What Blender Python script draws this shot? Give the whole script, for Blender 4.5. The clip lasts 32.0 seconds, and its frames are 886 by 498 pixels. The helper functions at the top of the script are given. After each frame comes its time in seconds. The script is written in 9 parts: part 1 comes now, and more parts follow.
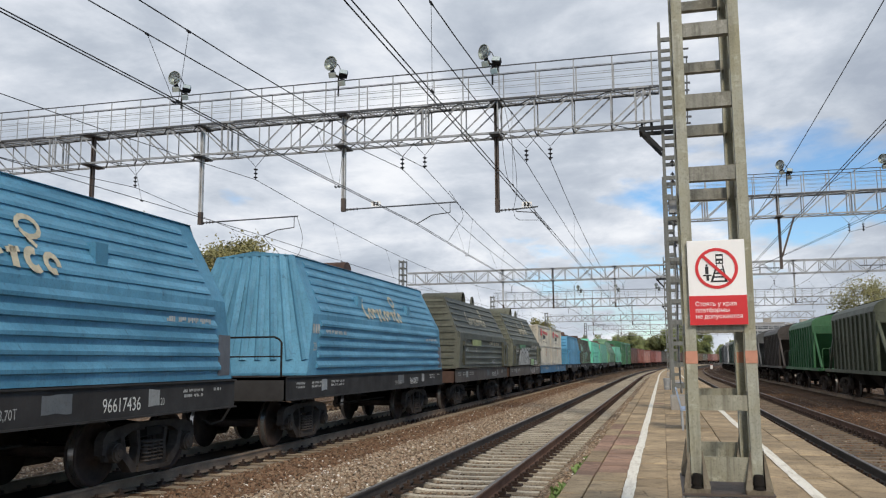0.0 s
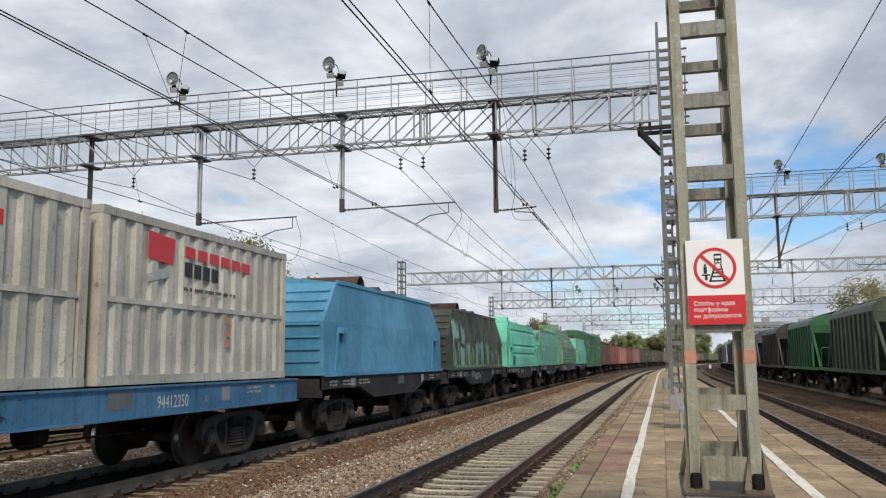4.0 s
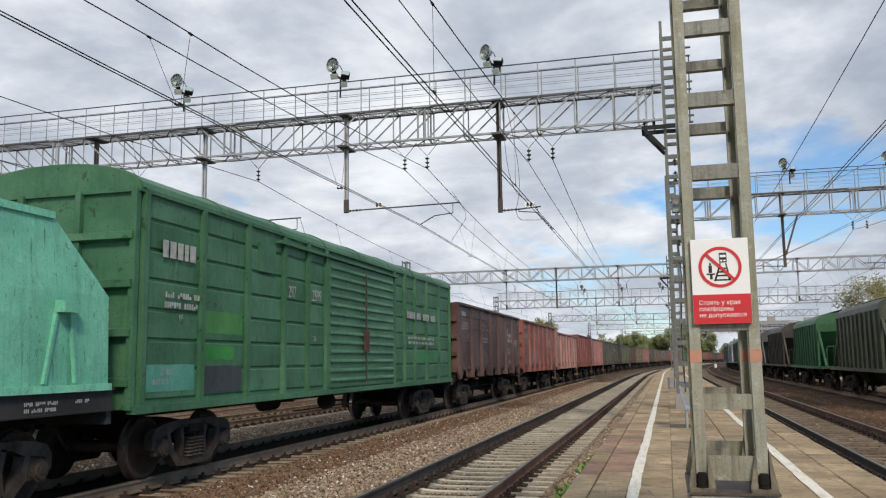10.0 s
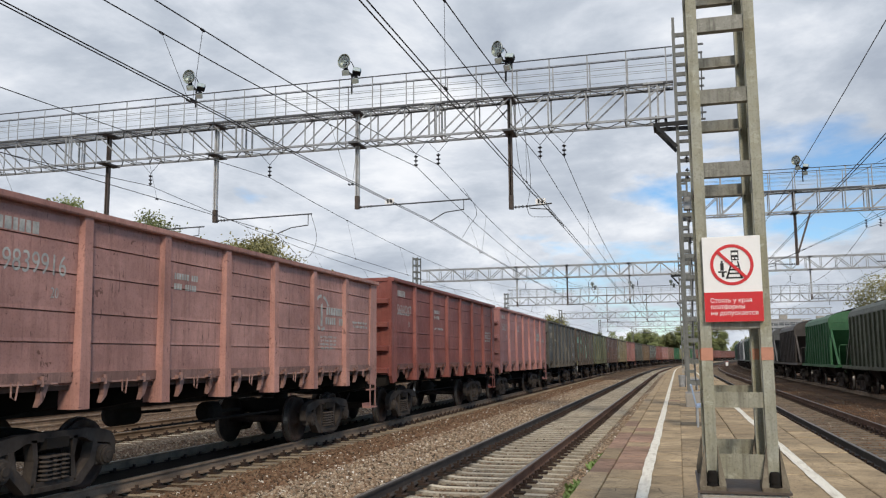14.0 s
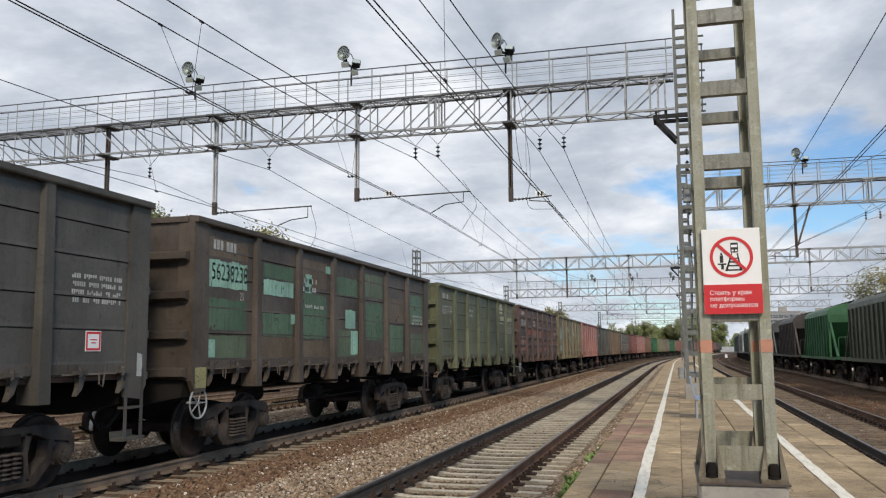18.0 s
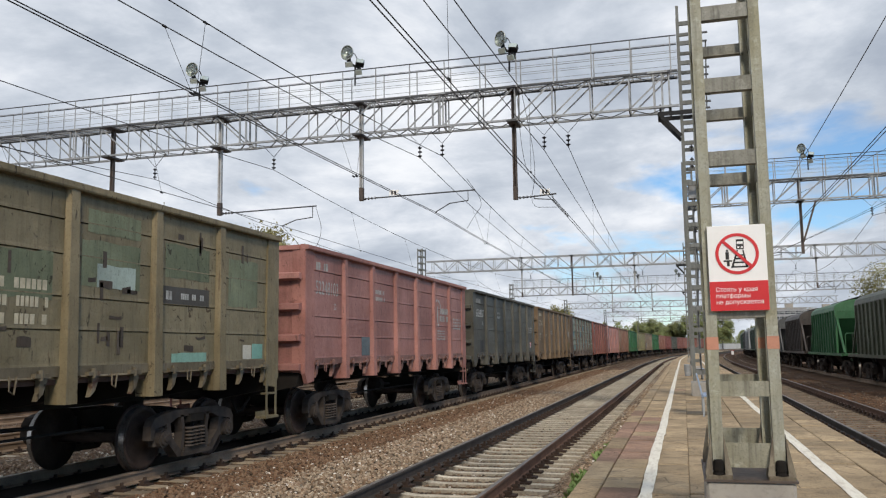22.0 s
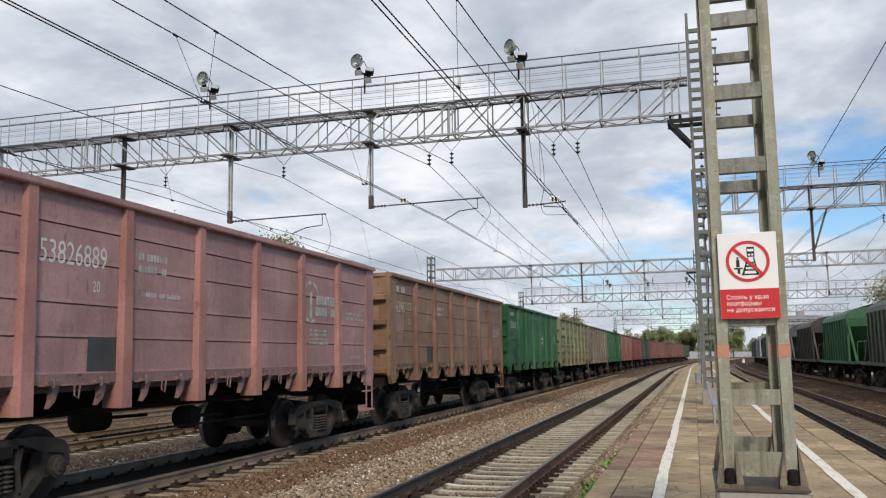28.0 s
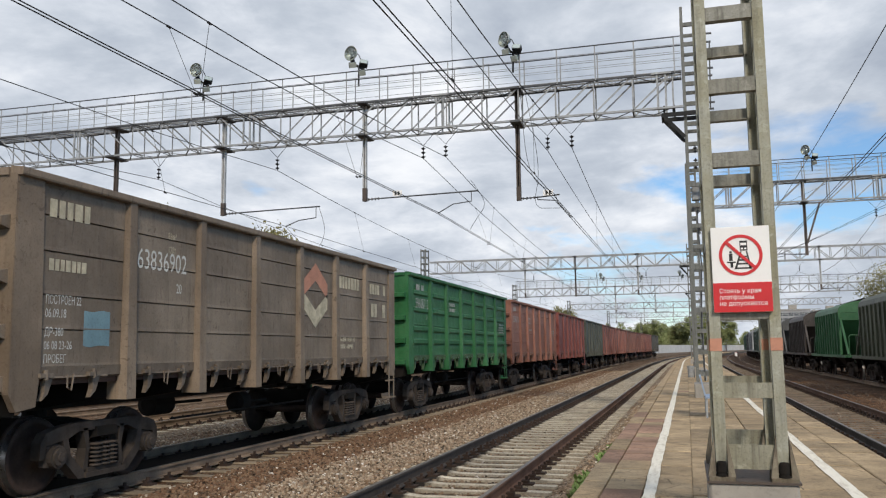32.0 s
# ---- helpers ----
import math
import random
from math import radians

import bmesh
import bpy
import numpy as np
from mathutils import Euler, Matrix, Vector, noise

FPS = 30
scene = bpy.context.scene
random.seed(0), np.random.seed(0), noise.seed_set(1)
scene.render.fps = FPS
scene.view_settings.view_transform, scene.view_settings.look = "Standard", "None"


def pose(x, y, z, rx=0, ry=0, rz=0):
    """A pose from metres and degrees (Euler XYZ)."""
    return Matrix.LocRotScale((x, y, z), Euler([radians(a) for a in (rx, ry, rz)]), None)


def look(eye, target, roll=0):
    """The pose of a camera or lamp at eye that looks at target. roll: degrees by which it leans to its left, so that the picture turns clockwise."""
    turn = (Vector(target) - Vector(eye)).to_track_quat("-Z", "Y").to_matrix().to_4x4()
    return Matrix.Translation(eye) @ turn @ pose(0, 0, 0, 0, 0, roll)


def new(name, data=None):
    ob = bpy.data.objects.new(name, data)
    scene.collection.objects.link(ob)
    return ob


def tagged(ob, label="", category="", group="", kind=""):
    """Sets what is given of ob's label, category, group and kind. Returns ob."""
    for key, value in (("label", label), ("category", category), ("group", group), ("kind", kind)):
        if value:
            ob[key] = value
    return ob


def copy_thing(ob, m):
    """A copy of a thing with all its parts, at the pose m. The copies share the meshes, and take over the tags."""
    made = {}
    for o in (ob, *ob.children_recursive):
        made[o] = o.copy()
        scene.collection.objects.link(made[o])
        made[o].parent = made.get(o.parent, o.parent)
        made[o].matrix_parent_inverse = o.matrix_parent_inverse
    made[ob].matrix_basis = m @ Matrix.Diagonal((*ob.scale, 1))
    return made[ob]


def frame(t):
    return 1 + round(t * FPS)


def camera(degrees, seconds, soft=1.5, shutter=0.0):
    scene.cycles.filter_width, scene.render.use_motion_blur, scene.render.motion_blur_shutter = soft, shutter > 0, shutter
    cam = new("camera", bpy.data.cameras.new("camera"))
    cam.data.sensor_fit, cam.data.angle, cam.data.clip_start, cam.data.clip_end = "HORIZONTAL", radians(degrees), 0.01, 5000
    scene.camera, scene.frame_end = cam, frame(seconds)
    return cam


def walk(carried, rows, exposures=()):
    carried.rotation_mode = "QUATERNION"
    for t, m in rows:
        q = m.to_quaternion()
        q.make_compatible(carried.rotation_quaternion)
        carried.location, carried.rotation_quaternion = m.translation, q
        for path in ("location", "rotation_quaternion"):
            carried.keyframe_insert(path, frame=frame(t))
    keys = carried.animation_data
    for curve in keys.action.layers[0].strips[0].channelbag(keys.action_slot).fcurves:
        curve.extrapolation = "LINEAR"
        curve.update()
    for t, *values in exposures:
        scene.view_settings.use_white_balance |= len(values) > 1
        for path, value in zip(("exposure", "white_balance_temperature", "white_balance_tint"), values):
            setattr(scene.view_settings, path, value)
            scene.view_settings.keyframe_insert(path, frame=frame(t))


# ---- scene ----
# The camera is held by hand at one spot on the platform and only turns a little.
EYE = (0.0, 0.0, 1.733)
TURNS = (
    (0, 97.557, 0.399, 14.479),
    (0.5, 97.470, 0.375, 14.455),
    (1, 97.429, 0.384, 14.420),
    (1.5, 97.412, 0.375, 14.388),
    (2, 97.370, 0.387, 14.345),
    (2.5, 97.383, 0.487, 14.381),
    (3, 97.480, 0.425, 14.363),
    (3.5, 97.577, 0.478, 14.379),
    (5.5, 97.512, 0.653, 14.425),
    (6, 97.576, 0.703, 14.440),
    (6.5, 97.696, 0.690, 14.488),
    (7, 97.807, 0.546, 14.483),
    (7.5, 97.830, 0.437, 14.466),
    (8, 97.818, 0.503, 14.490),
    (8.5, 97.773, 0.452, 14.475),
    (9, 97.837, 0.610, 14.481),
    (9.5, 97.783, 0.775, 14.586),
    (10, 97.598, 0.771, 14.738),
    (10.5, 97.531, 0.651, 14.784),
    (11, 97.440, 0.781, 14.858),
    (11.5, 97.437, 0.765, 14.844),
    (12, 97.544, 0.566, 14.944),
    (12.5, 97.414, 0.501, 15.169),
    (13, 97.291, 0.534, 15.337),
    (13.5, 97.250, 0.625, 15.422),
    (14, 97.371, 0.448, 15.425),
    (14.5, 97.383, 0.328, 15.406),
    (16.5, 97.421, 0.474, 15.243),
    (17, 97.121, 0.420, 15.228),
    (17.5, 96.870, 0.374, 15.285),
    (18, 96.847, 0.449, 15.401),
    (18.5, 96.835, 0.379, 15.392),
    (19, 96.810, 0.408, 15.423),
    (19.5, 96.948, 0.411, 15.524),
    (20, 97.134, 0.422, 15.607),
    (20.5, 97.246, 0.426, 15.613),
    (21, 97.039, 0.631, 15.720),
    (21.5, 96.753, 0.895, 15.825),
    (22, 96.775, 0.839, 15.794),
    (22.5, 97.075, 0.921, 15.820),
    (23, 97.192, 1.038, 15.950),
    (23.5, 97.007, 0.995, 16.077),
    (24, 96.851, 0.915, 16.170),
    (24.5, 96.994, 0.919, 16.342),
    (25, 97.002, 0.955, 16.404),
    (25.5, 97.003, 0.922, 16.432),
    (27.5, 97.249, 0.959, 16.425),
    (28, 97.305, 0.792, 16.431),
    (28.5, 97.290, 0.741, 16.375),
    (29, 97.236, 0.758, 16.229),
    (29.5, 97.094, 0.717, 16.080),
    (30, 96.940, 0.805, 16.033),
    (30.5, 96.869, 0.825, 16.042),
    (31, 96.874, 0.817, 16.076),
    (31.5, 96.811, 0.755, 16.028),
    (32, 96.825, 0.688, 15.995),
)
cam = camera(55.28, 32.0, 1.2)
walk(cam, [(t, pose(*EYE, rx, ry, rz)) for t, rx, ry, rz in TURNS],
     exposures=((0, 0.04), (5.5, 0.04), (6.5, -0.02), (7.2, -0.09), (8, -0.05), (9, 0.02), (10, 0.04), (32, 0.06)))

# ---- world and light ----
def socket(node, name):
    return node.inputs[name]


class Nodes:
    """A small builder for node trees."""

    def __init__(self, tree):
        self.tree = tree
        tree.nodes.clear()

    def add(self, kind, **values):
        n = self.tree.nodes.new(kind)
        for key, value in values.items():
            if key == "operation":
                n.operation = value
            elif key == "blend_type":
                n.blend_type = value
            elif key == "data_type":
                n.data_type = value
        return n

    def link(self, a, b):
        self.tree.links.new(a, b)

    def math(self, operation, a, b=None, clamp=False):
        n = self.add("ShaderNodeMath", operation=operation)
        n.use_clamp = clamp
        for i, v in enumerate((a, b)):
            if v is None:
                continue
            if isinstance(v, (int, float)):
                n.inputs[i].default_value = v
            else:
                self.link(v, n.inputs[i])
        return n.outputs[0]

    def mix(self, a, b, factor, blend="MIX"):
        n = self.add("ShaderNodeMix", data_type="RGBA", blend_type=blend)
        for i, v in ((6, a), (7, b), (0, factor)):
            if isinstance(v, tuple):
                n.inputs[i].default_value = (*v[:3], 1)
            elif isinstance(v, (int, float)):
                n.inputs[i].default_value = v
            else:
                self.link(v, n.inputs[i])
        return n.outputs[2]

    def ramp(self, value, *stops):
        n = self.add("ShaderNodeValToRGB")
        e = n.color_ramp.elements
        while len(e) < len(stops):
            e.new(0.5)
        for i, (at, c) in enumerate(stops):
            e[i].position = at
            e[i].color = (c, c, c, 1) if isinstance(c, (int, float)) else (*c, 1)
        self.link(value, n.inputs[0])
        return n.outputs[0]

    def noise(self, vector, scale, detail=4.0, rough=0.55, dist=0.0):
        n = self.add("ShaderNodeTexNoise")
        n.inputs["Scale"].default_value = scale
        n.inputs["Detail"].default_value = detail
        n.inputs["Roughness"].default_value = rough
        n.inputs["Distortion"].default_value = dist
        self.link(vector, n.inputs["Vector"])
        return n.outputs["Fac"]

    def voronoi(self, vector, scale, out="Distance", feature="F1"):
        n = self.add("ShaderNodeTexVoronoi")
        n.feature = feature
        n.inputs["Scale"].default_value = scale
        self.link(vector, n.inputs["Vector"])
        return n.outputs[out]

    def mapping(self, vector, scale=(1, 1, 1), loc=(0, 0, 0)):
        n = self.add("ShaderNodeMapping")
        n.inputs["Scale"].default_value = scale
        n.inputs["Location"].default_value = loc
        self.link(vector, n.inputs["Vector"])
        return n.outputs[0]


SUN_FROM = Vector((0.38, -0.72, 0.62)).normalized()


def make_world():
    world = bpy.data.worlds.new("sky")
    scene.world = world
    world.use_nodes = True
    n = Nodes(world.node_tree)
    out = n.add("ShaderNodeOutputWorld")
    back = n.add("ShaderNodeBackground")
    sky = n.add("ShaderNodeTexSky")
    sky.sky_type, sky.sun_disc = "NISHITA", False
    sky.sun_elevation = math.asin(SUN_FROM.z)
    sky.sun_rotation = math.atan2(SUN_FROM.x, SUN_FROM.y)
    sky.air_density, sky.dust_density, sky.ozone_density = 1.0, 0.3, 2.0
    # cloud layer: the direction is laid out on a flat ceiling of cloud
    co = n.add("ShaderNodeTexCoord")
    sep = n.add("ShaderNodeSeparateXYZ")
    n.link(co.outputs["Generated"], sep.inputs[0])
    up = n.math("MAXIMUM", n.math("ADD", sep.outputs[2], 0.30), 0.06)
    flat = n.add("ShaderNodeCombineXYZ")
    n.link(n.math("DIVIDE", sep.outputs[0], up), flat.inputs[0])
    n.link(n.math("DIVIDE", sep.outputs[1], up), flat.inputs[1])
    n.link(n.math("MULTIPLY", sep.outputs[2], 2.2), flat.inputs[2])
    at = n.mapping(flat.outputs[0], (1.0, 1.0, 1.0), (3.1, 1.7, 0.0))
    cover = n.noise(at, 1.5, 8.0, 0.55, 0.15)
    body = n.noise(n.mapping(at, (1, 1, 1), (7.0, 2.0, 0)), 2.3, 9.0, 0.60, 0.2)
    body = n.math("SUBTRACT", body, n.math("MULTIPLY", n.math("MAXIMUM", sep.outputs[0], 0.0), 0.55))
    shade = n.ramp(body, (0.30, (0.44, 0.49, 0.57)), (0.43, (0.58, 0.63, 0.70)), (0.52, (0.74, 0.78, 0.84)), (0.61, (0.93, 0.95, 0.98)), (0.75, (1.08, 1.08, 1.08)))
    scaled = n.mix(sky.outputs[0], (0.092, 0.112, 0.128), 1.0, "MULTIPLY")
    bias = n.ramp(sep.outputs[2], (0.0, 0.66), (0.08, 0.60), (0.13, 0.47), (0.19, 0.44), (0.225, 0.66), (0.6, 0.78))
    tilt = n.math("MULTIPLY", sep.outputs[0], -0.29)
    mask = n.ramp(n.math("ADD", n.math("ADD", cover, tilt), n.math("MULTIPLY", n.math("SUBTRACT", bias, 0.5), 0.5)), (0.40, 0.0), (0.49, 1.0))
    n.link(n.mix(scaled, n.mix(shade, (0.92, 0.93, 0.95), 1.0, "MULTIPLY"), mask), back.inputs["Color"])
    back.inputs["Strength"].default_value = 1.0
    n.link(back.outputs[0], out.inputs[0])
    sun = bpy.data.lights.new("sun", "SUN")
    sun.energy, sun.angle, sun.color = 2.35, radians(10), (1.0, 0.875, 0.70)
    ob = new("sun", sun)
    ob.matrix_world = look(SUN_FROM * 60, (0, 0, 0))


make_world()

# ---- materials ----
def finish(m, n, color, rough, metal=0.0, height=None, bump=0.2, dist=0.01, spec=0.5):
    out = n.add("ShaderNodeOutputMaterial")
    b = n.add("ShaderNodeBsdfPrincipled")
    for key, v in (("Base Color", color), ("Roughness", rough), ("Metallic", metal)):
        if isinstance(v, tuple):
            b.inputs[key].default_value = (*v[:3], 1)
        elif isinstance(v, (int, float)):
            b.inputs[key].default_value = v
        else:
            n.link(v, b.inputs[key])
    b.inputs["Specular IOR Level"].default_value = spec
    if height is not None:
        k = n.add("ShaderNodeBump")
        k.inputs["Strength"].default_value, k.inputs["Distance"].default_value = bump, dist
        n.link(height, k.inputs["Height"])
        n.link(k.outputs[0], b.inputs["Normal"])
    n.link(b.outputs[0], out.inputs[0])
    return m


def base(name):
    m = bpy.data.materials.new(name)
    m.use_nodes = True
    n = Nodes(m.node_tree)
    co = n.add("ShaderNodeTexCoord").outputs["Object"]
    info = n.add("ShaderNodeObjectInfo")
    off = n.add("ShaderNodeVectorMath", operation="SCALE")
    one = n.add("ShaderNodeCombineXYZ")
    for i in range(3):
        n.link(info.outputs["Random"], one.inputs[i])
    n.link(one.outputs[0], off.inputs[0])
    off.inputs["Scale"].default_value = 37.0
    add = n.add("ShaderNodeVectorMath", operation="ADD")
    n.link(co, add.inputs[0])
    n.link(off.outputs[0], add.inputs[1])
    return m, n, add.outputs[0], info, co


def plain(name, color, rough=0.6, metal=0.0, var=0.25, coarse=1.3, fine=22.0, bump=0.12, tint=None, per_object=0.0, spec=0.5):
    """A surface of one colour with stains and grain at two scales."""
    m, n, co, info, _ = base(name)
    a, b = n.noise(co, coarse, 5.0, 0.6), n.noise(co, fine, 3.0, 0.6)
    dark = tuple(c * (1 - var) for c in color)
    light = tuple(min(1, c * (1 + var)) for c in color)
    c = n.mix(dark, light, n.ramp(a, (0.3, 0.0), (0.7, 1.0)))
    c = n.mix(c, tint or tuple(x * 0.6 for x in color), n.math("MULTIPLY", n.ramp(b, (0.5, 0.0), (0.75, 1.0)), 0.5))
    if per_object:
        g = n.math("ADD", n.math("MULTIPLY", info.outputs["Random"], 2 * per_object), 1 - per_object)
        k = n.add("ShaderNodeCombineXYZ")
        for i in range(3):
            n.link(g, k.inputs[i])
        c = n.mix(c, k.outputs[0], 1.0, "MULTIPLY")
    r = n.math("ADD", n.math("MULTIPLY", b, 0.25), rough - 0.12, True)
    return finish(m, n, c, r, metal, b, bump, 0.01, spec)


def wagon_paint(name, rust=(0.068, 0.036, 0.025)):
    """Old paint in the colour that each object carries; the colour's alpha says how much of it is worn."""
    m, n, co, info, wco = base(name)
    paint, worn = info.outputs["Color"], info.outputs["Alpha"]
    big = n.noise(co, 0.55, 5.0, 0.6)
    mid = n.noise(co, 3.2, 6.0, 0.65, 0.4)
    fine = n.noise(co, 34.0, 3.0, 0.6)
    grit = n.noise(co, 11.0, 5.0, 0.7)
    streak = n.noise(n.mapping(co, (5.0, 5.0, 0.35)), 1.6, 5.0, 0.65)
    drip = n.noise(n.mapping(co, (13.0, 13.0, 0.8)), 1.5, 4.0, 0.6)
    turn = n.add("ShaderNodeMapping")
    turn.inputs["Rotation"].default_value = (0.6, 0, 0)
    turn.inputs["Scale"].default_value = (2.0, 9.0, 1.6)
    n.link(co, turn.inputs["Vector"])
    scrape = n.noise(turn.outputs[0], 1.9, 4.0, 0.55, 0.3)
    often = n.math("ADD", n.math("MULTIPLY", worn, 2.6), 0.35, True)
    # faded, chalky areas
    c = n.mix(paint, n.mix(n.mix(paint, (1.5, 1.5, 1.48), 1.0, "MULTIPLY"), (0.40, 0.39, 0.36), 0.07), n.ramp(big, (0.40, 0.0), (0.64, 1.0)))
    # road dust in soft clouds, dirt in upright streaks
    c = n.mix(c, (0.13, 0.10, 0.075), n.math("MULTIPLY", n.ramp(grit, (0.45, 0.0), (0.75, 1.0)), 0.14))
    c = n.mix(c, n.mix(c, (0.26, 0.23, 0.21), 1.0, "MULTIPLY"), n.math("MULTIPLY", n.ramp(streak, (0.50, 0.0), (0.74, 1.0)), n.math("MULTIPLY", often, 0.48)))
    c = n.mix(c, n.mix(c, (1.4, 1.36, 1.33), 1.0, "MULTIPLY"), n.math("MULTIPLY", n.ramp(mid, (0.52, 0.0), (0.68, 1.0)), n.math("MULTIPLY", often, 0.45)))
    # narrow runs of rust and dark scrapes, more of them on worn paint
    some = n.math("ADD", n.math("MULTIPLY", worn, 1.6), 0.12, True)
    c = n.mix(c, rust, n.math("MULTIPLY", n.math("MULTIPLY", n.ramp(drip, (0.58, 0.0), (0.70, 1.0)), n.ramp(mid, (0.42, 0.0), (0.56, 1.0))), n.math("MULTIPLY", some, 0.85)))
    c = n.mix(c, n.mix(c, (0.22, 0.20, 0.19), 1.0, "MULTIPLY"), n.math("MULTIPLY", n.ramp(scrape, (0.665, 0.0), (0.69, 1.0)), n.math("ADD", some, 0.18, True)))
    # small flakes broken off the paint, in drifts
    flake = n.math("MULTIPLY", n.ramp(n.noise(co, 7.5, 5.0, 0.62, 0.9), (0.625, 0.0), (0.645, 1.0)), n.ramp(n.noise(co, 0.9, 3.0, 0.5), (0.42, 0.0), (0.56, 1.0)))
    c = n.mix(c, n.mix(c, (0.30, 0.24, 0.20), 1.0, "MULTIPLY"), n.math("MULTIPLY", flake, n.math("ADD", n.math("MULTIPLY", worn, 3.0), 0.1, True)))
    edge = n.math("SUBTRACT", n.math("ADD", n.math("MULTIPLY", mid, 0.65), n.math("MULTIPLY", big, 0.35)), n.math("SUBTRACT", 0.78, n.math("MULTIPLY", worn, 0.36)))
    mask = n.math("MULTIPLY", edge, 22.0, True)
    rusty = n.mix(rust, tuple(x * 1.9 for x in rust), fine)
    c = n.mix(c, rusty, mask)
    c = n.mix(c, n.mix(c, (0.5, 0.47, 0.45), 1.0, "MULTIPLY"), n.math("MULTIPLY", n.ramp(fine, (0.52, 0.0), (0.75, 1.0)), 0.55))
    r = n.math("ADD", n.math("MULTIPLY", mask, 0.25), n.math("ADD", n.math("MULTIPLY", grit, 0.35), 0.36), True)
    dent = n.noise(co, 2.1, 2.5, 0.5, 0.4)
    h = n.math("ADD", n.math("MULTIPLY", fine, 0.10), n.math("ADD", n.math("MULTIPLY", mid, 0.25), n.math("ADD", n.math("MULTIPLY", mask, -0.08), n.math("MULTIPLY", dent, 2.3))))
    return finish(m, n, c, r, 0.0, h, 0.45, 0.025, 0.4)


def ballast_mat(name, dark, light, warm, pale=(0.62, 0.58, 0.52)):
    m, n, co, info, _ = base(name)
    cell = n.voronoi(co, 21.0, "Color")
    d = n.voronoi(co, 21.0, "Distance")
    sep = n.add("ShaderNodeSeparateColor")
    n.link(cell, sep.inputs[0])
    c = n.mix(dark, light, sep.outputs[0])
    c = n.mix(c, warm, n.math("MULTIPLY", sep.outputs[1], 0.7))
    c = n.mix(c, pale, n.ramp(sep.outputs[2], (0.93, 0.0), (0.96, 0.8)))
    big = n.noise(co, 0.5, 5.0, 0.6)
    c = n.mix(c, n.mix(c, (0.55, 0.42, 0.33), 1.0, "MULTIPLY"), n.ramp(big, (0.4, 0.0), (0.65, 0.85)))
    # crevice shade between the stones, put into the colour as near-black gaps
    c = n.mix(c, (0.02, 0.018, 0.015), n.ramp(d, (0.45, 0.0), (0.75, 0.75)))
    h = n.math("SUBTRACT", 1.0, d)
    return finish(m, n, c, 0.92, 0.0, h, 0.9, 0.04, 0.12)


def slab_mat(name, color, dirt):
    """Old paving: soft stains, scuffs across the slab, fine sandy grain and dark pits."""
    m, n, co, info, _ = base(name)
    big, mid = n.noise(co, 1.1, 5.0, 0.6), n.noise(co, 4.5, 6.0, 0.68, 0.5)
    scuff = n.noise(n.mapping(co, (1.6, 3.2, 1.0)), 2.6, 7.0, 0.7, 0.8)
    fine = n.noise(co, 48.0, 4.0, 0.75)
    c = n.mix(tuple(x * 0.68 for x in color), tuple(x * 1.35 for x in color), n.ramp(big, (0.32, 0.0), (0.68, 1.0)))
    c = n.mix(c, dirt, n.math("MULTIPLY", n.ramp(mid, (0.50, 0.0), (0.66, 1.0)), 0.6))
    c = n.mix(c, n.mix(c, (1.45, 1.42, 1.36), 1.0, "MULTIPLY"), n.math("MULTIPLY", n.ramp(scuff, (0.55, 0.0), (0.70, 1.0)), 0.5))
    c = n.mix(c, n.mix(c, (0.4, 0.38, 0.36), 1.0, "MULTIPLY"), n.math("MULTIPLY", n.ramp(fine, (0.50, 0.0), (0.64, 1.0)), 0.75))
    crack = n.voronoi(n.mapping(co, (1.0, 1.5, 1.0)), 1.5, "Distance", "DISTANCE_TO_EDGE")
    line = n.math("MULTIPLY", n.ramp(crack, (0.0, 1.0), (0.012, 0.0)), n.ramp(big, (0.48, 0.0), (0.56, 1.0)))
    c = n.mix(c, tuple(x * 0.4 for x in dirt), line)
    g = n.math("ADD", n.math("MULTIPLY", info.outputs["Random"], 0.44), 0.78)
    k = n.add("ShaderNodeCombineXYZ")
    for i in range(3):
        n.link(g, k.inputs[i])
    c = n.mix(c, k.outputs[0], 1.0, "MULTIPLY")
    h = n.math("SUBTRACT", n.math("ADD", n.math("MULTIPLY", fine, 0.35), mid), line)
    return finish(m, n, c, 0.88, 0.0, h, 0.5, 0.012, 0.3)


def mast_mat(name, light, lichen, dirt, grime):
    """Dull zinc with lichen, blotches and upright dirty runs."""
    m, n, co, info, _ = base(name)
    big, mid = n.noise(co, 2.0, 5.0, 0.62), n.noise(co, 11.0, 6.0, 0.7, 0.4)
    run = n.noise(n.mapping(co, (14.0, 14.0, 1.0)), 1.4, 4.0, 0.6)
    fine = n.noise(co, 60.0, 3.0, 0.65)
    c = n.mix(light, lichen, n.ramp(big, (0.38, 0.0), (0.62, 1.0)))
    c = n.mix(c, tuple(x * 1.45 for x in light), n.math("MULTIPLY", n.ramp(mid, (0.54, 0.0), (0.66, 1.0)), 0.55))
    c = n.mix(c, dirt, n.math("MULTIPLY", n.ramp(run, (0.48, 0.0), (0.70, 1.0)), grime))
    c = n.mix(c, n.mix(c, (0.55, 0.53, 0.5), 1.0, "MULTIPLY"), n.math("MULTIPLY", n.ramp(fine, (0.52, 0.0), (0.7, 1.0)), 0.6))
    return finish(m, n, c, 0.66, 0.15, n.math("ADD", mid, n.math("MULTIPLY", fine, 0.4)), 0.25, 0.008, 0.4)


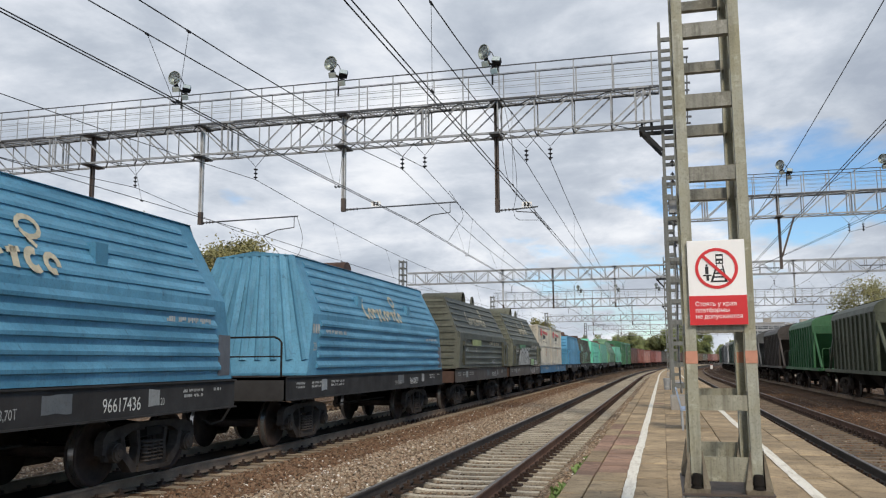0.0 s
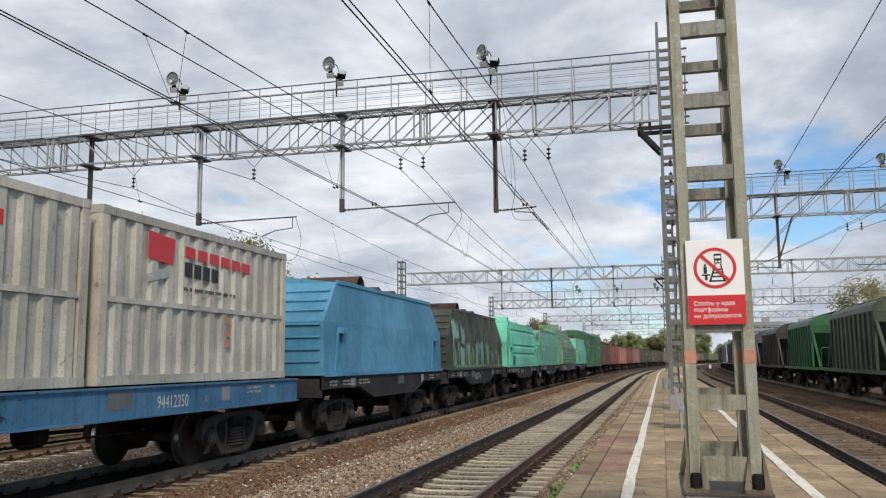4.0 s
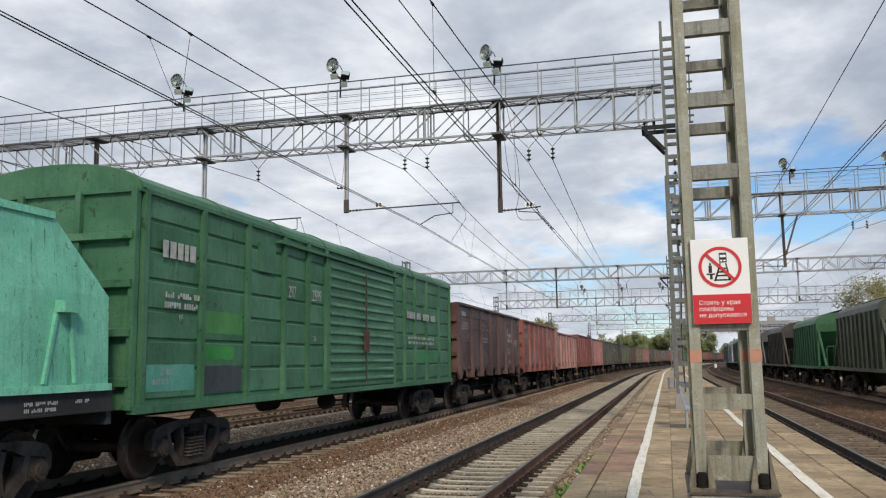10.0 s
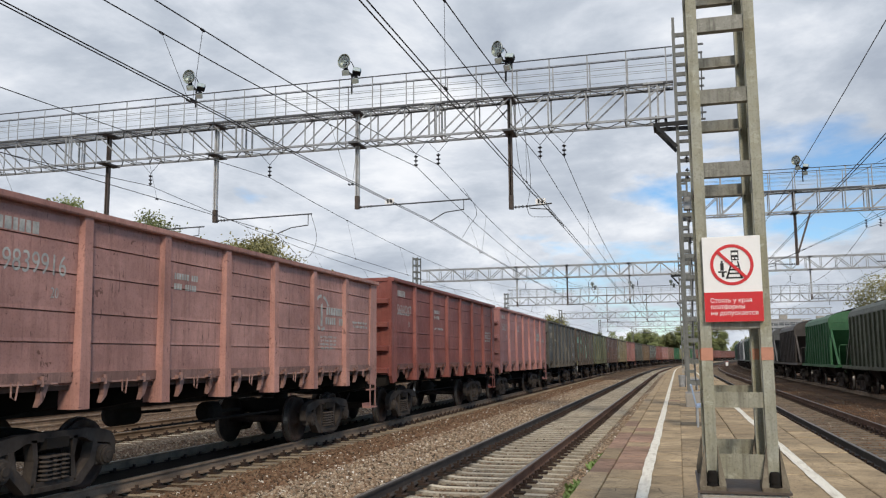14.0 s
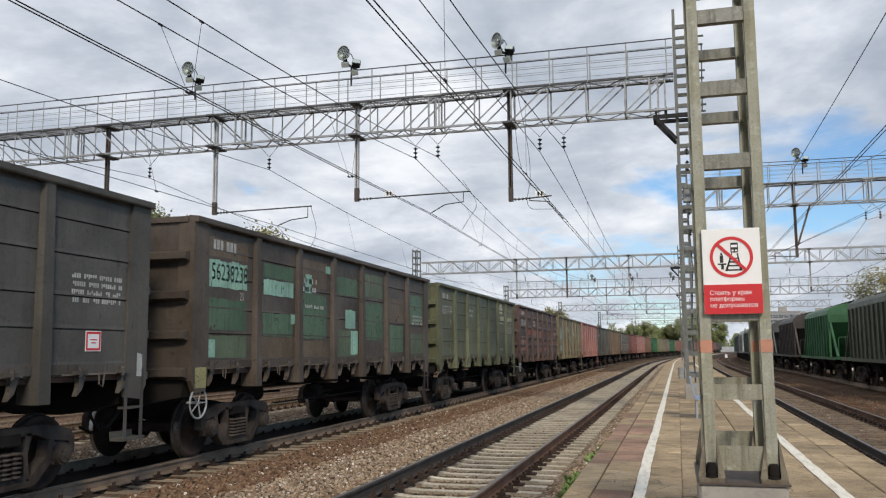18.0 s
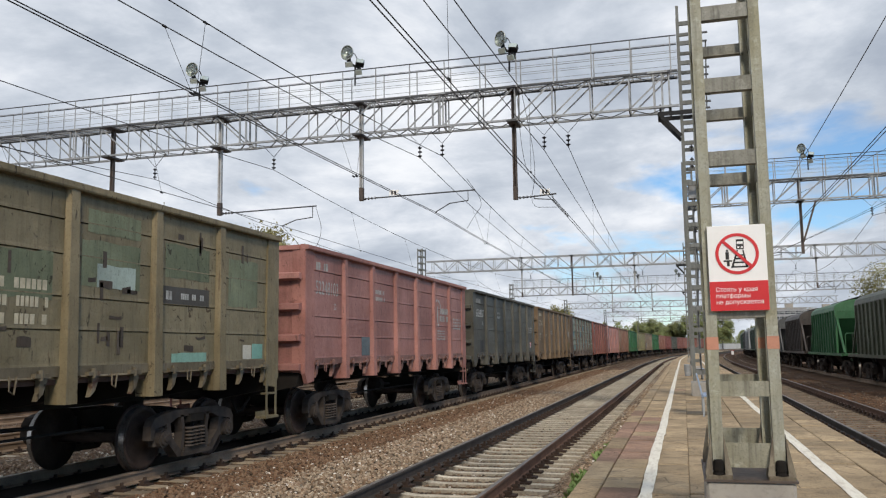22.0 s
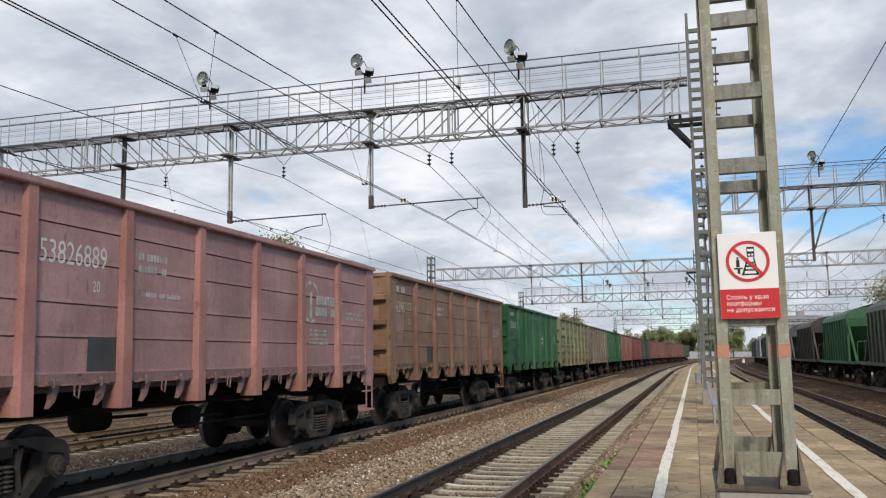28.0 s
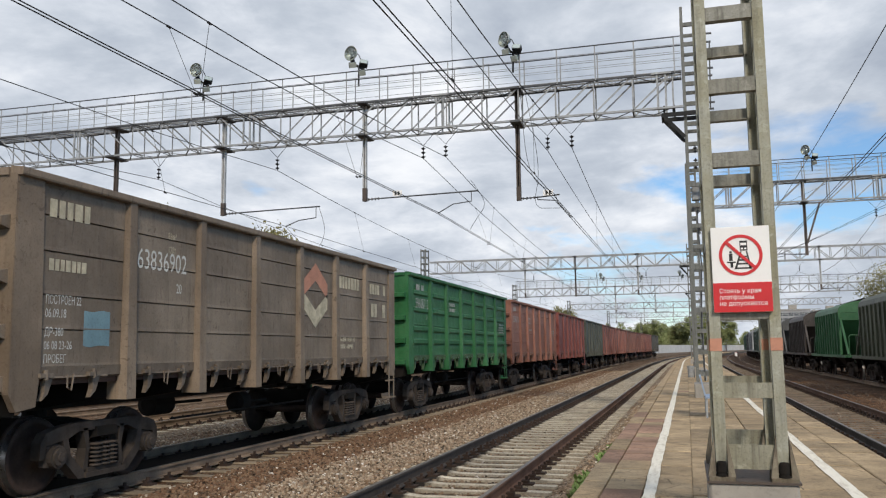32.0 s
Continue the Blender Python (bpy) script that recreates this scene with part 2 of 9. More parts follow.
MATS = {}
MATS["paint"] = wagon_paint("old_wagon_paint")
MATS["under"] = plain("grimy_black_iron", (0.019, 0.017, 0.0155), 0.9, 0.0, 0.4, 2.0, 30.0, 0.3, (0.028, 0.021, 0.017), 0.0, 0.15)
MATS["frame"] = plain("dirty_dark_frame_paint", (0.035, 0.034, 0.0345), 0.8, 0.0, 0.4, 1.5, 26.0, 0.2, (0.05, 0.04, 0.034), 0.0, 0.25)
MATS["rusty"] = plain("brown_rust", (0.075, 0.040, 0.028), 0.8, 0.0, 0.4, 2.2, 30.0, 0.3, (0.05, 0.03, 0.022))
MATS["wheel"] = plain("sooty_brown_wheel", (0.050, 0.034, 0.028), 0.85, 0.0, 0.45, 3.0, 30.0, 0.2, (0.03, 0.02, 0.016), 0.0, 0.25)
MATS["tread"] = plain("polished_tread", (0.42, 0.41, 0.40), 0.3, 0.9, 0.2, 3.0, 40.0, 0.05)
MATS["rail_black"] = plain("oily_black_rail_side", (0.055, 0.046, 0.041), 0.7, 0.0, 0.4, 2.0, 40.0, 0.3, (0.02, 0.017, 0.015), 0.0, 0.3)
MATS["rail"] = plain("rusty_rail_side", (0.13, 0.075, 0.053), 0.85, 0.0, 0.4, 2.0, 40.0, 0.3, (0.05, 0.032, 0.025), 0.0, 0.3)
MATS["railtop"] = plain("dull_rail_head", (0.15, 0.135, 0.12), 0.5, 0.45, 0.15, 2.0, 60.0, 0.05)
def sleeper_mat(name):
    """Pale concrete, dusty between the rails, with black oil beside the seat of one rail and dirt along the edges."""
    m, n, co, info, raw = base(name)
    big, fine = n.noise(co, 2.5, 5.0, 0.6), n.noise(co, 26.0, 5.0, 0.7)
    c = n.mix((0.38, 0.335, 0.26), (0.66, 0.60, 0.48), n.ramp(big, (0.3, 0.0), (0.7, 1.0)))
    c = n.mix(c, (0.10, 0.08, 0.06), n.math("MULTIPLY", n.ramp(fine, (0.50, 0.0), (0.66, 1.0)), 0.65))
    sep = n.add("ShaderNodeSeparateXYZ")
    n.link(raw, sep.inputs[0])
    edge = n.math("ADD", n.math("ABSOLUTE", sep.outputs[1]), n.math("MULTIPLY", fine, 0.06))
    c = n.mix(c, (0.11, 0.088, 0.066), n.math("MULTIPLY", n.ramp(edge, (0.095, 0.0), (0.125, 1.0)), 0.5))
    oil = n.math("ADD", n.math("ABSOLUTE", n.math("ADD", sep.outputs[0], 0.70)), n.math("MULTIPLY", n.noise(co, 5.0, 4.0, 0.6), 0.30))
    c = n.mix(c, (0.025, 0.022, 0.02), n.ramp(oil, (0.25, 1.0), (0.34, 0.0)))
    g = n.math("ADD", n.math("MULTIPLY", info.outputs["Random"], 0.4), 0.8)
    k = n.add("ShaderNodeCombineXYZ")
    for i in range(3):
        n.link(g, k.inputs[i])
    c = n.mix(c, k.outputs[0], 1.0, "MULTIPLY")
    return finish(m, n, c, 0.9, 0.0, fine, 0.35, 0.01, 0.3)


MATS["sleeper"] = sleeper_mat("weathered_concrete_sleeper")
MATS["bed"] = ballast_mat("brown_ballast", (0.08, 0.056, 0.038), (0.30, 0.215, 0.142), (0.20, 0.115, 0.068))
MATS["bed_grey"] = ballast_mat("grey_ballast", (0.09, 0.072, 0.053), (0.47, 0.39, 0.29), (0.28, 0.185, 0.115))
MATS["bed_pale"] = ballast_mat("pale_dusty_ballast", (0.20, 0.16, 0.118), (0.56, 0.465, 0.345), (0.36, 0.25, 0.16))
MATS["slab"] = slab_mat("worn_platform_slab", (0.36, 0.272, 0.168), (0.145, 0.106, 0.068))
MATS["slab_red"] = slab_mat("reddish_platform_slab", (0.30, 0.190, 0.135), (0.14, 0.092, 0.068))
MATS["joint"] = plain("dirt_filled_joint", (0.085, 0.068, 0.05), 0.95, 0.0, 0.3, 2.0, 25.0, 0.3)
MATS["concrete"] = plain("grey_concrete", (0.34, 0.32, 0.29), 0.9, 0.0, 0.25, 1.5, 25.0, 0.3)
def line_mat(name):
    """Road paint with scuffs and chips down to the slab."""
    m, n, co, info, _ = base(name)
    chip, scuff, fine = n.noise(co, 7.0, 7.0, 0.7, 0.6), n.noise(n.mapping(co, (9.0, 1.6, 1.0)), 1.6, 5.0, 0.65), n.noise(co, 60.0, 3.0, 0.7)
    c = n.mix((0.80, 0.765, 0.67), (0.60, 0.55, 0.46), n.ramp(scuff, (0.46, 0.0), (0.66, 1.0)))
    c = n.mix(c, (0.30, 0.25, 0.185), n.ramp(chip, (0.62, 0.0), (0.655, 0.9)))
    c = n.mix(c, n.mix(c, (0.6, 0.57, 0.52), 1.0, "MULTIPLY"), n.math("MULTIPLY", n.ramp(fine, (0.55, 0.0), (0.7, 1.0)), 0.5))
    return finish(m, n, c, 0.8, 0.0, n.math("SUBTRACT", fine, chip), 0.3, 0.006, 0.3)


MATS["line"] = line_mat("worn_white_line_paint")
MATS["galv"] = plain("galvanised_steel", (0.33, 0.345, 0.36), 0.6, 0.2, 0.3, 3.0, 14.0, 0.1, (0.17, 0.175, 0.18))
MATS["galv_dark"] = plain("dull_galvanised_steel", (0.085, 0.09, 0.098), 0.65, 0.2, 0.3, 3.0, 30.0, 0.1)
MATS["mast"] = mast_mat("lichen_stained_galvanised_mast", (0.37, 0.375, 0.325), (0.30, 0.29, 0.205), (0.13, 0.12, 0.092), 0.55)
MATS["brownpost"] = plain("brown_primer_post", (0.085, 0.065, 0.055), 0.6, 0.1, 0.3)
MATS["wire"] = plain("dark_copper_wire", (0.03, 0.03, 0.032), 0.6, 0.3, 0.2)
MATS["insul"] = plain("dark_insulator", (0.02, 0.02, 0.025), 0.35, 0.0, 0.2)
MATS["lampglass"] = plain("floodlight_glass", (0.55, 0.62, 0.60), 0.12, 0.6, 0.1)
MATS["white"] = plain("white_sign_enamel", (0.90, 0.90, 0.90), 0.35, 0.0, 0.03, 2.0, 40.0, 0.02, (0.84, 0.84, 0.84))
MATS["red"] = plain("red_sign_film", (0.62, 0.03, 0.035), 0.35, 0.0, 0.05, 2.0, 40.0, 0.02, (0.55, 0.03, 0.03))
MATS["black"] = plain("black_sign_film", (0.02, 0.02, 0.02), 0.45, 0.0, 0.1)
MATS["orange"] = plain("faded_orange_band", (0.50, 0.24, 0.165), 0.7, 0.0, 0.15, 3.0, 20.0, 0.1)
MATS["marking"] = plain("faded_white_stencil", (0.42, 0.42, 0.40), 0.7, 0.0, 0.35, 6.0, 30.0, 0.05, (0.22, 0.21, 0.20))
MATS["leaf"] = plain("green_leaves", (0.165, 0.185, 0.072), 0.6, 0.0, 0.4, 0.35, 4.0, 0.1, (0.20, 0.185, 0.07))
MATS["leaf_autumn"] = plain("yellowing_leaves", (0.205, 0.195, 0.078), 0.6, 0.0, 0.35, 0.4, 4.0, 0.1, (0.19, 0.14, 0.055))
MATS["bark"] = plain("grey_bark", (0.14, 0.12, 0.10), 0.9, 0.0, 0.4, 2.0, 20.0, 0.4)
MATS["wall"] = plain("pale_concrete_fence", (0.56, 0.56, 0.55), 0.85, 0.0, 0.12, 0.3, 4.0, 0.1)
MATS["house"] = plain("grey_panel_facade", (0.33, 0.34, 0.36), 0.8, 0.0, 0.12, 0.3, 3.0, 0.1)
MATS["glass"] = plain("dark_window_glass", (0.06, 0.07, 0.08), 0.15, 0.0, 0.2)
MATS["grass"] = plain("weeds", (0.16, 0.25, 0.07), 0.6, 0.0, 0.35, 3.0, 20.0, 0.1, (0.22, 0.25, 0.09))
MATS["blue"] = plain("pale_blue_plastic", (0.28, 0.36, 0.50), 0.5, 0.0, 0.12)
# near-black holds the shade under the train as well as oil
MATS["bed_oil_shade"] = plain("oil_and_shade_blackened_ballast", (0.010, 0.0085, 0.0075), 0.95, 0.0, 0.4, 3.0, 40.0, 0.4, (0.005, 0.004, 0.004), 0.0, 0.03)
MATS["marking_bright"] = plain("fresh_white_stencil", (0.62, 0.62, 0.59), 0.7, 0.0, 0.15, 5.0, 30.0, 0.05, (0.5, 0.5, 0.48))
MATS["spray"] = plain("grey_white_spray_paint", (0.40, 0.41, 0.40), 0.7, 0.0, 0.2, 3.0, 30.0, 0.05, (0.30, 0.30, 0.30))
MATS["cream"] = plain("faded_cream_emblem", (0.50, 0.45, 0.33), 0.7, 0.0, 0.3, 5.0, 30.0, 0.05, (0.30, 0.27, 0.2))
MATS["batten"] = mast_mat("soot_stained_galvanised_plate", (0.285, 0.285, 0.255), (0.175, 0.17, 0.138), (0.075, 0.07, 0.06), 0.6)
MATS["mast_foot"] = mast_mat("dirt_browned_mast_foot", (0.20, 0.175, 0.13), (0.13, 0.105, 0.075), (0.06, 0.046, 0.034), 0.7)
MATS["batten_low"] = mast_mat("lichen_grown_galvanised_plate", (0.32, 0.315, 0.255), (0.235, 0.22, 0.15), (0.085, 0.075, 0.055), 0.6)
MATS["mast_far"] = mast_mat("grey_galvanised_mast", (0.19, 0.20, 0.198), (0.15, 0.155, 0.14), (0.07, 0.068, 0.06), 0.6)
MATS["bogie"] = plain("dusty_cast_steel", (0.058, 0.048, 0.042), 0.85, 0.0, 0.5, 3.0, 22.0, 0.35, (0.05, 0.038, 0.031), 0.0, 0.15)
MATS["coil"] = plain("rusty_spring_steel", (0.075, 0.06, 0.051), 0.85, 0.0, 0.35, 4.0, 30.0, 0.2, (0.05, 0.03, 0.02), 0.0, 0.2)
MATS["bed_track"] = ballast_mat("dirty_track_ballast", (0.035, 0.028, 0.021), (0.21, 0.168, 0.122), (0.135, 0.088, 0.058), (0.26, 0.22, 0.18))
MATS["leaf_light"] = plain("pale_green_leaves", (0.19, 0.22, 0.085), 0.6, 0.0, 0.4, 0.3, 3.0, 0.1, (0.20, 0.19, 0.07))
MATS["black_steel"] = plain("sooty_bracket_steel", (0.03, 0.031, 0.033), 0.8, 0.0, 0.3, 3.0, 20.0, 0.15, None, 0.0, 0.25)
MATS["fastening"] = plain("rusted_fastenings", (0.05, 0.034, 0.027), 0.9, 0.0, 0.4, 3.0, 30.0, 0.3, None, 0.0, 0.2)
MATS["rail_grey"] = plain("dusty_grey_rail_side", (0.235, 0.175, 0.128), 0.9, 0.0, 0.35, 2.0, 40.0, 0.3, (0.10, 0.072, 0.052), 0.0, 0.15)
MATS["sleeper_oily"] = plain("oil_stained_sleeper", (0.16, 0.125, 0.092), 0.9, 0.0, 0.35, 2.5, 30.0, 0.35, (0.06, 0.048, 0.038), 0.2, 0.3)
MATS["sleeper_dusty"] = plain("dusty_brown_sleeper", (0.30, 0.245, 0.18), 0.9, 0.0, 0.3, 2.5, 30.0, 0.35, (0.13, 0.10, 0.075), 0.15, 0.3)
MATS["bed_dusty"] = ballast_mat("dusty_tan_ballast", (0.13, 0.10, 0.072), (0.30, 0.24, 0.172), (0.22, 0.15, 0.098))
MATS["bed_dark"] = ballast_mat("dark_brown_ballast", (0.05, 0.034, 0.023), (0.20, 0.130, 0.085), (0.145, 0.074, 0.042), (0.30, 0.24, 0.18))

# ---- mesh building ----
class Geo:
    """Gathers plain faces into one mesh."""

    def __init__(self):
        self.v, self.f = [], []

    def add(self, verts, faces):
        k = len(self.v)
        self.v += [tuple(p) for p in verts]
        self.f += [tuple(k + i for i in face) for face in faces]
        return self

    def box(self, x0, x1, y0, y1, z0, z1):
        return self.add([(x, y, z) for x in (x0, x1) for y in (y0, y1) for z in (z0, z1)],
                        [(0, 1, 3, 2), (4, 6, 7, 5), (0, 4, 5, 1), (2, 3, 7, 6), (0, 2, 6, 4), (1, 5, 7, 3)])

    def chamfer_box(self, x0, x1, y0, y1, z0, z1, c=0.01):
        """A block whose upright and top edges are taken off."""
        def ring(d, z):
            e = c + d
            return [(x0 + e, y0 + d, z), (x1 - e, y0 + d, z), (x1 - d, y0 + e, z), (x1 - d, y1 - e, z),
                    (x1 - e, y1 - d, z), (x0 + e, y1 - d, z), (x0 + d, y1 - e, z), (x0 + d, y0 + e, z)]
        v = ring(0, z0) + ring(0, z1 - c) + ring(c, z1)
        f = [tuple(range(7, -1, -1)), tuple(range(16, 24))]
        for k in (0, 8):
            f += [(k + i, k + (i + 1) % 8, k + 8 + (i + 1) % 8, k + 8 + i) for i in range(8)]
        return self.add(v, f)

    def beam(self, p, q, w, h, up=(0, 0, 1)):
        p, q, up = Vector(p), Vector(q), Vector(up)
        d = (q - p).normalized()
        s = d.cross(up)
        s = s.normalized() if s.length > 1e-4 else Vector((1, 0, 0))
        u = s.cross(d)
        v = [e + s * (a * w / 2) + u * (b * h / 2) for e in (p, q) for a, b in ((-1, -1), (1, -1), (1, 1), (-1, 1))]
        return self.add(v, [(3, 2, 1, 0), (4, 5, 6, 7), (0, 1, 5, 4), (1, 2, 6, 5), (2, 3, 7, 6), (3, 0, 4, 7)])

    def angle(self, p, q, w, t=0.008, up=(0, 0, 1)):
        """A steel angle: two thin legs along the line from p to q."""
        p, q, up = Vector(p), Vector(q), Vector(up)
        d = (q - p).normalized()
        s = d.cross(up)
        s = s.normalized() if s.length > 1e-4 else Vector((1, 0, 0))
        u = s.cross(d)
        self.beam(p + u * w / 2, q + u * w / 2, t, w, up)
        return self.beam(p + s * w / 2, q + s * w / 2, w, t, up)

    def tube(self, p, q, r, n=8, r2=None):
        p, q = Vector(p), Vector(q)
        d = (q - p).normalized()
        s = d.orthogonal().normalized()
        u = d.cross(s)
        r2 = r if r2 is None else r2
        ring = [(math.cos(2 * math.pi * i / n), math.sin(2 * math.pi * i / n)) for i in range(n)]
        v = [e + s * (a * k) + u * (b * k) for e, k in ((p, r), (q, r2)) for a, b in ring]
        f = [(i, (i + 1) % n, n + (i + 1) % n, n + i) for i in range(n)]
        return self.add(v, f + [tuple(range(n - 1, -1, -1)), tuple(range(n, 2 * n))])

    def path(self, pts, r, n=4):
        """One unbroken round bar through the points."""
        pts = [Vector(p) for p in pts]
        v, f = [], []
        for i, p in enumerate(pts):
            d = (pts[min(i + 1, len(pts) - 1)] - pts[max(i - 1, 0)]).normalized()
            s = d.cross(Vector((0, 0, 1)))
            s = s.normalized() if s.length > 0.05 else d.orthogonal().normalized()
            u = s.cross(d)
            v += [p + s * (r * math.cos(2 * math.pi * k / n)) + u * (r * math.sin(2 * math.pi * k / n)) for k in range(n)]
        for i in range(len(pts) - 1):
            f += [(i * n + k, i * n + (k + 1) % n, (i + 1) * n + (k + 1) % n, (i + 1) * n + k) for k in range(n)]
        return self.add(v, f + [tuple(range(n - 1, -1, -1)), tuple(range((len(pts) - 1) * n, len(pts) * n))])

    def prism(self, outline, axis, a, b):
        """A closed outline in the plane across the axis, drawn out from a to b."""
        def at(p, k):
            return {"x": (k, p[0], p[1]), "y": (p[0], k, p[1]), "z": (p[0], p[1], k)}[axis]
        n = len(outline)
        v = [at(p, a) for p in outline] + [at(p, b) for p in outline]
        f = [(i, (i + 1) % n, n + (i + 1) % n, n + i) for i in range(n)]
        return self.add(v, f + [tuple(range(n - 1, -1, -1)), tuple(range(n, 2 * n))])

    def lathe(self, profile, axis_from, axis_to, n=20, caps=True):
        """Turns (along, radius) pairs about an axis."""
        p, q = Vector(axis_from), Vector(axis_to)
        d = (q - p).normalized()
        s = d.orthogonal().normalized()
        u = d.cross(s)
        v, f = [], []
        for a, r in profile:
            v += [p + d * a + s * (r * math.cos(2 * math.pi * i / n)) + u * (r * math.sin(2 * math.pi * i / n)) for i in range(n)]
        for k in range(len(profile) - 1):
            f += [(k * n + i, k * n + (i + 1) % n, (k + 1) * n + (i + 1) % n, (k + 1) * n + i) for i in range(n)]
        if caps:
            f += [tuple(range(n - 1, -1, -1)), tuple(range((len(profile) - 1) * n, len(profile) * n))]
        return self.add(v, f)

    def quad(self, a, b, c, d):
        return self.add([a, b, c, d], [(0, 1, 2, 3)])

    def mesh(self, name, material, smooth=False, weld=False):
        me = bpy.data.meshes.new(name)
        me.from_pydata(self.v, [], self.f)
        bm = bmesh.new()
        bm.from_mesh(me)
        if weld:
            bmesh.ops.remove_doubles(bm, verts=bm.verts, dist=1e-5)
        bmesh.ops.recalc_face_normals(bm, faces=bm.faces)
        bm.to_mesh(me)
        bm.free()
        me.materials.append(material)
        if smooth:
            me.polygons.foreach_set("use_smooth", [True] * len(me.polygons))
        return me


def part(name, geo, material, parent, label="", m=None, smooth=False):
    """One mesh object under a thing or under a part. geo: a Geo, or a mesh to share."""
    me = geo if isinstance(geo, bpy.types.Mesh) else geo.mesh(name, material, smooth)
    ob = new(name, me)
    ob.parent = parent
    if m is not None:
        ob.matrix_basis = m
    return tagged(ob, label)


def thing(name, label, category, group="", kind="", m=None, data=None):
    ob = new(name, data)
    if data is None:
        ob.empty_display_size = 0.3
    if m is not None:
        ob.matrix_basis = m
    return tagged(ob, label, category, group, kind)


TEXTS = {}


def scanned(curve, size):
    """Fills glyph outlines line by line, by their winding, since some letters are drawn with overlapping strokes."""
    edges = []
    for sp in curve.splines:
        b = list(sp.bezier_points)
        loop = []
        for p, q in zip(b, b[1:] + b[:1]):
            for i in range(5):
                t = i / 5
                loop.append(p.co * (1 - t) ** 3 + p.handle_right * (3 * t * (1 - t) ** 2) + q.handle_left * (3 * t * t * (1 - t)) + q.co * t ** 3)
        edges += list(zip(loop, loop[1:] + loop[:1]))
    g = Geo()
    step = size / 44
    y = min((p.y for p, _ in edges), default=0.0) + step / 2
    top = max((p.y for p, _ in edges), default=0.0)
    while y < top:
        hits = sorted((p.x + (q.x - p.x) * (y - p.y) / (q.y - p.y), 1 if q.y > p.y else -1) for p, q in edges if (p.y <= y) != (q.y <= y))
        wind = 0
        for (xa, da), (xb, _) in zip(hits, hits[1:]):
            wind += da
            if wind and xb - xa > 1e-5:
                g.quad((xa, y - step / 2, 0), (xb, y - step / 2, 0), (xb, y + step / 2, 0), (xa, y + step / 2, 0))
        y += step
    me = bpy.data.meshes.new("writing")
    me.from_pydata(g.v, [], g.f)
    return me


def words(text, size, align="LEFT"):
    """The mesh of a line of writing, flat in its own x and y."""
    key = (text, size, align)
    if key not in TEXTS:
        cu = bpy.data.curves.new("writing", "FONT")
        cu.body, cu.size, cu.align_x, cu.resolution_u = text, size, align, 4
        ob = new("writing", cu)
        deps = bpy.context.evaluated_depsgraph_get()
        if text.isascii():
            me = bpy.data.meshes.new_from_object(ob.evaluated_get(deps))
        else:
            me = scanned(ob.to_curve(deps), size)
            ob.to_curve_clear()
        bpy.data.objects.remove(ob)
        bpy.data.curves.remove(cu)
        TEXTS[key] = me
    return TEXTS[key]


def writing(text, size, material, parent, m, name="lettering", label="", squeeze=0.8, align="LEFT"):
    me = words(text, size, align)
    if not me.materials:
        me.materials.append(material)
    ob = new(name, me)
    if ob.material_slots[0].material != material:
        ob.material_slots[0].link, ob.material_slots[0].material = "OBJECT", material
    ob.parent = parent
    ob.matrix_basis = m @ Matrix.Diagonal((squeeze, 1, 1, 1))
    return tagged(ob, label)


# ---- the line's plan: straight at first, then a wide bend to the right ----
BEND, BEND_FROM = 0.00066, 80.0


def bend(y):
    d = max(0.0, y - BEND_FROM)
    return BEND * d * d / 2


def heading(y):
    return -math.degrees(BEND * max(0.0, y - BEND_FROM))


TRACK_NEAR, TRACK_TRAIN, TRACK_RIGHT, TRACK_PARKED = -3.22, -8.76, 4.02, 9.30
TRACK_FAR, TRACK_FAR_2 = -14.0, -19.3
PLATFORM_TOP = 0.27


def strip(g, profile, ys, closed=False):
    """Lofts a cross-section of (x, z) along the line."""
    n, k = len(profile), len(g.v)
    v = [(x + bend(y), y, z) for y in ys for x, z in profile]
    f = []
    for j in range(len(ys) - 1):
        for i in range(n if closed else n - 1):
            a, b = j * n + i, j * n + (i + 1) % n
            f.append((a, b, b + n, a + n))
    if closed:
        f += [tuple(range(n - 1, -1, -1)), tuple(range((len(ys) - 1) * n, len(ys) * n))]
    return g.add(v, f)


LINE_YS = [-40 + 10 * i for i in range(20)] + [160 + 20 * i for i in range(32)]

# ---- ground, tracks and platform ----
def make_ground():
    xs = [-1500, -400, -150, -70, -40, -30, -24] + [-22 + i * 1.1 for i in range(42)] + [26, 32, 45, 80, 160, 400, 1500]
    ys = [-300, -100, -40] + [-20 + 2 * i for i in range(70)] + [125 + 10 * i for i in range(40)] + [560, 700, 1000, 1600, 2600]
    g = Geo()
    v = []
    for y in ys:
        for x in xs:
            z = -0.26 + 0.05 * noise.noise(Vector((x * 0.6, y * 0.35, 0.0)))
            if -4.9 < x < -1.5 or 2.0 < x < 5.8:
                z -= 0.14
            v.append((x + bend(min(y, 700)) * (abs(x) < 60), y, z))
    w = len(xs)
    g.add(v, [(j * w + i, j * w + i + 1, (j + 1) * w + i + 1, (j + 1) * w + i) for j in range(len(ys) - 1) for i in range(w - 1)])
    thing("ground", "brown gravelly railway ground with weathered ballast", "ground", kind="structure", data=g.mesh("ground", MATS["bed"], True))


RAIL = [(-0.075, -0.18), (0.075, -0.18), (0.075, -0.165), (0.012, -0.14), (0.01, -0.045), (0.036, -0.035),
        (0.036, -0.008), (0.028, -0.001), (-0.028, -0.001), (-0.036, -0.008), (-0.036, -0.035), (-0.01, -0.045), (-0.012, -0.14), (-0.075, -0.165)]


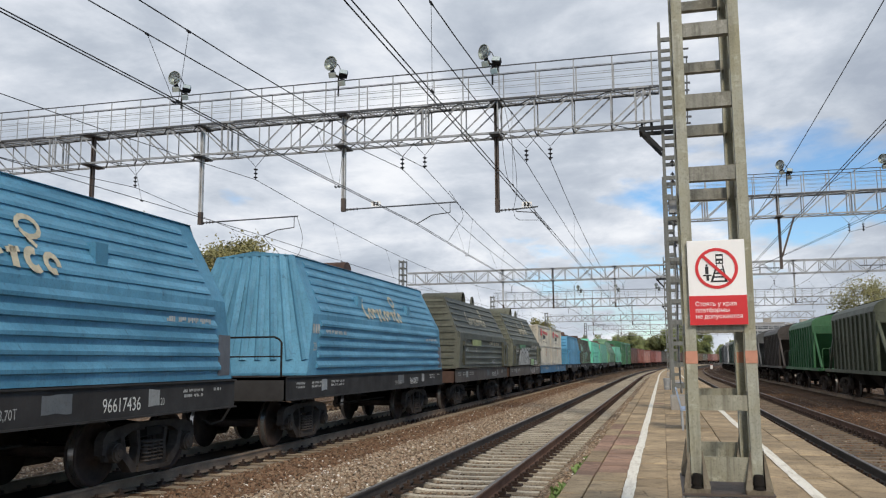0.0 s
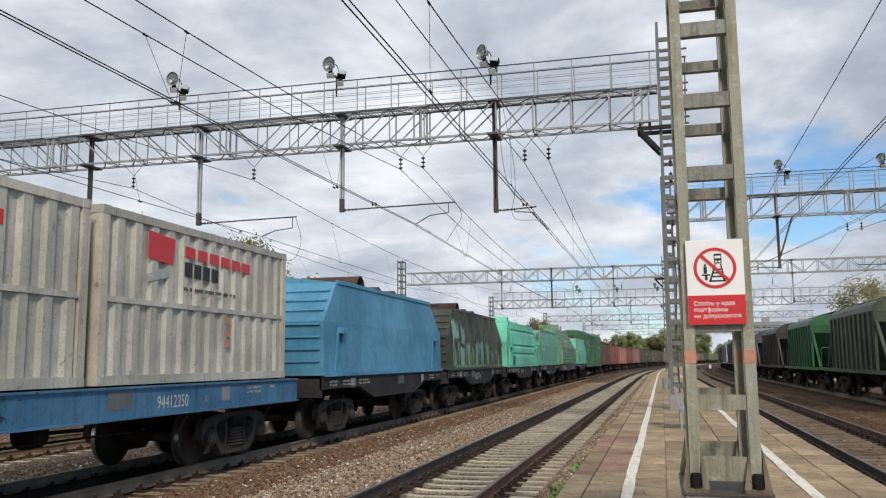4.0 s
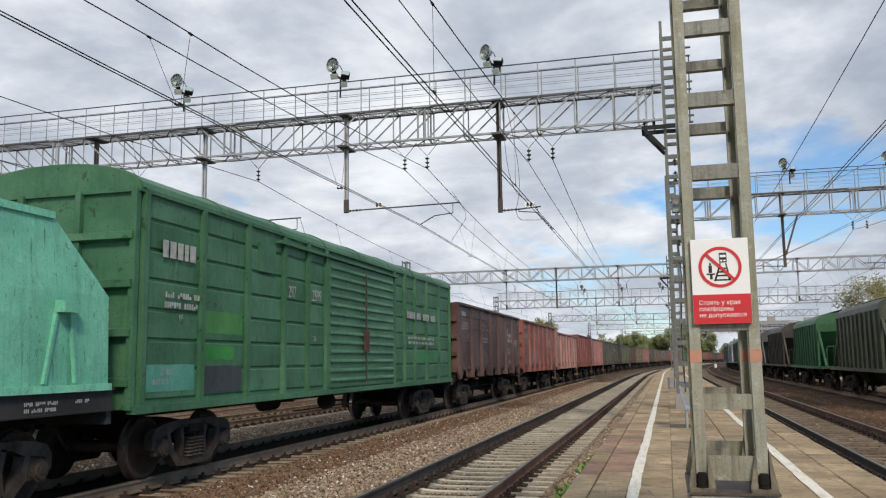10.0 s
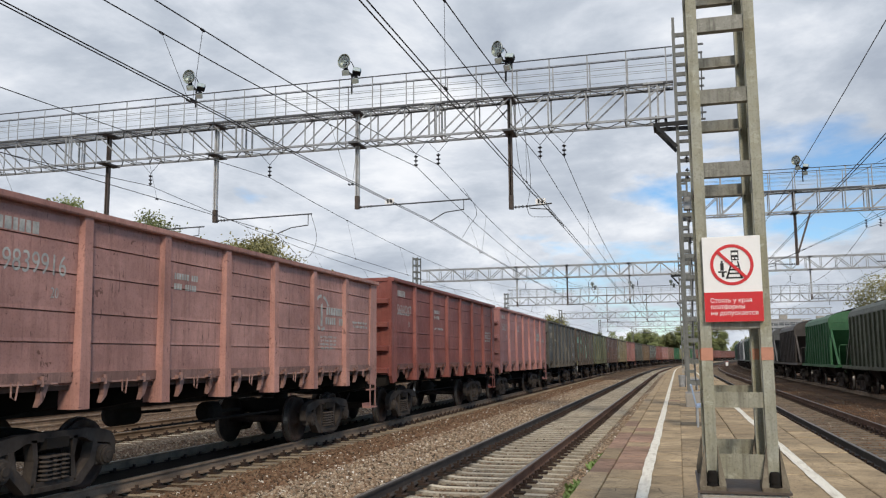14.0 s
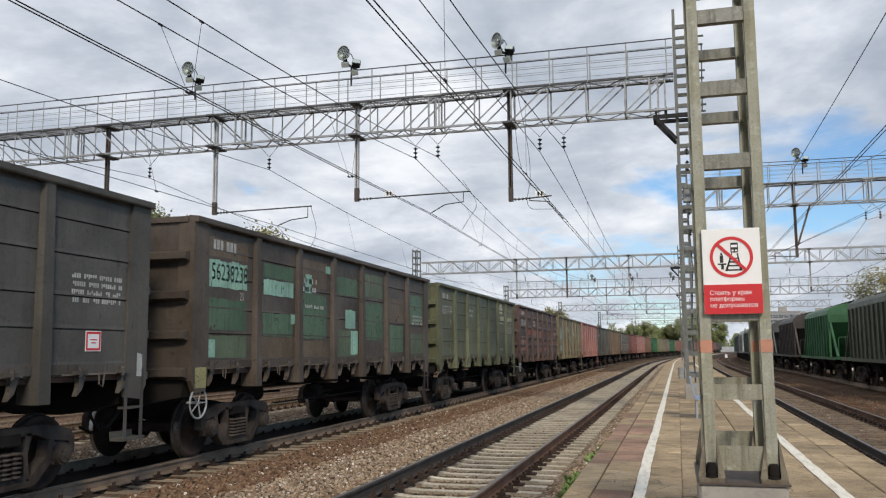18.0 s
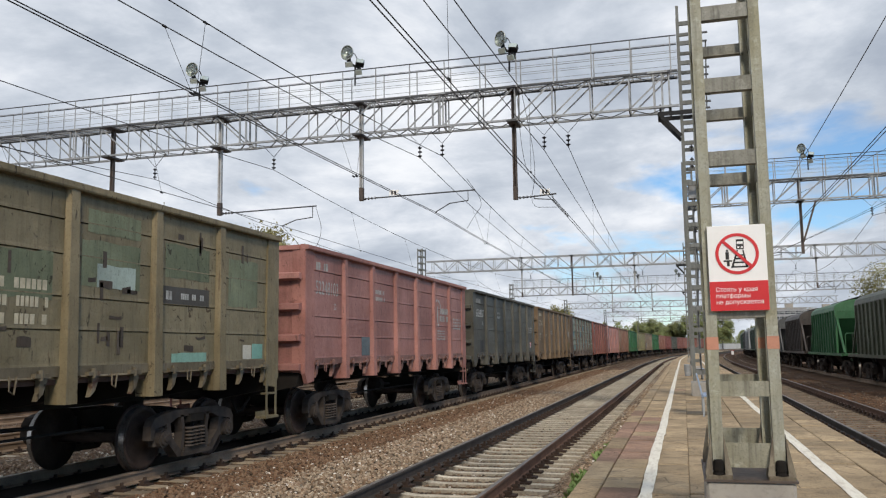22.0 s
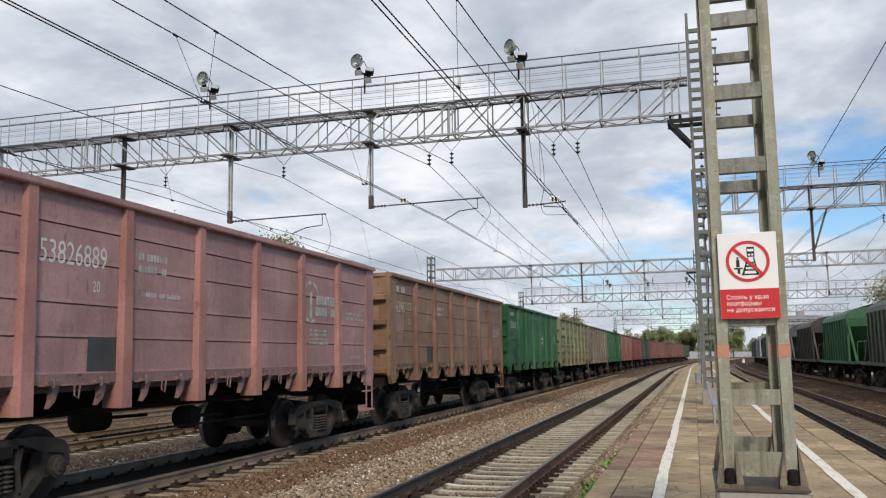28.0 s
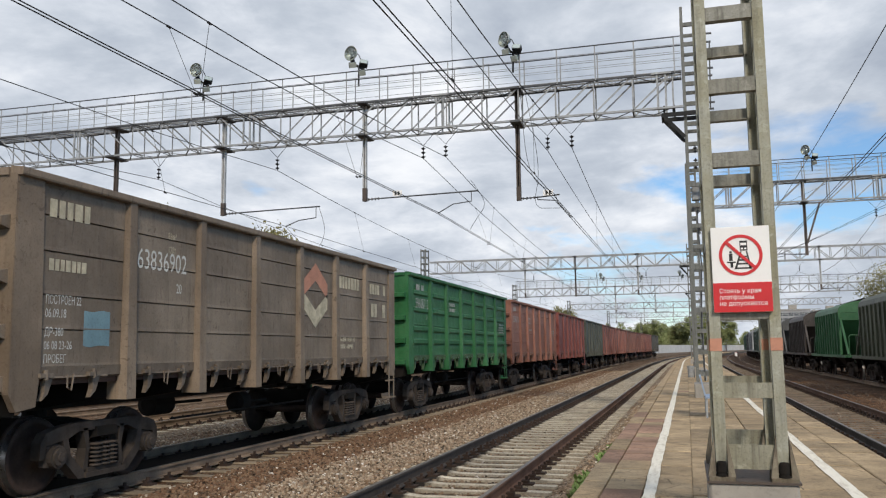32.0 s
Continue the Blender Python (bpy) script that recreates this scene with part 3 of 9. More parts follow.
def make_track(x0, name, label, material, ys, bed_top=-0.215, half=2.4, rails="rail_grey"):
    """Ballast bed and two rails; returns the bed, which carries the sleepers."""
    g = Geo()
    strip(g, [(x0 - half - 0.5, -0.35), (x0 - half, bed_top), (x0 - 1.0, bed_top - 0.01), (x0 + 1.0, bed_top - 0.01), (x0 + half, bed_top), (x0 + half + 0.5, -0.35)], ys)
    bed = thing(name, label, "railway track", kind="structure", data=g.mesh(name, material, True))
    for side in (-0.795, 0.795):
        g = Geo()
        strip(g, [(x0 + side + a, b) for a, b in RAIL], ys, True)
        rail = part("rail", g, MATS["rail_black" if rails == "rail" and side < 0 else rails], bed)
        g = Geo()
        strip(g, [(x0 + side - 0.029, 0.0), (x0 + side + 0.029, 0.0)], ys)
        part("running_surface", g, MATS["railtop"], rail, "polished top of the rail")
    return bed


def sleeper_mesh():
    g = Geo()
    # a concrete sleeper: high rail seats, a lower waist between them
    prof = [(-1.35, -0.21), (-1.05, -0.205), (-0.55, -0.205), (-0.35, -0.225), (0.35, -0.225), (0.55, -0.205), (1.05, -0.205), (1.35, -0.21)]
    n = len(prof)
    v = []
    for x, z in prof:
        v += [(x, -0.13, z - 0.2), (x, -0.095, z), (x, 0.095, z), (x, 0.13, z - 0.2)]
    f = [(i * 4 + k, i * 4 + k + 1, i * 4 + 5 + k, i * 4 + 4 + k) for i in range(n - 1) for k in range(3)]
    g.add(v, f + [(0, 1, 2, 3), tuple(range(4 * n - 1, 4 * n - 5, -1))])
    return g


def fastening_geo():
    """Base plates, clips and bolts on both sides of both rails."""
    g = Geo()
    for s in (-0.795, 0.795):
        for e in (-1, 1):
            g.box(s + e * 0.14 - 0.08, s + e * 0.14 + 0.08, -0.085, 0.085, -0.21, -0.175)
            g.box(s + e * 0.10 - 0.05, s + e * 0.10 + 0.05, -0.06, 0.06, -0.175, -0.135)
            g.tube((s + e * 0.12, 0, -0.14), (s + e * 0.12, 0, -0.085), 0.026, 6)
    return g


def lay_sleepers(bed, x0, y0, count, far_to, step=0.545, lift=0.0, material="sleeper"):
    me = sleeper_mesh().mesh("sleeper", MATS[material])
    
    for i in range(count):
        y = y0 + i * step
        m = pose(x0 + bend(y), y, lift, 0, 0, heading(y))
        part("sleeper", me, None, bed, m=m)
    rest, fast = Geo(), Geo()
    src, fsrc = sleeper_mesh(), fastening_geo()
    y = y0 + count * step
    while y < far_to:
        rest.add([(px_ + x0 + bend(y), py_ + y, pz_ + lift) for px_, py_, pz_ in src.v], src.f)
        y += step
    y = y0
    while y < min(far_to, y0 + 105):
        fast.add([(px_ + x0 + bend(y), py_ + y, pz_ + lift) for px_, py_, pz_ in fsrc.v], fsrc.f)
        y += step
    if rest.v:
        tagged(part("far_sleepers", rest, MATS[material], bed), kind="stuff")
    tagged(part("fastenings", fast, MATS["fastening"], bed), kind="stuff")


make_ground()
bed_near = make_track(TRACK_NEAR, "track_1", "railway track on grey ballast with worn concrete sleepers beside the platform", MATS["bed_track"], LINE_YS, -0.250, 1.75, "rail")
for edge, label_ in (([(-5.6, -0.30), (-5.35, -0.236), (-4.25, -0.228), (-4.08, -0.292)], "pale ballast shoulder beside the rail"), ([(-2.36, -0.292), (-2.24, -0.248), (-1.88, -0.242), (-1.72, -0.222), (-1.19, -0.215)], "pale ballast shoulder along the platform")):
    g = Geo()
    strip(g, edge, LINE_YS)
    part("shoulder", g, MATS["bed_pale" if "platform" in label_ else "bed_grey"], bed_near, label_)
bed_train = make_track(TRACK_TRAIN, "track_2", "railway track on brown ballast under the moving freight train", MATS["bed_dusty"], LINE_YS, -0.235, 1.4)
# raised strip that paints the train's shade, with oil, between the rails
oil_shade = Geo()
strip(oil_shade, [(TRACK_TRAIN - 0.73, -0.165), (TRACK_TRAIN - 0.6, -0.155), (TRACK_TRAIN + 0.6, -0.155), (TRACK_TRAIN + 0.73, -0.165)], LINE_YS)
part("oily_strip", oil_shade, MATS["bed_oil_shade"], bed_train, "near-black strip of oil and painted shade between the rails")
bed_right = make_track(TRACK_RIGHT, "track_3", "railway track on dark brown ballast on the platform's other side", MATS["bed_dark"], LINE_YS, -0.262, 2.3, "rail")
bed_parked = make_track(TRACK_PARKED, "track_4", "railway track on brown ballast under parked hopper wagons", MATS["bed_dark"], LINE_YS, -0.215, 2.3)
bed_far = make_track(TRACK_FAR, "track_5", "empty railway track on grey ballast behind the train", MATS["bed_grey"], LINE_YS, -0.215, 1.8)
make_track(TRACK_FAR_2, "track_6", "empty railway track on brown ballast behind the train", MATS["bed"], LINE_YS, -0.215, 1.8)


def make_platform():
    g = Geo()
    strip(g, [(-1.18, -0.4), (-1.18, PLATFORM_TOP - 0.05), (2.42, PLATFORM_TOP - 0.05), (2.42, -0.4)], LINE_YS[:32], True)
    return thing("platform", "low station platform of worn concrete slabs with white edge lines", "platform", kind="structure", data=g.mesh("platform", MATS["joint"]))


platform = make_platform()


def make_slabs():
    """Slabs of the platform, row by row, each a little out of level."""
    rng = random.Random(4)
    cols = [(-1.18, -0.92, 1.5), (-0.905, -0.505, 0.76), (-0.49, -0.011, 0.76), (-0.009, 0.93, 1.02), (0.945, 1.96, 0.98), (1.975, 2.42, 1.25)]
    shapes = {}
    rest = Geo()
    rest_red = Geo()
    for ci, (a, b, step) in enumerate(cols):
        w = b - a
        if ci not in shapes:
            g = Geo()
            g.chamfer_box(-w / 2, w / 2, -step / 2 + 0.011, step / 2 - 0.011, -0.06, 0.0, 0.009)
            shapes[ci] = (g, g.mesh("slab", MATS["slab"]), g.mesh("slab", MATS["slab_red"]))
        y = -12.0 + 0.37 * ci
        while y < 250:
            red = (ci < 2 and 11.5 < y < 16.5 and rng.random() < 0.85) or (ci < 3 and rng.random() < 0.06)
            x = (a + b) / 2 + bend(y)
            tilt = pose(x, y, PLATFORM_TOP + rng.uniform(-0.005, 0.005), rng.uniform(-0.25, 0.25), rng.uniform(-0.3, 0.3), heading(y) + rng.uniform(-0.2, 0.2))
            if -2 < y < 40:
                part("slab", shapes[ci][2 if red else 1], None, platform, m=tilt)
            else:
                tgt = rest_red if red else rest
                tgt.add([tilt @ Vector(p) for p in shapes[ci][0].v], shapes[ci][0].f)
            y += step
    tagged(part("far_slabs", rest, MATS["slab"], platform), kind="stuff")
    tagged(part("far_slabs", rest_red, MATS["slab_red"], platform), kind="stuff")


def make_line(x0, width, label):
    """A hand-painted line with uneven edges."""
    g = Geo()
    ys = [-12 + 0.12 * i for i in range(1033)] + [112 + 4 * i for i in range(36)]
    v = []
    for y in ys:
        w = width / 2 + 0.012 * noise.noise(Vector((y * 2.1, x0, 0))) + 0.006 * noise.noise(Vector((y * 9.0, x0, 3)))
        c = x0 + bend(y) + 0.015 * noise.noise(Vector((y * 0.3, x0, 7)))
        v += [(c - w, y, PLATFORM_TOP + 0.011), (c + w, y, PLATFORM_TOP + 0.011)]
    g.add(v, [(2 * i, 2 * i + 1, 2 * i + 3, 2 * i + 2) for i in range(len(ys) - 1)])
    part("edge_line", g, MATS["line"], platform, label)


def stone_geo(g, x, y, z, r, rng):
    """A broken stone: an uneven ring on the ground and a smaller, turned ring above it."""
    p = []
    turn = rng.uniform(0, 1.57)
    for q, up in ((1.0, -0.3), (0.62, rng.uniform(0.45, 0.75))):
        for i in range(4):
            a = turn + q + i * 1.571
            k = r * q * rng.uniform(0.7, 1.25)
            p.append((x + math.cos(a) * k, y + math.sin(a) * k, z + r * up * rng.uniform(0.8, 1.2)))
    g.add(p, [(0, 1, 5, 4), (1, 2, 6, 5), (2, 3, 7, 6), (3, 0, 4, 7), (4, 5, 6, 7)])


def scatter_stones(name, label, x0, x1, y0, y1, count, z, material, seed, power=2.0):
    rng = random.Random(seed)
    g = Geo()
    for _ in range(count):
        y = y0 + (y1 - y0) * rng.random() ** power
        x = rng.uniform(x0, x1)
        stone_geo(g, x + bend(y), y, z + rng.uniform(-0.012, 0.008), rng.uniform(0.015, 0.036), rng)
    me = g.mesh(name, material)
    thing(name, label, "gravel", kind="stuff", data=me)


def stone_mat(name, dark, light, warm, pale=(0.58, 0.54, 0.48)):
    m, n, co, info, _ = base(name)
    geo = n.add("ShaderNodeNewGeometry")
    r = geo.outputs["Random Per Island"]
    c = n.mix(dark, light, n.ramp(r, (0.0, 0.0), (1.0, 1.0)))
    r2 = n.math("FRACT", n.math("MULTIPLY", r, 17.0))
    c = n.mix(c, warm, n.math("MULTIPLY", r2, 0.75))
    c = n.mix(c, pale, n.ramp(n.math("FRACT", n.math("MULTIPLY", r, 53.0)), (0.972, 0.0), (0.98, 0.9)))
    return finish(m, n, c, 0.9, 0.0, n.noise(co, 60.0), 0.3, 0.01, 0.2)


MATS["stone"] = stone_mat("broken_stone", (0.04, 0.032, 0.025), (0.60, 0.505, 0.385), (0.27, 0.17, 0.105), (0.78, 0.74, 0.68))
MATS["stone_brown"] = stone_mat("rust_stained_stone", (0.022, 0.016, 0.012), (0.33, 0.23, 0.15), (0.20, 0.105, 0.062), (0.72, 0.66, 0.58))
MATS["stone_dirty"] = stone_mat("soot_dirty_stone", (0.03, 0.024, 0.019), (0.33, 0.265, 0.195), (0.20, 0.125, 0.08))
MATS["stone_dark"] = stone_mat("dark_brown_stone", (0.045, 0.031, 0.022), (0.24, 0.158, 0.10), (0.17, 0.085, 0.046), (0.36, 0.30, 0.23))
make_slabs()
make_line(-0.435, 0.13, "worn white safety line")
make_line(1.535, 0.135, "worn white safety line")
lay_sleepers(bed_near, TRACK_NEAR, -10.0, 230, 330)
lay_sleepers(bed_train, TRACK_TRAIN, -10.0, 120, 90, lift=-0.012, material="sleeper_dusty")
lay_sleepers(bed_right, TRACK_RIGHT, -10.0, 140, 160, lift=-0.008, material="sleeper_oily")
lay_sleepers(bed_far, TRACK_FAR, -10.0, 80, 50, lift=-0.008)
scatter_stones("ballast_stones", "loose grey and rusty ballast stones", -6.1, -4.6, 6, 75, 24000, -0.222, MATS["stone"], 1)
scatter_stones("ballast_stones", "rust-brown ballast stones beside the rails", -7.45, -5.9, 6, 75, 24000, -0.232, MATS["stone_brown"], 2)
scatter_stones("ballast_stones", "dirty ballast stones between the sleepers", -4.02, -2.42, 6, 60, 11000, -0.256, MATS["stone_dirty"], 3)
scatter_stones("ballast_stones", "grey stones along the platform edge", -1.74, -1.22, 6, 45, 5000, -0.220, MATS["stone"], 4)
scatter_stones("ballast_stones", "dark brown ballast stones", 2.45, 5.9, 12, 70, 9000, -0.252, MATS["stone_dark"], 5)
scatter_stones("ballast_stones", "dark brown ballast stones between two tracks", 5.9, 7.9, 12, 70, 5000, -0.225, MATS["stone_dark"], 7)
scatter_stones("ballast_stones", "grey stones on the far side of the train", -13.0, -10.2, 4, 60, 9000, -0.235, MATS["stone"], 6)


def make_weeds():
    rng = random.Random(9)
    for cx_, cy_, n_, size, mat_, label in ((-1.42, 11.8, 260, 0.12, "grass", "small green weeds at the platform edge"), (-1.45, 10.2, 260, 0.12, "grass", "small green weeds at the platform edge"),
                                      (-1.5, 8.9, 300, 0.13, "grass", "small green weeds at the platform edge"), (-1.5, 12.9, 260, 0.11, "grass", "small green weeds at the platform edge"), (-1.45, 15.6, 280, 0.12, "grass", "small green weeds at the platform edge"), (-1.42, 17.2, 160, 0.10, "grass", "small green weeds at the platform edge"),
                                      (2.55, 12.6, 60, 0.22, "leaf_autumn", "dry yellow grass at the platform edge"), (2.55, 18.2, 60, 0.2, "leaf_autumn", "dry yellow grass at the platform edge"), (2.58, 22.0, 50, 0.2, "leaf_autumn", "dry yellow grass at the platform edge")):
        g = Geo()
        for _ in range(n_):
            x, y = cx_ + rng.gauss(0, 0.07), cy_ + rng.gauss(0, 0.35)
            a, h, w = rng.uniform(0, 6.28), size * rng.uniform(0.4, 1.2), size * (0.28 if mat_ == "grass" else 0.05)
            dx, dy = math.cos(a), math.sin(a)
            b = Vector((x, y, -0.24))
            t = b + Vector((dx * h * 0.7, dy * h * 0.7, h))
            s = Vector((-dy, dx, 0)) * w
            m_ = (b + t) / 2 + Vector((0, 0, h * 0.15))
            g.add([b, m_ - s, t, m_ + s], [(0, 1, 2, 3)])
        thing("weeds", label, "weeds", kind="stuff", data=g.mesh("weeds", MATS[mat_]))


make_weeds()

# ---- masts, gantries and the overhead line ----
MATS["post_zinc"] = plain("pale_zinc_post", (0.50, 0.51, 0.52), 0.55, 0.2, 0.2, 3.0, 20.0, 0.1)
GANTRY_LOW, GANTRY_TOP, GANTRY_RAIL = 8.92, 10.0, 11.10


def make_gantry(x0, x1, y, walkway=True, near=False, label=""):
    """A lattice beam across the tracks, with a railed walkway on top of it."""
    o = bend(y)
    g0 = thing("gantry_beam", label or "grey lattice steel gantry beam across the railway tracks", "gantry", "gantries over the tracks", m=pose(o, y, 0))
    fr, bk = -0.36, 0.36
    step = 1.185
    n = int((x1 - 0.3 - x0) / step)
    xs = [x1 - 0.29 - i * step for i in range(n + 1)]
    if near:
        for z in (GANTRY_LOW, GANTRY_TOP):
            for d in (fr, bk):
                g = Geo()
                g.angle((x0, d, z - 0.03), (x1, d, z - 0.03), 0.075, 0.012, (0, 0, 1))
                part("chord", g, MATS["galv"] if z < 9.5 else MATS["galv_dark"], g0)
        for i, x in enumerate(xs):
            for d in (fr, bk):
                g = Geo()
                g.angle((x, d, GANTRY_LOW), (x, d, GANTRY_TOP), 0.045, 0.008, (1, 0, 0))
                part("upright", g, MATS["galv"], g0)
                if i < n:
                    g = Geo()
                    a, b = (x, xs[i + 1]) if x > -13 else (xs[i + 1], x)
                    g.beam((a, d, GANTRY_TOP), (b, d, GANTRY_LOW), 0.012, 0.05)
                    part("diagonal", g, MATS["galv"], g0)
            g = Geo()
            for z in (GANTRY_LOW, GANTRY_TOP):
                g.beam((x, fr, z), (x, bk, z), 0.04, 0.012)
                if i < n:
                    xm = (x + xs[i + 1]) / 2
                    g.beam((x, fr, z), (xm, bk, z), 0.04, 0.012)
                    g.beam((xm, bk, z), (xs[i + 1], fr, z), 0.04, 0.012)
            part("cross_brace", g, MATS["galv_dark"], g0)
        for x in [x1 - 0.6 - 7.0 * k for k in range(int((x1 - x0) / 7.0) + 1)]:
            g = Geo()
            for d in (fr, bk):
                for dx in (-0.12, 0.12):
                    g.beam((x + dx, d - 0.02, GANTRY_LOW - 0.05), (x + dx, d - 0.02, GANTRY_TOP + 0.04), 0.05, 0.05, (1, 0, 0))
                g.box(x - 0.3, x + 0.3, d - 0.03, d + 0.03, GANTRY_LOW - 0.04, GANTRY_LOW + 0.04)
                g.box(x - 0.3, x + 0.3, d - 0.03, d + 0.03, GANTRY_TOP - 0.04, GANTRY_TOP + 0.04)
            part("splice", g, MATS["galv"], g0)
    else:
        for z in (GANTRY_LOW, GANTRY_TOP):
            for d in (fr, bk):
                g = Geo()
                g.beam((x0, d, z), (x1, d, z), 0.09, 0.10)
                part("chord", g, MATS["galv"], g0)
        g = Geo()
        for i, x in enumerate(xs):
            for d in (fr, bk):
                g.beam((x, d, GANTRY_LOW), (x, d, GANTRY_TOP), 0.05, 0.05, (1, 0, 0))
                if i < n:
                    a, b = (x, xs[i + 1]) if i % 2 else (xs[i + 1], x)
                    g.beam((a, d, GANTRY_TOP), (b, d, GANTRY_LOW), 0.03, 0.06)
        tagged(part("lattice", g, MATS["galv"], g0), kind="stuff")
    if walkway:
        g = Geo()
        for d in (fr + 0.02, 0.0, bk - 0.02):
            g.box(x0, x1, d - 0.015, d + 0.015, GANTRY_TOP + 0.01, GANTRY_TOP + 0.06)
        k = x0
        while k < x1:
            g.box(k, k + 0.012, fr - 0.02, bk + 0.02, GANTRY_TOP + 0.03, GANTRY_TOP + 0.06)
            k += 0.11 if near else 0.4
        part("walkway", g, MATS["galv"], g0, "open steel grating")
        for d in (fr - 0.05, bk + 0.05):
            for z, r in ((GANTRY_RAIL, 0.02), (GANTRY_TOP + 0.85, 0.010), (GANTRY_TOP + 0.63, 0.007), (GANTRY_TOP + 0.42, 0.007)):
                g = Geo()
                g.tube((x0, d, z), (x1, d, z), r, 6)
                part("handrail", g, MATS["galv_dark"] if z == GANTRY_RAIL else MATS["galv"], g0)
            posts = Geo()
            for x in xs:
                if near:
                    g = Geo()
                    g.angle((x + 0.08, d, GANTRY_TOP - 0.02), (x + 0.08, d, GANTRY_RAIL), 0.035, 0.006, (1, 0, 0))
                    part("railing_post", g, MATS["galv"], g0)
                else:
                    posts.beam((x + 0.08, d, GANTRY_TOP), (x + 0.08, d, GANTRY_RAIL), 0.04, 0.04, (1, 0, 0))
            if not near:
                tagged(part("railing", posts, MATS["galv"], g0), kind="stuff")
    return g0


gantry_near = make_gantry(-37.0, 0.20, 26.15, True, True)
gantry_right = make_gantry(0.9, 24.0, 45.5, True, True)
gantry_mid = make_gantry(-23.2, 24.0, 76.5, False)
gantry_far = make_gantry(-23.0, 0.3, 116.0, True)
make_gantry(0.9, 24.0, 122.0, True)
make_gantry(-23.0, 24.0, 160.0, False)
make_gantry(-23.0, 24.0, 207.0, False)
make_gantry(-23.0, 24.0, 258.0, False)


def insulator(g, p, q, n=3, r=0.055):
    p, q = Vector(p), Vector(q)
    d = (q - p).normalized()
    L = (q - p).length
    g.tube(p, q, 0.018, 6)
    for k in range(n):
        c = p + d * (L * (k + 0.5) / n)
        g.lathe([(0, 0.02), (0.01, r), (0.035, r * 0.8), (0.06, 0.025)], c - d * 0.03, c + d, 10)


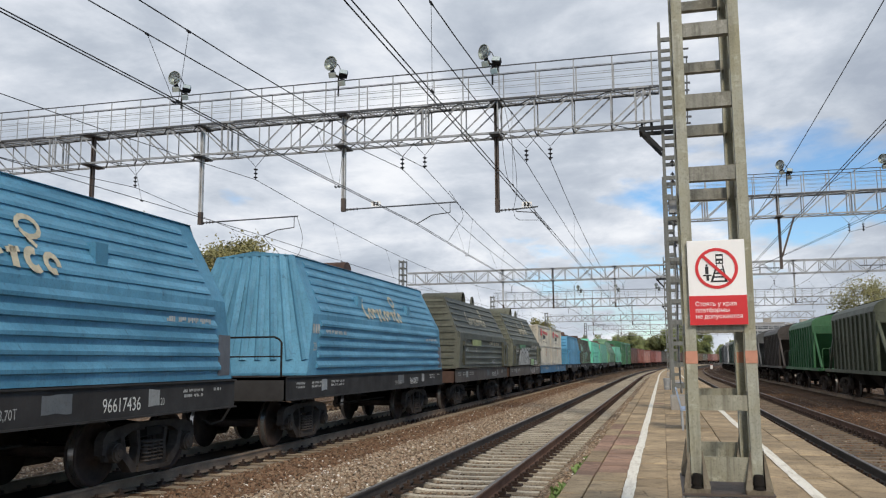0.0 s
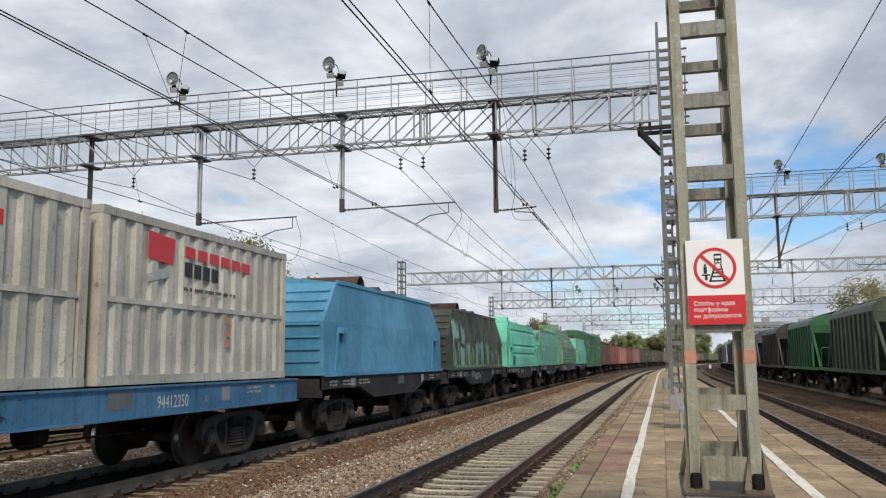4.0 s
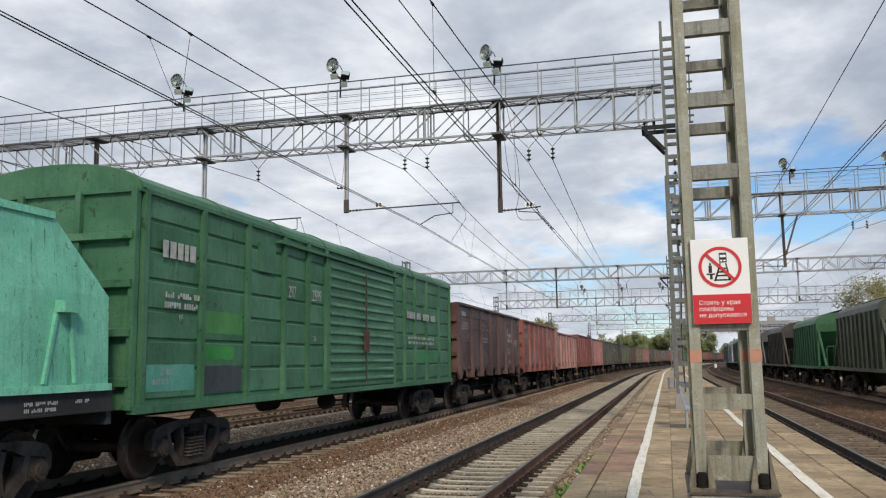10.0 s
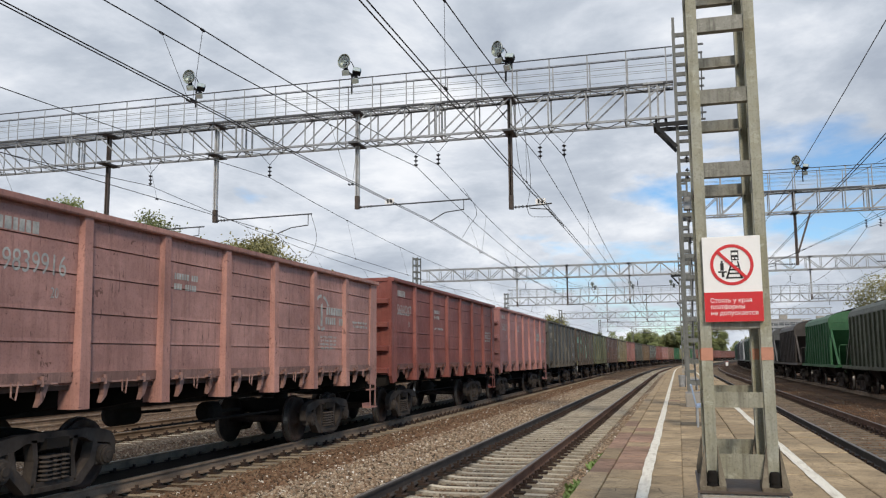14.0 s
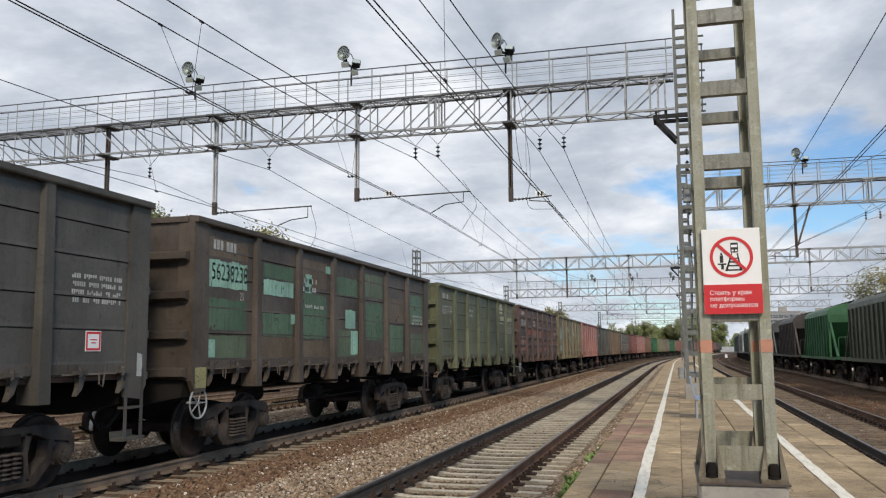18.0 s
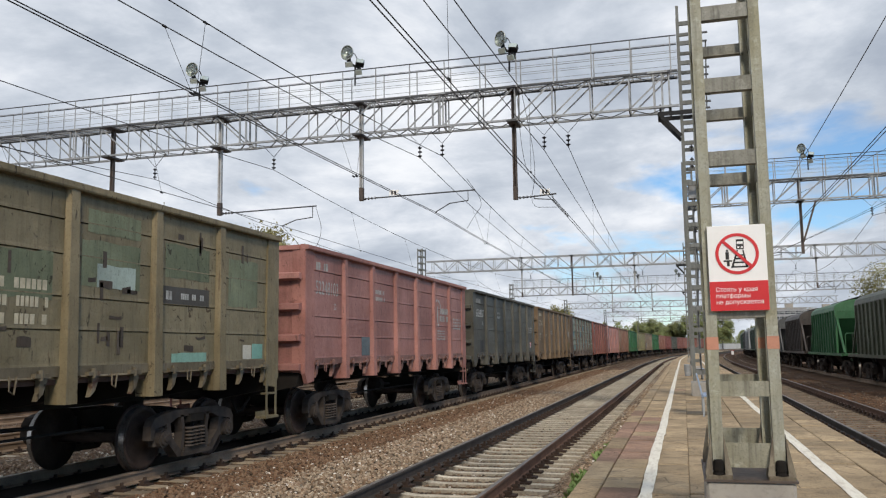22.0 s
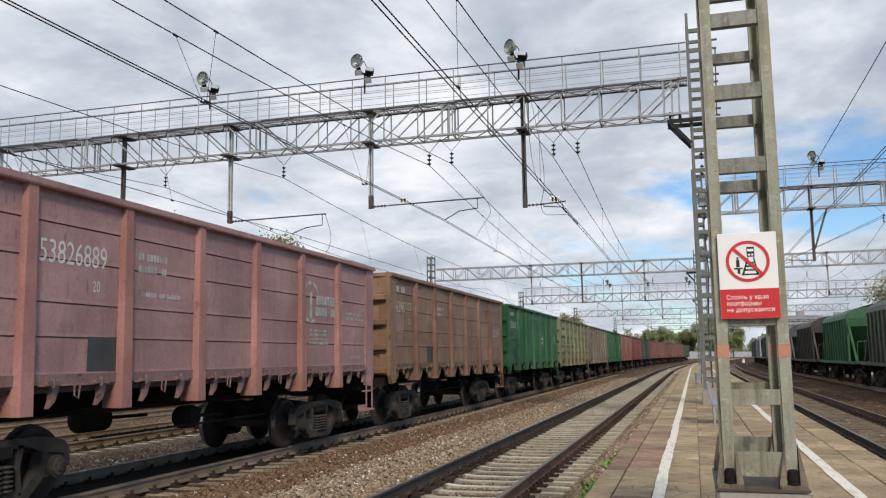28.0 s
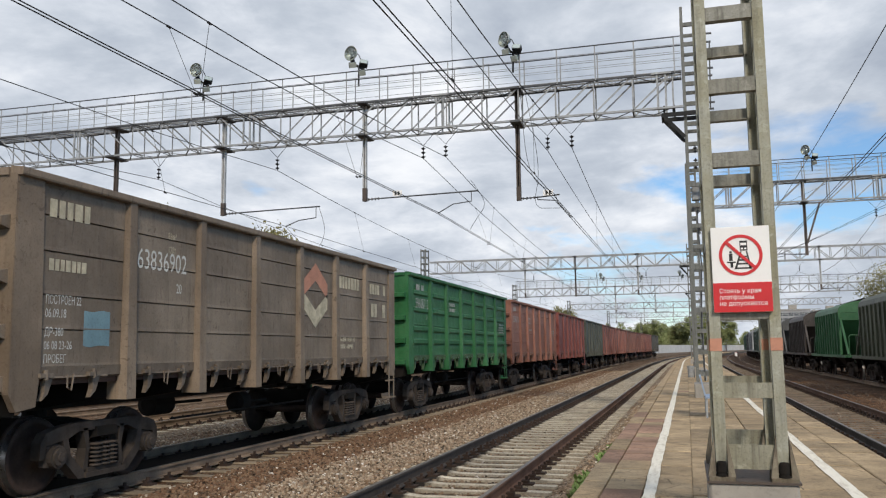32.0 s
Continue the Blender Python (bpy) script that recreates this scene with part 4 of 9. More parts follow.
def make_mast(x0, y0, z0, height, w=0.54, d=1.1, label="", near=False, block=True, band=False):
    """A lattice mast of four channels joined by batten plates, bolted to a concrete block."""
    o = bend(y0)
    m = thing("lattice_mast", label or "grey lattice steel mast on a concrete block", "mast", "masts on the platform", m=pose(o + x0, y0, 0))
    lw = 0.085
    top = z0 + height
    mat_ = MATS["mast"] if near else MATS["mast_far"]
    plate_mat = MATS["batten"] if near else MATS["mast_far"]
    for sx in (0, 1):
        for sy in (0, 1):
            g = Geo()
            x = 0 if sx == 0 else w - lw
            # channel: a web on the front and back, flanges turned inwards
            yw = 0 if sy == 0 else d - 0.012
            e = 1 if sy == 0 else -1
            y = 0 if sy == 0 else d
            g.prism([(x, y), (x + lw, y), (x + lw, y + e * 0.10), (x + lw - 0.01, y + e * 0.10), (x + lw - 0.01, y + e * 0.012),
                     (x + 0.01, y + e * 0.012), (x + 0.01, y + e * 0.10), (x, y + e * 0.10)], "z", z0 + 0.02, top)
            part("leg", g, mat_, m)
            if band:
                g = Geo()
                g.box(x - 0.003, x + lw + 0.003, yw - 0.003, yw + 0.015, 1.70, 1.80)
                part("band", g, MATS["orange"], m, "faded orange painted band")
    step = 0.622
    lows = [z0 + 0.08] if near else []
    z = z0 + 0.63 if near else z0 + 0.2
    while z < top - 0.2:
        lows.append(z)
        z += step
    for i, z in enumerate(lows):
        if near:
            plate_mat = MATS["batten_low" if i < 2 else "batten"]
        for face in (0, 1):
            zz = z + (0.0 if face == 0 else 0.02)
            hh = 0.19 if (near and i == 0) else 0.12
            if zz + hh > top:
                continue
            g = Geo()
            e = 1 if face == 0 else -1
            y = 0.013 if face == 0 else d - 0.013
            g.prism([(y, zz), (y + e * 0.075, zz), (y + e * 0.075, zz + 0.008), (y + e * 0.008, zz + 0.008), (y + e * 0.008, zz + hh), (y, zz + hh)], "x", lw - 0.03, w - lw + 0.03)
            part("batten", g, plate_mat, m)
            g = Geo()
            x = 0.011 if face == 0 else w - 0.019
            g.box(x, x + 0.008, lw - 0.03, d - lw + 0.03, zz, zz + 0.1)
            part("batten", g, plate_mat, m)
    if block:
        g = Geo()
        g.chamfer_box(-0.06, w + 0.06, -0.06, d + 0.06, PLATFORM_TOP - 0.02, z0 - 0.02, 0.02)
        part("foundation", g, MATS["concrete"], m, "grey concrete foundation block")
    if near:
        g = Geo()
        g.box(-0.075, w + 0.075, -0.075, d + 0.075, z0 - 0.022, z0 - 0.004)
        part("grout_sheet", g, MATS["brownpost"], m, "dark bent sheet under the base plates")
        for sx in (0, 1):
            for sy in (0, 1):
                g = Geo()
                cx_, cy_ = (0.04 if sx == 0 else w - 0.04), (0.03 if sy == 0 else d - 0.03)
                g.chamfer_box(cx_ - 0.10, cx_ + 0.10, cy_ - 0.10, cy_ + 0.10, z0 - 0.004, z0 + 0.03, 0.006)
                plate = part("base_plate", g, MATS["mast_foot"], m, "rust-brown base plate")
                for e in (-1, 1):
                    g = Geo()
                    x = cx_ + e * 0.047
                    g.add([(x, cy_ - 0.09, z0 + 0.03), (x, cy_ + 0.09, z0 + 0.03), (x, cy_ + 0.02, z0 + 0.34), (x, cy_ - 0.02, z0 + 0.34),
                           (x + e * 0.055, cy_ - 0.09, z0 + 0.03), (x + e * 0.055, cy_ + 0.09, z0 + 0.03)],
                          [(0, 1, 2, 3), (4, 3, 2, 5), (0, 3, 4), (1, 5, 2), (0, 4, 5, 1)])
                    part("gusset", g, MATS["mast_foot"], plate)
                g = Geo()
                yy = cy_ - 0.055 if sy == 0 else cy_ + 0.055
                g.lathe([(0.0, 0.050), (0.012, 0.050), (0.014, 0.040), (0.03, 0.038), (0.032, 0.044), (0.055, 0.042), (0.10, 0.038), (0.112, 0.030), (0.115, 0.004)], (cx_, yy, z0 + 0.03), (cx_, yy, z0 + 1.0), 16)
                part("bolt", g, MATS["under"], plate, "black capped anchor bolt")
    return m


mast_front = make_mast(0.18, 7.15, 0.70, 5.6, label="tall lichen-stained lattice steel mast on a concrete block", near=True, band=True)
mast_second = make_mast(0.22, 25.95, 0.70, 11.4, w=0.56, label="tall grey lattice mast carrying the gantry beam")
for z in (8.99, 9.20, 10.05, 11.13):
    g = Geo()
    g.angle((0.52, -0.02, z), (0.90, -0.02, z), 0.06, 0.01)
    g.angle((0.52, 0.72, z), (0.90, 0.72, z), 0.06, 0.01)
    part("stub_arm", g, MATS["galv_dark"], mast_second, "short steel arm")
g = Geo()
g.beam((0.80, 0.72, 9.0), (0.86, 0.72, 11.13), 0.04, 0.04, (1, 0, 0))
part("hand_post", g, MATS["galv_dark"], mast_second)
g = Geo()
g.chamfer_box(0.12, 0.46, 0.30, 0.62, 6.15, 6.62, 0.03)
box = part("junction_box", g, MATS["galv"], mast_second, "pale grey junction box")
g = Geo()
g.path([(0.30, 0.3, 6.15), (0.24, 0.22, 5.5), (0.30, 0.25, 4.2), (0.22, 0.22, 2.4), (0.25, 0.25, 0.75)], 0.022, 6)
part("conduit", g, MATS["galv_dark"], box)
for z in (5.1, 5.75, 7.1, 7.6):
    g = Geo()
    insulator(g, (0.28, 0.45, z), (0.28, 0.45, z + 0.34), 3, 0.07)
    part("insulator", g, MATS["insul"], mast_second, "dark insulator")
make_mast(0.30, 45.3, 0.70, 10.6)
make_mast(0.30, 76.3, 0.70, 10.0)
make_mast(0.30, 115.8, 0.70, 11.0)
make_mast(0.30, 159.8, 0.70, 10.0)
for x, y, h in ((-24.0, 76.3, 11.6), (-23.5, 115.8, 11.0), (-23.5, 159.8, 11.0), (-23.5, 206.8, 11.0), (-23.5, 257.8, 11.0), (24.2, 122.0, 10.6), (24.2, 76.3, 10.6)):
    make_mast(x, y, -0.3, h, label="grey lattice steel mast beside the tracks", block=False)


def make_bracket(x, y, z):
    b = thing("bracket", "dark steel bracket holding the gantry beam on its mast", "bracket", m=pose(bend(y), y, 0))
    for d in (-0.30, 0.30):
        g = Geo()
        g.beam((x + 0.65, d, z), (x - 0.62, d, z), 0.07, 0.12)
        part("seat_beam", g, MATS["black_steel"], b)
        g = Geo()
        g.beam((x + 0.02, d, z - 0.72), (x - 0.55, d, z - 0.05), 0.06, 0.10)
        part("strut", g, MATS["black_steel"], b)
        for e in (-0.55, -0.25):
            g = Geo()
            g.box(x + e - 0.03, x + e + 0.03, d - 0.04, d + 0.04, z + 0.06, z + 0.28)
            part("clamp", g, MATS["black_steel"], b)
    g = Geo()
    g.beam((x - 0.60, -0.36, z - 0.02), (x - 0.60, 0.36, z - 0.02), 0.08, 0.12)
    part("cross_beam", g, MATS["black_steel"], b)
    return b


make_bracket(0.20, 26.15, 8.72)
make_bracket(0.30, 76.5, 8.75)
make_bracket(0.30, 116.0, 8.75)


def make_drop(x, y, bottom, arm, contact, hook, brown=False, plate=True, right=False):
    """A post hanging from the gantry with an insulated arm that steadies the contact wire."""
    o = bend(y)
    m = thing("drop_post", ("brown" if brown else "grey") + " steel post hanging from the gantry with a registration arm", "drop post", "posts under the gantry", m=pose(o, y, 0))
    g = Geo()
    g.box(x - 0.065, x - 0.02, -0.06, 0.06, bottom, GANTRY_TOP + 0.1)
    g.box(x + 0.02, x + 0.065, -0.06, 0.06, bottom, GANTRY_TOP + 0.1)
    g.box(x - 0.02, x + 0.02, 0.03, 0.05, bottom, GANTRY_TOP + 0.1)
    part("post", g, MATS["brownpost"] if brown else MATS["post_zinc"], m)
    for z in (GANTRY_LOW - 0.02, GANTRY_TOP):
        g = Geo()
        g.box(x - 0.16, x + 0.16, -0.46, 0.46, z - 0.03, z + 0.03)
        part("clamp", g, MATS["galv_dark"], m, "dark clamp on the gantry")
    g = Geo()
    g.box(x - 0.07, x + 0.07, -0.07, 0.07, bottom - 0.02, bottom + 0.42)
    part("foot", g, MATS["brownpost"], m)
    if arm is None:
        return m
    e = 1 if arm > x else -1
    g = Geo()
    insulator(g, (x + e * 0.08, 0, bottom + 0.04), (x + e * 0.55, 0, bottom + 0.05), 4, 0.05)
    part("insulator", g, MATS["insul"], m)
    g = Geo()
    g.tube((x + e * 0.55, 0, bottom + 0.05), (arm, 0, bottom + 0.10), 0.024, 8)
    g.tube((hook[0], 0, bottom + 0.09), (hook[0], 0, hook[1]), 0.014, 6)
    part("arm", g, MATS["galv_dark"], m)
    g = Geo()
    mid = (hook[0] * 0.45 + contact[0] * 0.55, 0, hook[1] - 0.06)
    g.path([(hook[0], 0, hook[1]), mid, (contact[0], 0, contact[1])], 0.018, 6)
    part("steady_arm", g, MATS["galv_dark"], m)
    if plate:
        p = x + e * 1.15 if abs(arm - x) > 2 else arm - e * 0.35
        g = Geo()
        g.box(p - 0.16, p + 0.16, -0.03, -0.018, bottom + 0.09, bottom + 0.27)
        pl = part("plate", g, MATS["white"], m, "small white plate")
        g = Geo()
        for k in (-0.06, 0.05):
            g.box(p + k - 0.03, p + k + 0.03, -0.036, -0.0305, bottom + 0.12, bottom + 0.24)
        part("bar", g, MATS["black"], pl)
    return m


make_drop(-4.92, 26.15, 6.44, -3.63, (-3.27, 5.79), (-4.33, 6.42), brown=True)
make_drop(-10.15, 26.15, 6.73, -6.25, (-7.60, 6.17), (-6.48, 6.50))
make_drop(-15.48, 26.15, 6.54, -11.79, (-13.06, 6.02), (-11.93, 6.26), plate=False)
make_drop(-19.94, 26.15, 6.3, -15.90, (-17.4, 5.95), (-16.1, 6.1), brown=True, plate=False)
make_drop(-25.6, 26.15, 6.2, -22.1, (-23.3, 5.95), (-22.3, 6.1), plate=False)
right_drop = make_drop(5.98, 45.5, 6.26, 4.70, (4.2, 6.1), (4.95, 6.25), brown=True, plate=False)
brace = Geo()
brace.beam((6.04, 0, 6.85), (6.72, 0, 8.9), 0.06, 0.09)
part("brace", brace, MATS["brownpost"], right_drop, "slanting steel brace")
make_drop(13.2, 45.5, 6.2, 9.6, (9.9, 5.95), (10.1, 6.1), plate=False)
for x in (-14.0, -9.4, -3.9, 6.2, 11.0):
    make_drop(x, 76.5, 6.4, x + 1.7, (x + 1.3, 5.9), (x + 1.4, 6.35), brown=x in (-9.4, 6.2), plate=False)
for x in (-9.4, -4.2):
    make_drop(x, 116.0, 6.4, x + 1.7, (x + 1.3, 5.9), (x + 1.4, 6.35), plate=False)
for x in (-14.5, -9.4, -4.2, 6.2):
    make_drop(x, 160.0, 6.4, x + 1.7, (x + 1.3, 5.9), (x + 1.4, 6.35), plate=False)


def make_hanger(x, y, z=7.98):
    m = thing("insulator_string", "black suspension insulator hung in a V below the gantry", "insulator", "insulators under the gantry", m=pose(bend(y), y, 0))
    for e in (-1, 1):
        g = Geo()
        g.tube((x + e * 0.42, 0, GANTRY_LOW - 0.02), (x, 0, z + 0.47), 0.009, 4)
        part("stay", g, MATS["wire"], m)
    g = Geo()
    insulator(g, (x, 0, z + 0.44), (x, 0, z + 0.02), 3, 0.075)
    part("insulator", g, MATS["insul"], m)


for x in (-18.14, -13.4, -8.09, -7.32, -3.96, -3.2):
    make_hanger(x, 26.15)
for x in (4.2, 9.25, 9.9):
    make_hanger(x, 45.5)
for x in (-13.2, -7.5, -3.2, 4.2, 9.4):
    make_hanger(x, 76.5)

SPANS = [-24.0, 26.15, 76.5, 116.0, 160.0, 207.0, 258.0]
SPANS_RIGHT = [-5.0, 45.5, 76.5, 122.0, 160.0, 207.0, 258.0]


def make_wire(x, z, sag, spans, r, name, label, shift=0.0, ends=(0, 6), lift=0.0):
    g = Geo()
    pts = []
    for a, b in zip(spans[ends[0]:ends[1]], spans[ends[0] + 1:ends[1] + 1]):
        n = 12 if sag else 4
        for i in range(n):
            u = i / n
            y = a + (b - a) * u
            pts.append((x + shift * math.sin(y * 0.06) + bend(y), y, z - sag * 4 * u * (1 - u) + (lift * (1 - u) if a < 0 else 0)))
    g.path(pts, r, 5)
    return thing(name, label, "overhead wire", "overhead wires", data=g.mesh(name, MATS["wire"]))


def make_droppers(x, z, sag, spans, low_x, low):
    """Thin wires that lean from the messenger to the contact wire below it."""
    g = Geo()
    for a, b in zip(spans, spans[1:4]):
        n = 7
        for i in range(1, n):
            u = i / n
            y = a + (b - a) * u
            top = (x + bend(y), y, z - sag * 4 * u * (1 - u))
            g.tube(top, (low_x + bend(y), y + 0.15, low), 0.0045, 4)
            g.tube((top[0], y - 0.05, top[2]), (top[0], y + 0.05, top[2]), 0.022, 6)
            g.tube((low_x + bend(y), y + 0.10, low), (low_x + bend(y), y + 0.20, low), 0.022, 6)
    thing("droppers", "thin dropper wires between the overhead wires", "overhead wire", kind="stuff", data=g.mesh("droppers", MATS["wire"]))


for x, z, sag, spans in ((-3.96, 7.95, 0.46, SPANS), (-3.2, 8.0, 1.07, SPANS), (-8.09, 8.03, 1.07, SPANS), (-7.32, 8.02, 1.10, SPANS), (-13.4, 8.0, 0.80, SPANS), (-18.14, 8.0, 0.9, SPANS), (4.2, 7.98, 0.35, SPANS_RIGHT), (9.25, 7.98, 1.2, SPANS_RIGHT)):
    make_wire(x, z, sag, spans, 0.011, "messenger_wire", "dark sagging messenger wire of the overhead line", lift=1.1 if x == 4.2 else 0.0)
for x, z, sag, spans in ((-3.31, 5.79, 0.03, SPANS), (-3.23, 5.79, 0.03, SPANS), (-7.64, 6.17, 0.20, SPANS), (-7.56, 6.17, 0.20, SPANS), (-13.06, 6.02, 0.1, SPANS), (-17.4, 5.95, 0.1, SPANS), (4.16, 6.1, 0.0, SPANS_RIGHT), (4.24, 6.1, 0.0, SPANS_RIGHT), (9.9, 5.95, 0.0, SPANS_RIGHT)):
    make_wire(x, z, sag, spans, 0.010, "contact_wire", "dark straight contact wire of the overhead line")
make_droppers(-3.2, 8.0, 1.07, SPANS, -3.23, 5.79)
make_droppers(-7.32, 8.02, 1.10, SPANS, -7.56, 6.0)
make_droppers(-8.09, 8.03, 1.07, SPANS, -7.64, 6.0)
make_droppers(-13.4, 8.0, 0.80, SPANS, -13.06, 5.95)
make_droppers(-18.14, 8.0, 0.9, SPANS, -17.4, 5.9)
make_droppers(9.25, 7.98, 1.2, SPANS_RIGHT, 9.9, 5.97)


def make_jumper(points, r=0.008):
    g = Geo()
    pts = [Vector(p) for p in points]
    smooth = []
    for a, b, c in zip(pts, pts[1:], pts[2:]):
        for i in range(6):
            u = i / 6
            smooth.append((a.lerp(b, 0.5)).lerp(b, u).lerp(b.lerp(b.lerp(c, 0.5), u), u))
    smooth = [pts[0]] + smooth + [pts[-1]]
    g.path([tuple(p) for p in smooth], r, 5)
    thing("jumper_cable", "dark hanging jumper cable of the overhead line", "cable", "jumper cables", data=g.mesh("jumper_cable", MATS["wire"]))


def make_crossing(p, q, sag):
    """A wire that crosses from one track's line to the next."""
    g = Geo()
    p, q = Vector(p), Vector(q)
    g.path([p.lerp(q, k / 14) - Vector((0, 0, sag * 4 * (k / 14) * (1 - k / 14))) for k in range(15)], 0.010, 5)
    thing("crossing_wire", "dark overhead wire crossing between two tracks", "overhead wire", "overhead wires", data=g.mesh("crossing_wire", MATS["wire"]))


make_crossing((4.24, 45.4, 6.15), (10.57, 41.49, 8.66), 0.05)
make_crossing((4.16, 45.7, 6.12), (10.59, 41.79, 8.82), 0.05)
make_crossing((5.49, 60.0, 10.66), (10.06, 37.82, 10.54), 0.1)
make_jumper([(-4.75, 25.8, 9.95), (-4.55, 25.7, 7.0), (-3.6, 25.0, 6.4), (-3.35, 23.8, 5.85)])
make_jumper([(-4.6, 25.8, 9.9), (-4.1, 25.6, 7.2), (-4.4, 25.4, 6.0), (-3.4, 24.6, 5.85)])
make_jumper([(-7.21, 29.0, 7.80), (-6.6, 29.0, 6.9), (-7.0, 29.2, 6.5), (-7.40, 29.6, 6.09)])
make_jumper([(-11.82, 26.15, 6.62), (-11.5, 26.1, 5.7), (-12.0, 26.1, 4.9), (-13.06, 26.15, 6.0)])


def make_flood(x, y, z, turn=0):
    """A round floodlight and three square ones on one bracket over the gantry's handrail."""
    f = thing("floodlight", "cluster of round and square floodlights on the gantry railing", "floodlight", "floodlights on the gantries", m=pose(x + bend(y), y, z, 0, 0, turn))
    c, d, r = Vector((-0.05, -0.1, 0.10)), Vector((-0.30, -1, -0.05)).normalized(), 0.255
    g = Geo()
    g.lathe([(-0.26, 0.06), (-0.24, 0.09), (-0.16, 0.14), (-0.06, r * 0.9), (-0.02, r), (0.012, r), (0.012, r * 0.94), (-0.01, r * 0.92), (-0.09, 0.15), (-0.16, 0.06)], c, c + d, 24, False)
    head = part("lamp_head", g, MATS["reflector"], f, "round zinc reflector lamp", smooth=True)
    g = Geo()
    g.lathe([(0.004, r * 0.93), (0.010, r * 0.6), (0.013, 0.01)], c, c + d, 24)
    glass = part("glass", g, MATS["clear"], head, "clear round lamp glass", smooth=True)
    glass.visible_shadow = False
    g = Geo()
    g.lathe([(-0.15, 0.045), (-0.06, 0.06), (-0.02, 0.045), (0.0, 0.01)], c, c + d, 14)
    part("bulb", g, MATS["lampglass"], head, "pale bulb in the reflector", smooth=True)
    for c, k, up in (((-0.01, -0.02, -0.28), 0.125, 0.35), ((0.36, 0.05, -0.26), 0.14, -0.5), ((0.33, -0.05, -0.58), 0.12, 0.45)):
        g = Geo()
        m = Matrix.Translation(c) @ Matrix.Rotation(up, 4, "X") @ Matrix.Rotation(0.35, 4, "Z")
        g.chamfer_box(-k, k, -0.10, 0.08, -0.09, 0.09, 0.02)
        for q in range(4):
            g.box(-k * 0.9, k * 0.9, 0.08, 0.12, -0.07 + 0.045 * q, -0.055 + 0.045 * q)
        g.v = [tuple(m @ Vector(p)) for p in g.v]
        box = part("ballast_box", g, MATS["black_steel"], f, "black finned floodlight body")
        g = Geo()
        g.chamfer_box(-k * 0.95, k * 0.95, -0.145, -0.105, -0.10, 0.075, 0.015)
        g.v = [tuple(m @ Vector(p)) for p in g.v]
        part("glass", g, MATS["lampglass"], box, "pale floodlight glass")
    g = Geo()
    g.beam((-0.05, 0.05, -0.20), (0.36, 0.12, -0.44), 0.07, 0.07)
    g.beam((-0.05, 0.02, 0.0), (-0.02, 0.05, -0.22), 0.10, 0.12)
    g.beam((0.18, 0.08, -0.3), (0.18, 0.06, -1.0), 0.045, 0.045, (1, 0, 0))
    g.beam((0.33, 0.08, -0.36), (0.33, 0.02, -0.6), 0.04, 0.05, (1, 0, 0))
    part("bracket", g, MATS["black_steel"], f, "dark steel bracket")
    g = Geo()
    g.path([(0.06, -0.02, 0.16), (0.20, 0.0, 0.06), (0.26, 0.02, -0.08), (0.22, 0.05, -0.32)], 0.016, 6)
    part("cable", g, MATS["wire"], f, "dark looped cable")
    return f


MATS["reflector"] = plain("dull_zinc_reflector", (0.42, 0.45, 0.44), 0.45, 0.5, 0.15, 3.0, 20.0, 0.05)


def clear_glass(name):
    m, n, co, info, _ = base(name)
    out = n.add("ShaderNodeOutputMaterial")
    a, b = n.add("ShaderNodeBsdfTransparent"), n.add("ShaderNodeBsdfGlossy")
    a.inputs[0].default_value = (0.82, 0.86, 0.84, 1)
    b.inputs["Roughness"].default_value = 0.08
    k = n.add("ShaderNodeMixShader")
    k.inputs[0].default_value = 0.16
    n.link(a.outputs[0], k.inputs[1])
    n.link(b.outputs[0], k.inputs[2])
    n.link(k.outputs[0], out.inputs[0])
    return m


MATS["clear"] = clear_glass("clear_lamp_glass")
for x, z, turn in ((-16.34, 11.64, 12), (-10.41, 11.60, 2), (-5.13, 11.485, -22)):
    make_flood(x, 25.72, z, turn)
for x in (6.22, 11.0):
    make_flood(x, 45.1, 11.41, -25)
for x in (-11.2, -6.2, -0.9):
    make_flood(x, 115.7, 11.5)
for x in (5.6, 9.8):
    make_flood(x, 121.7, 11.3)


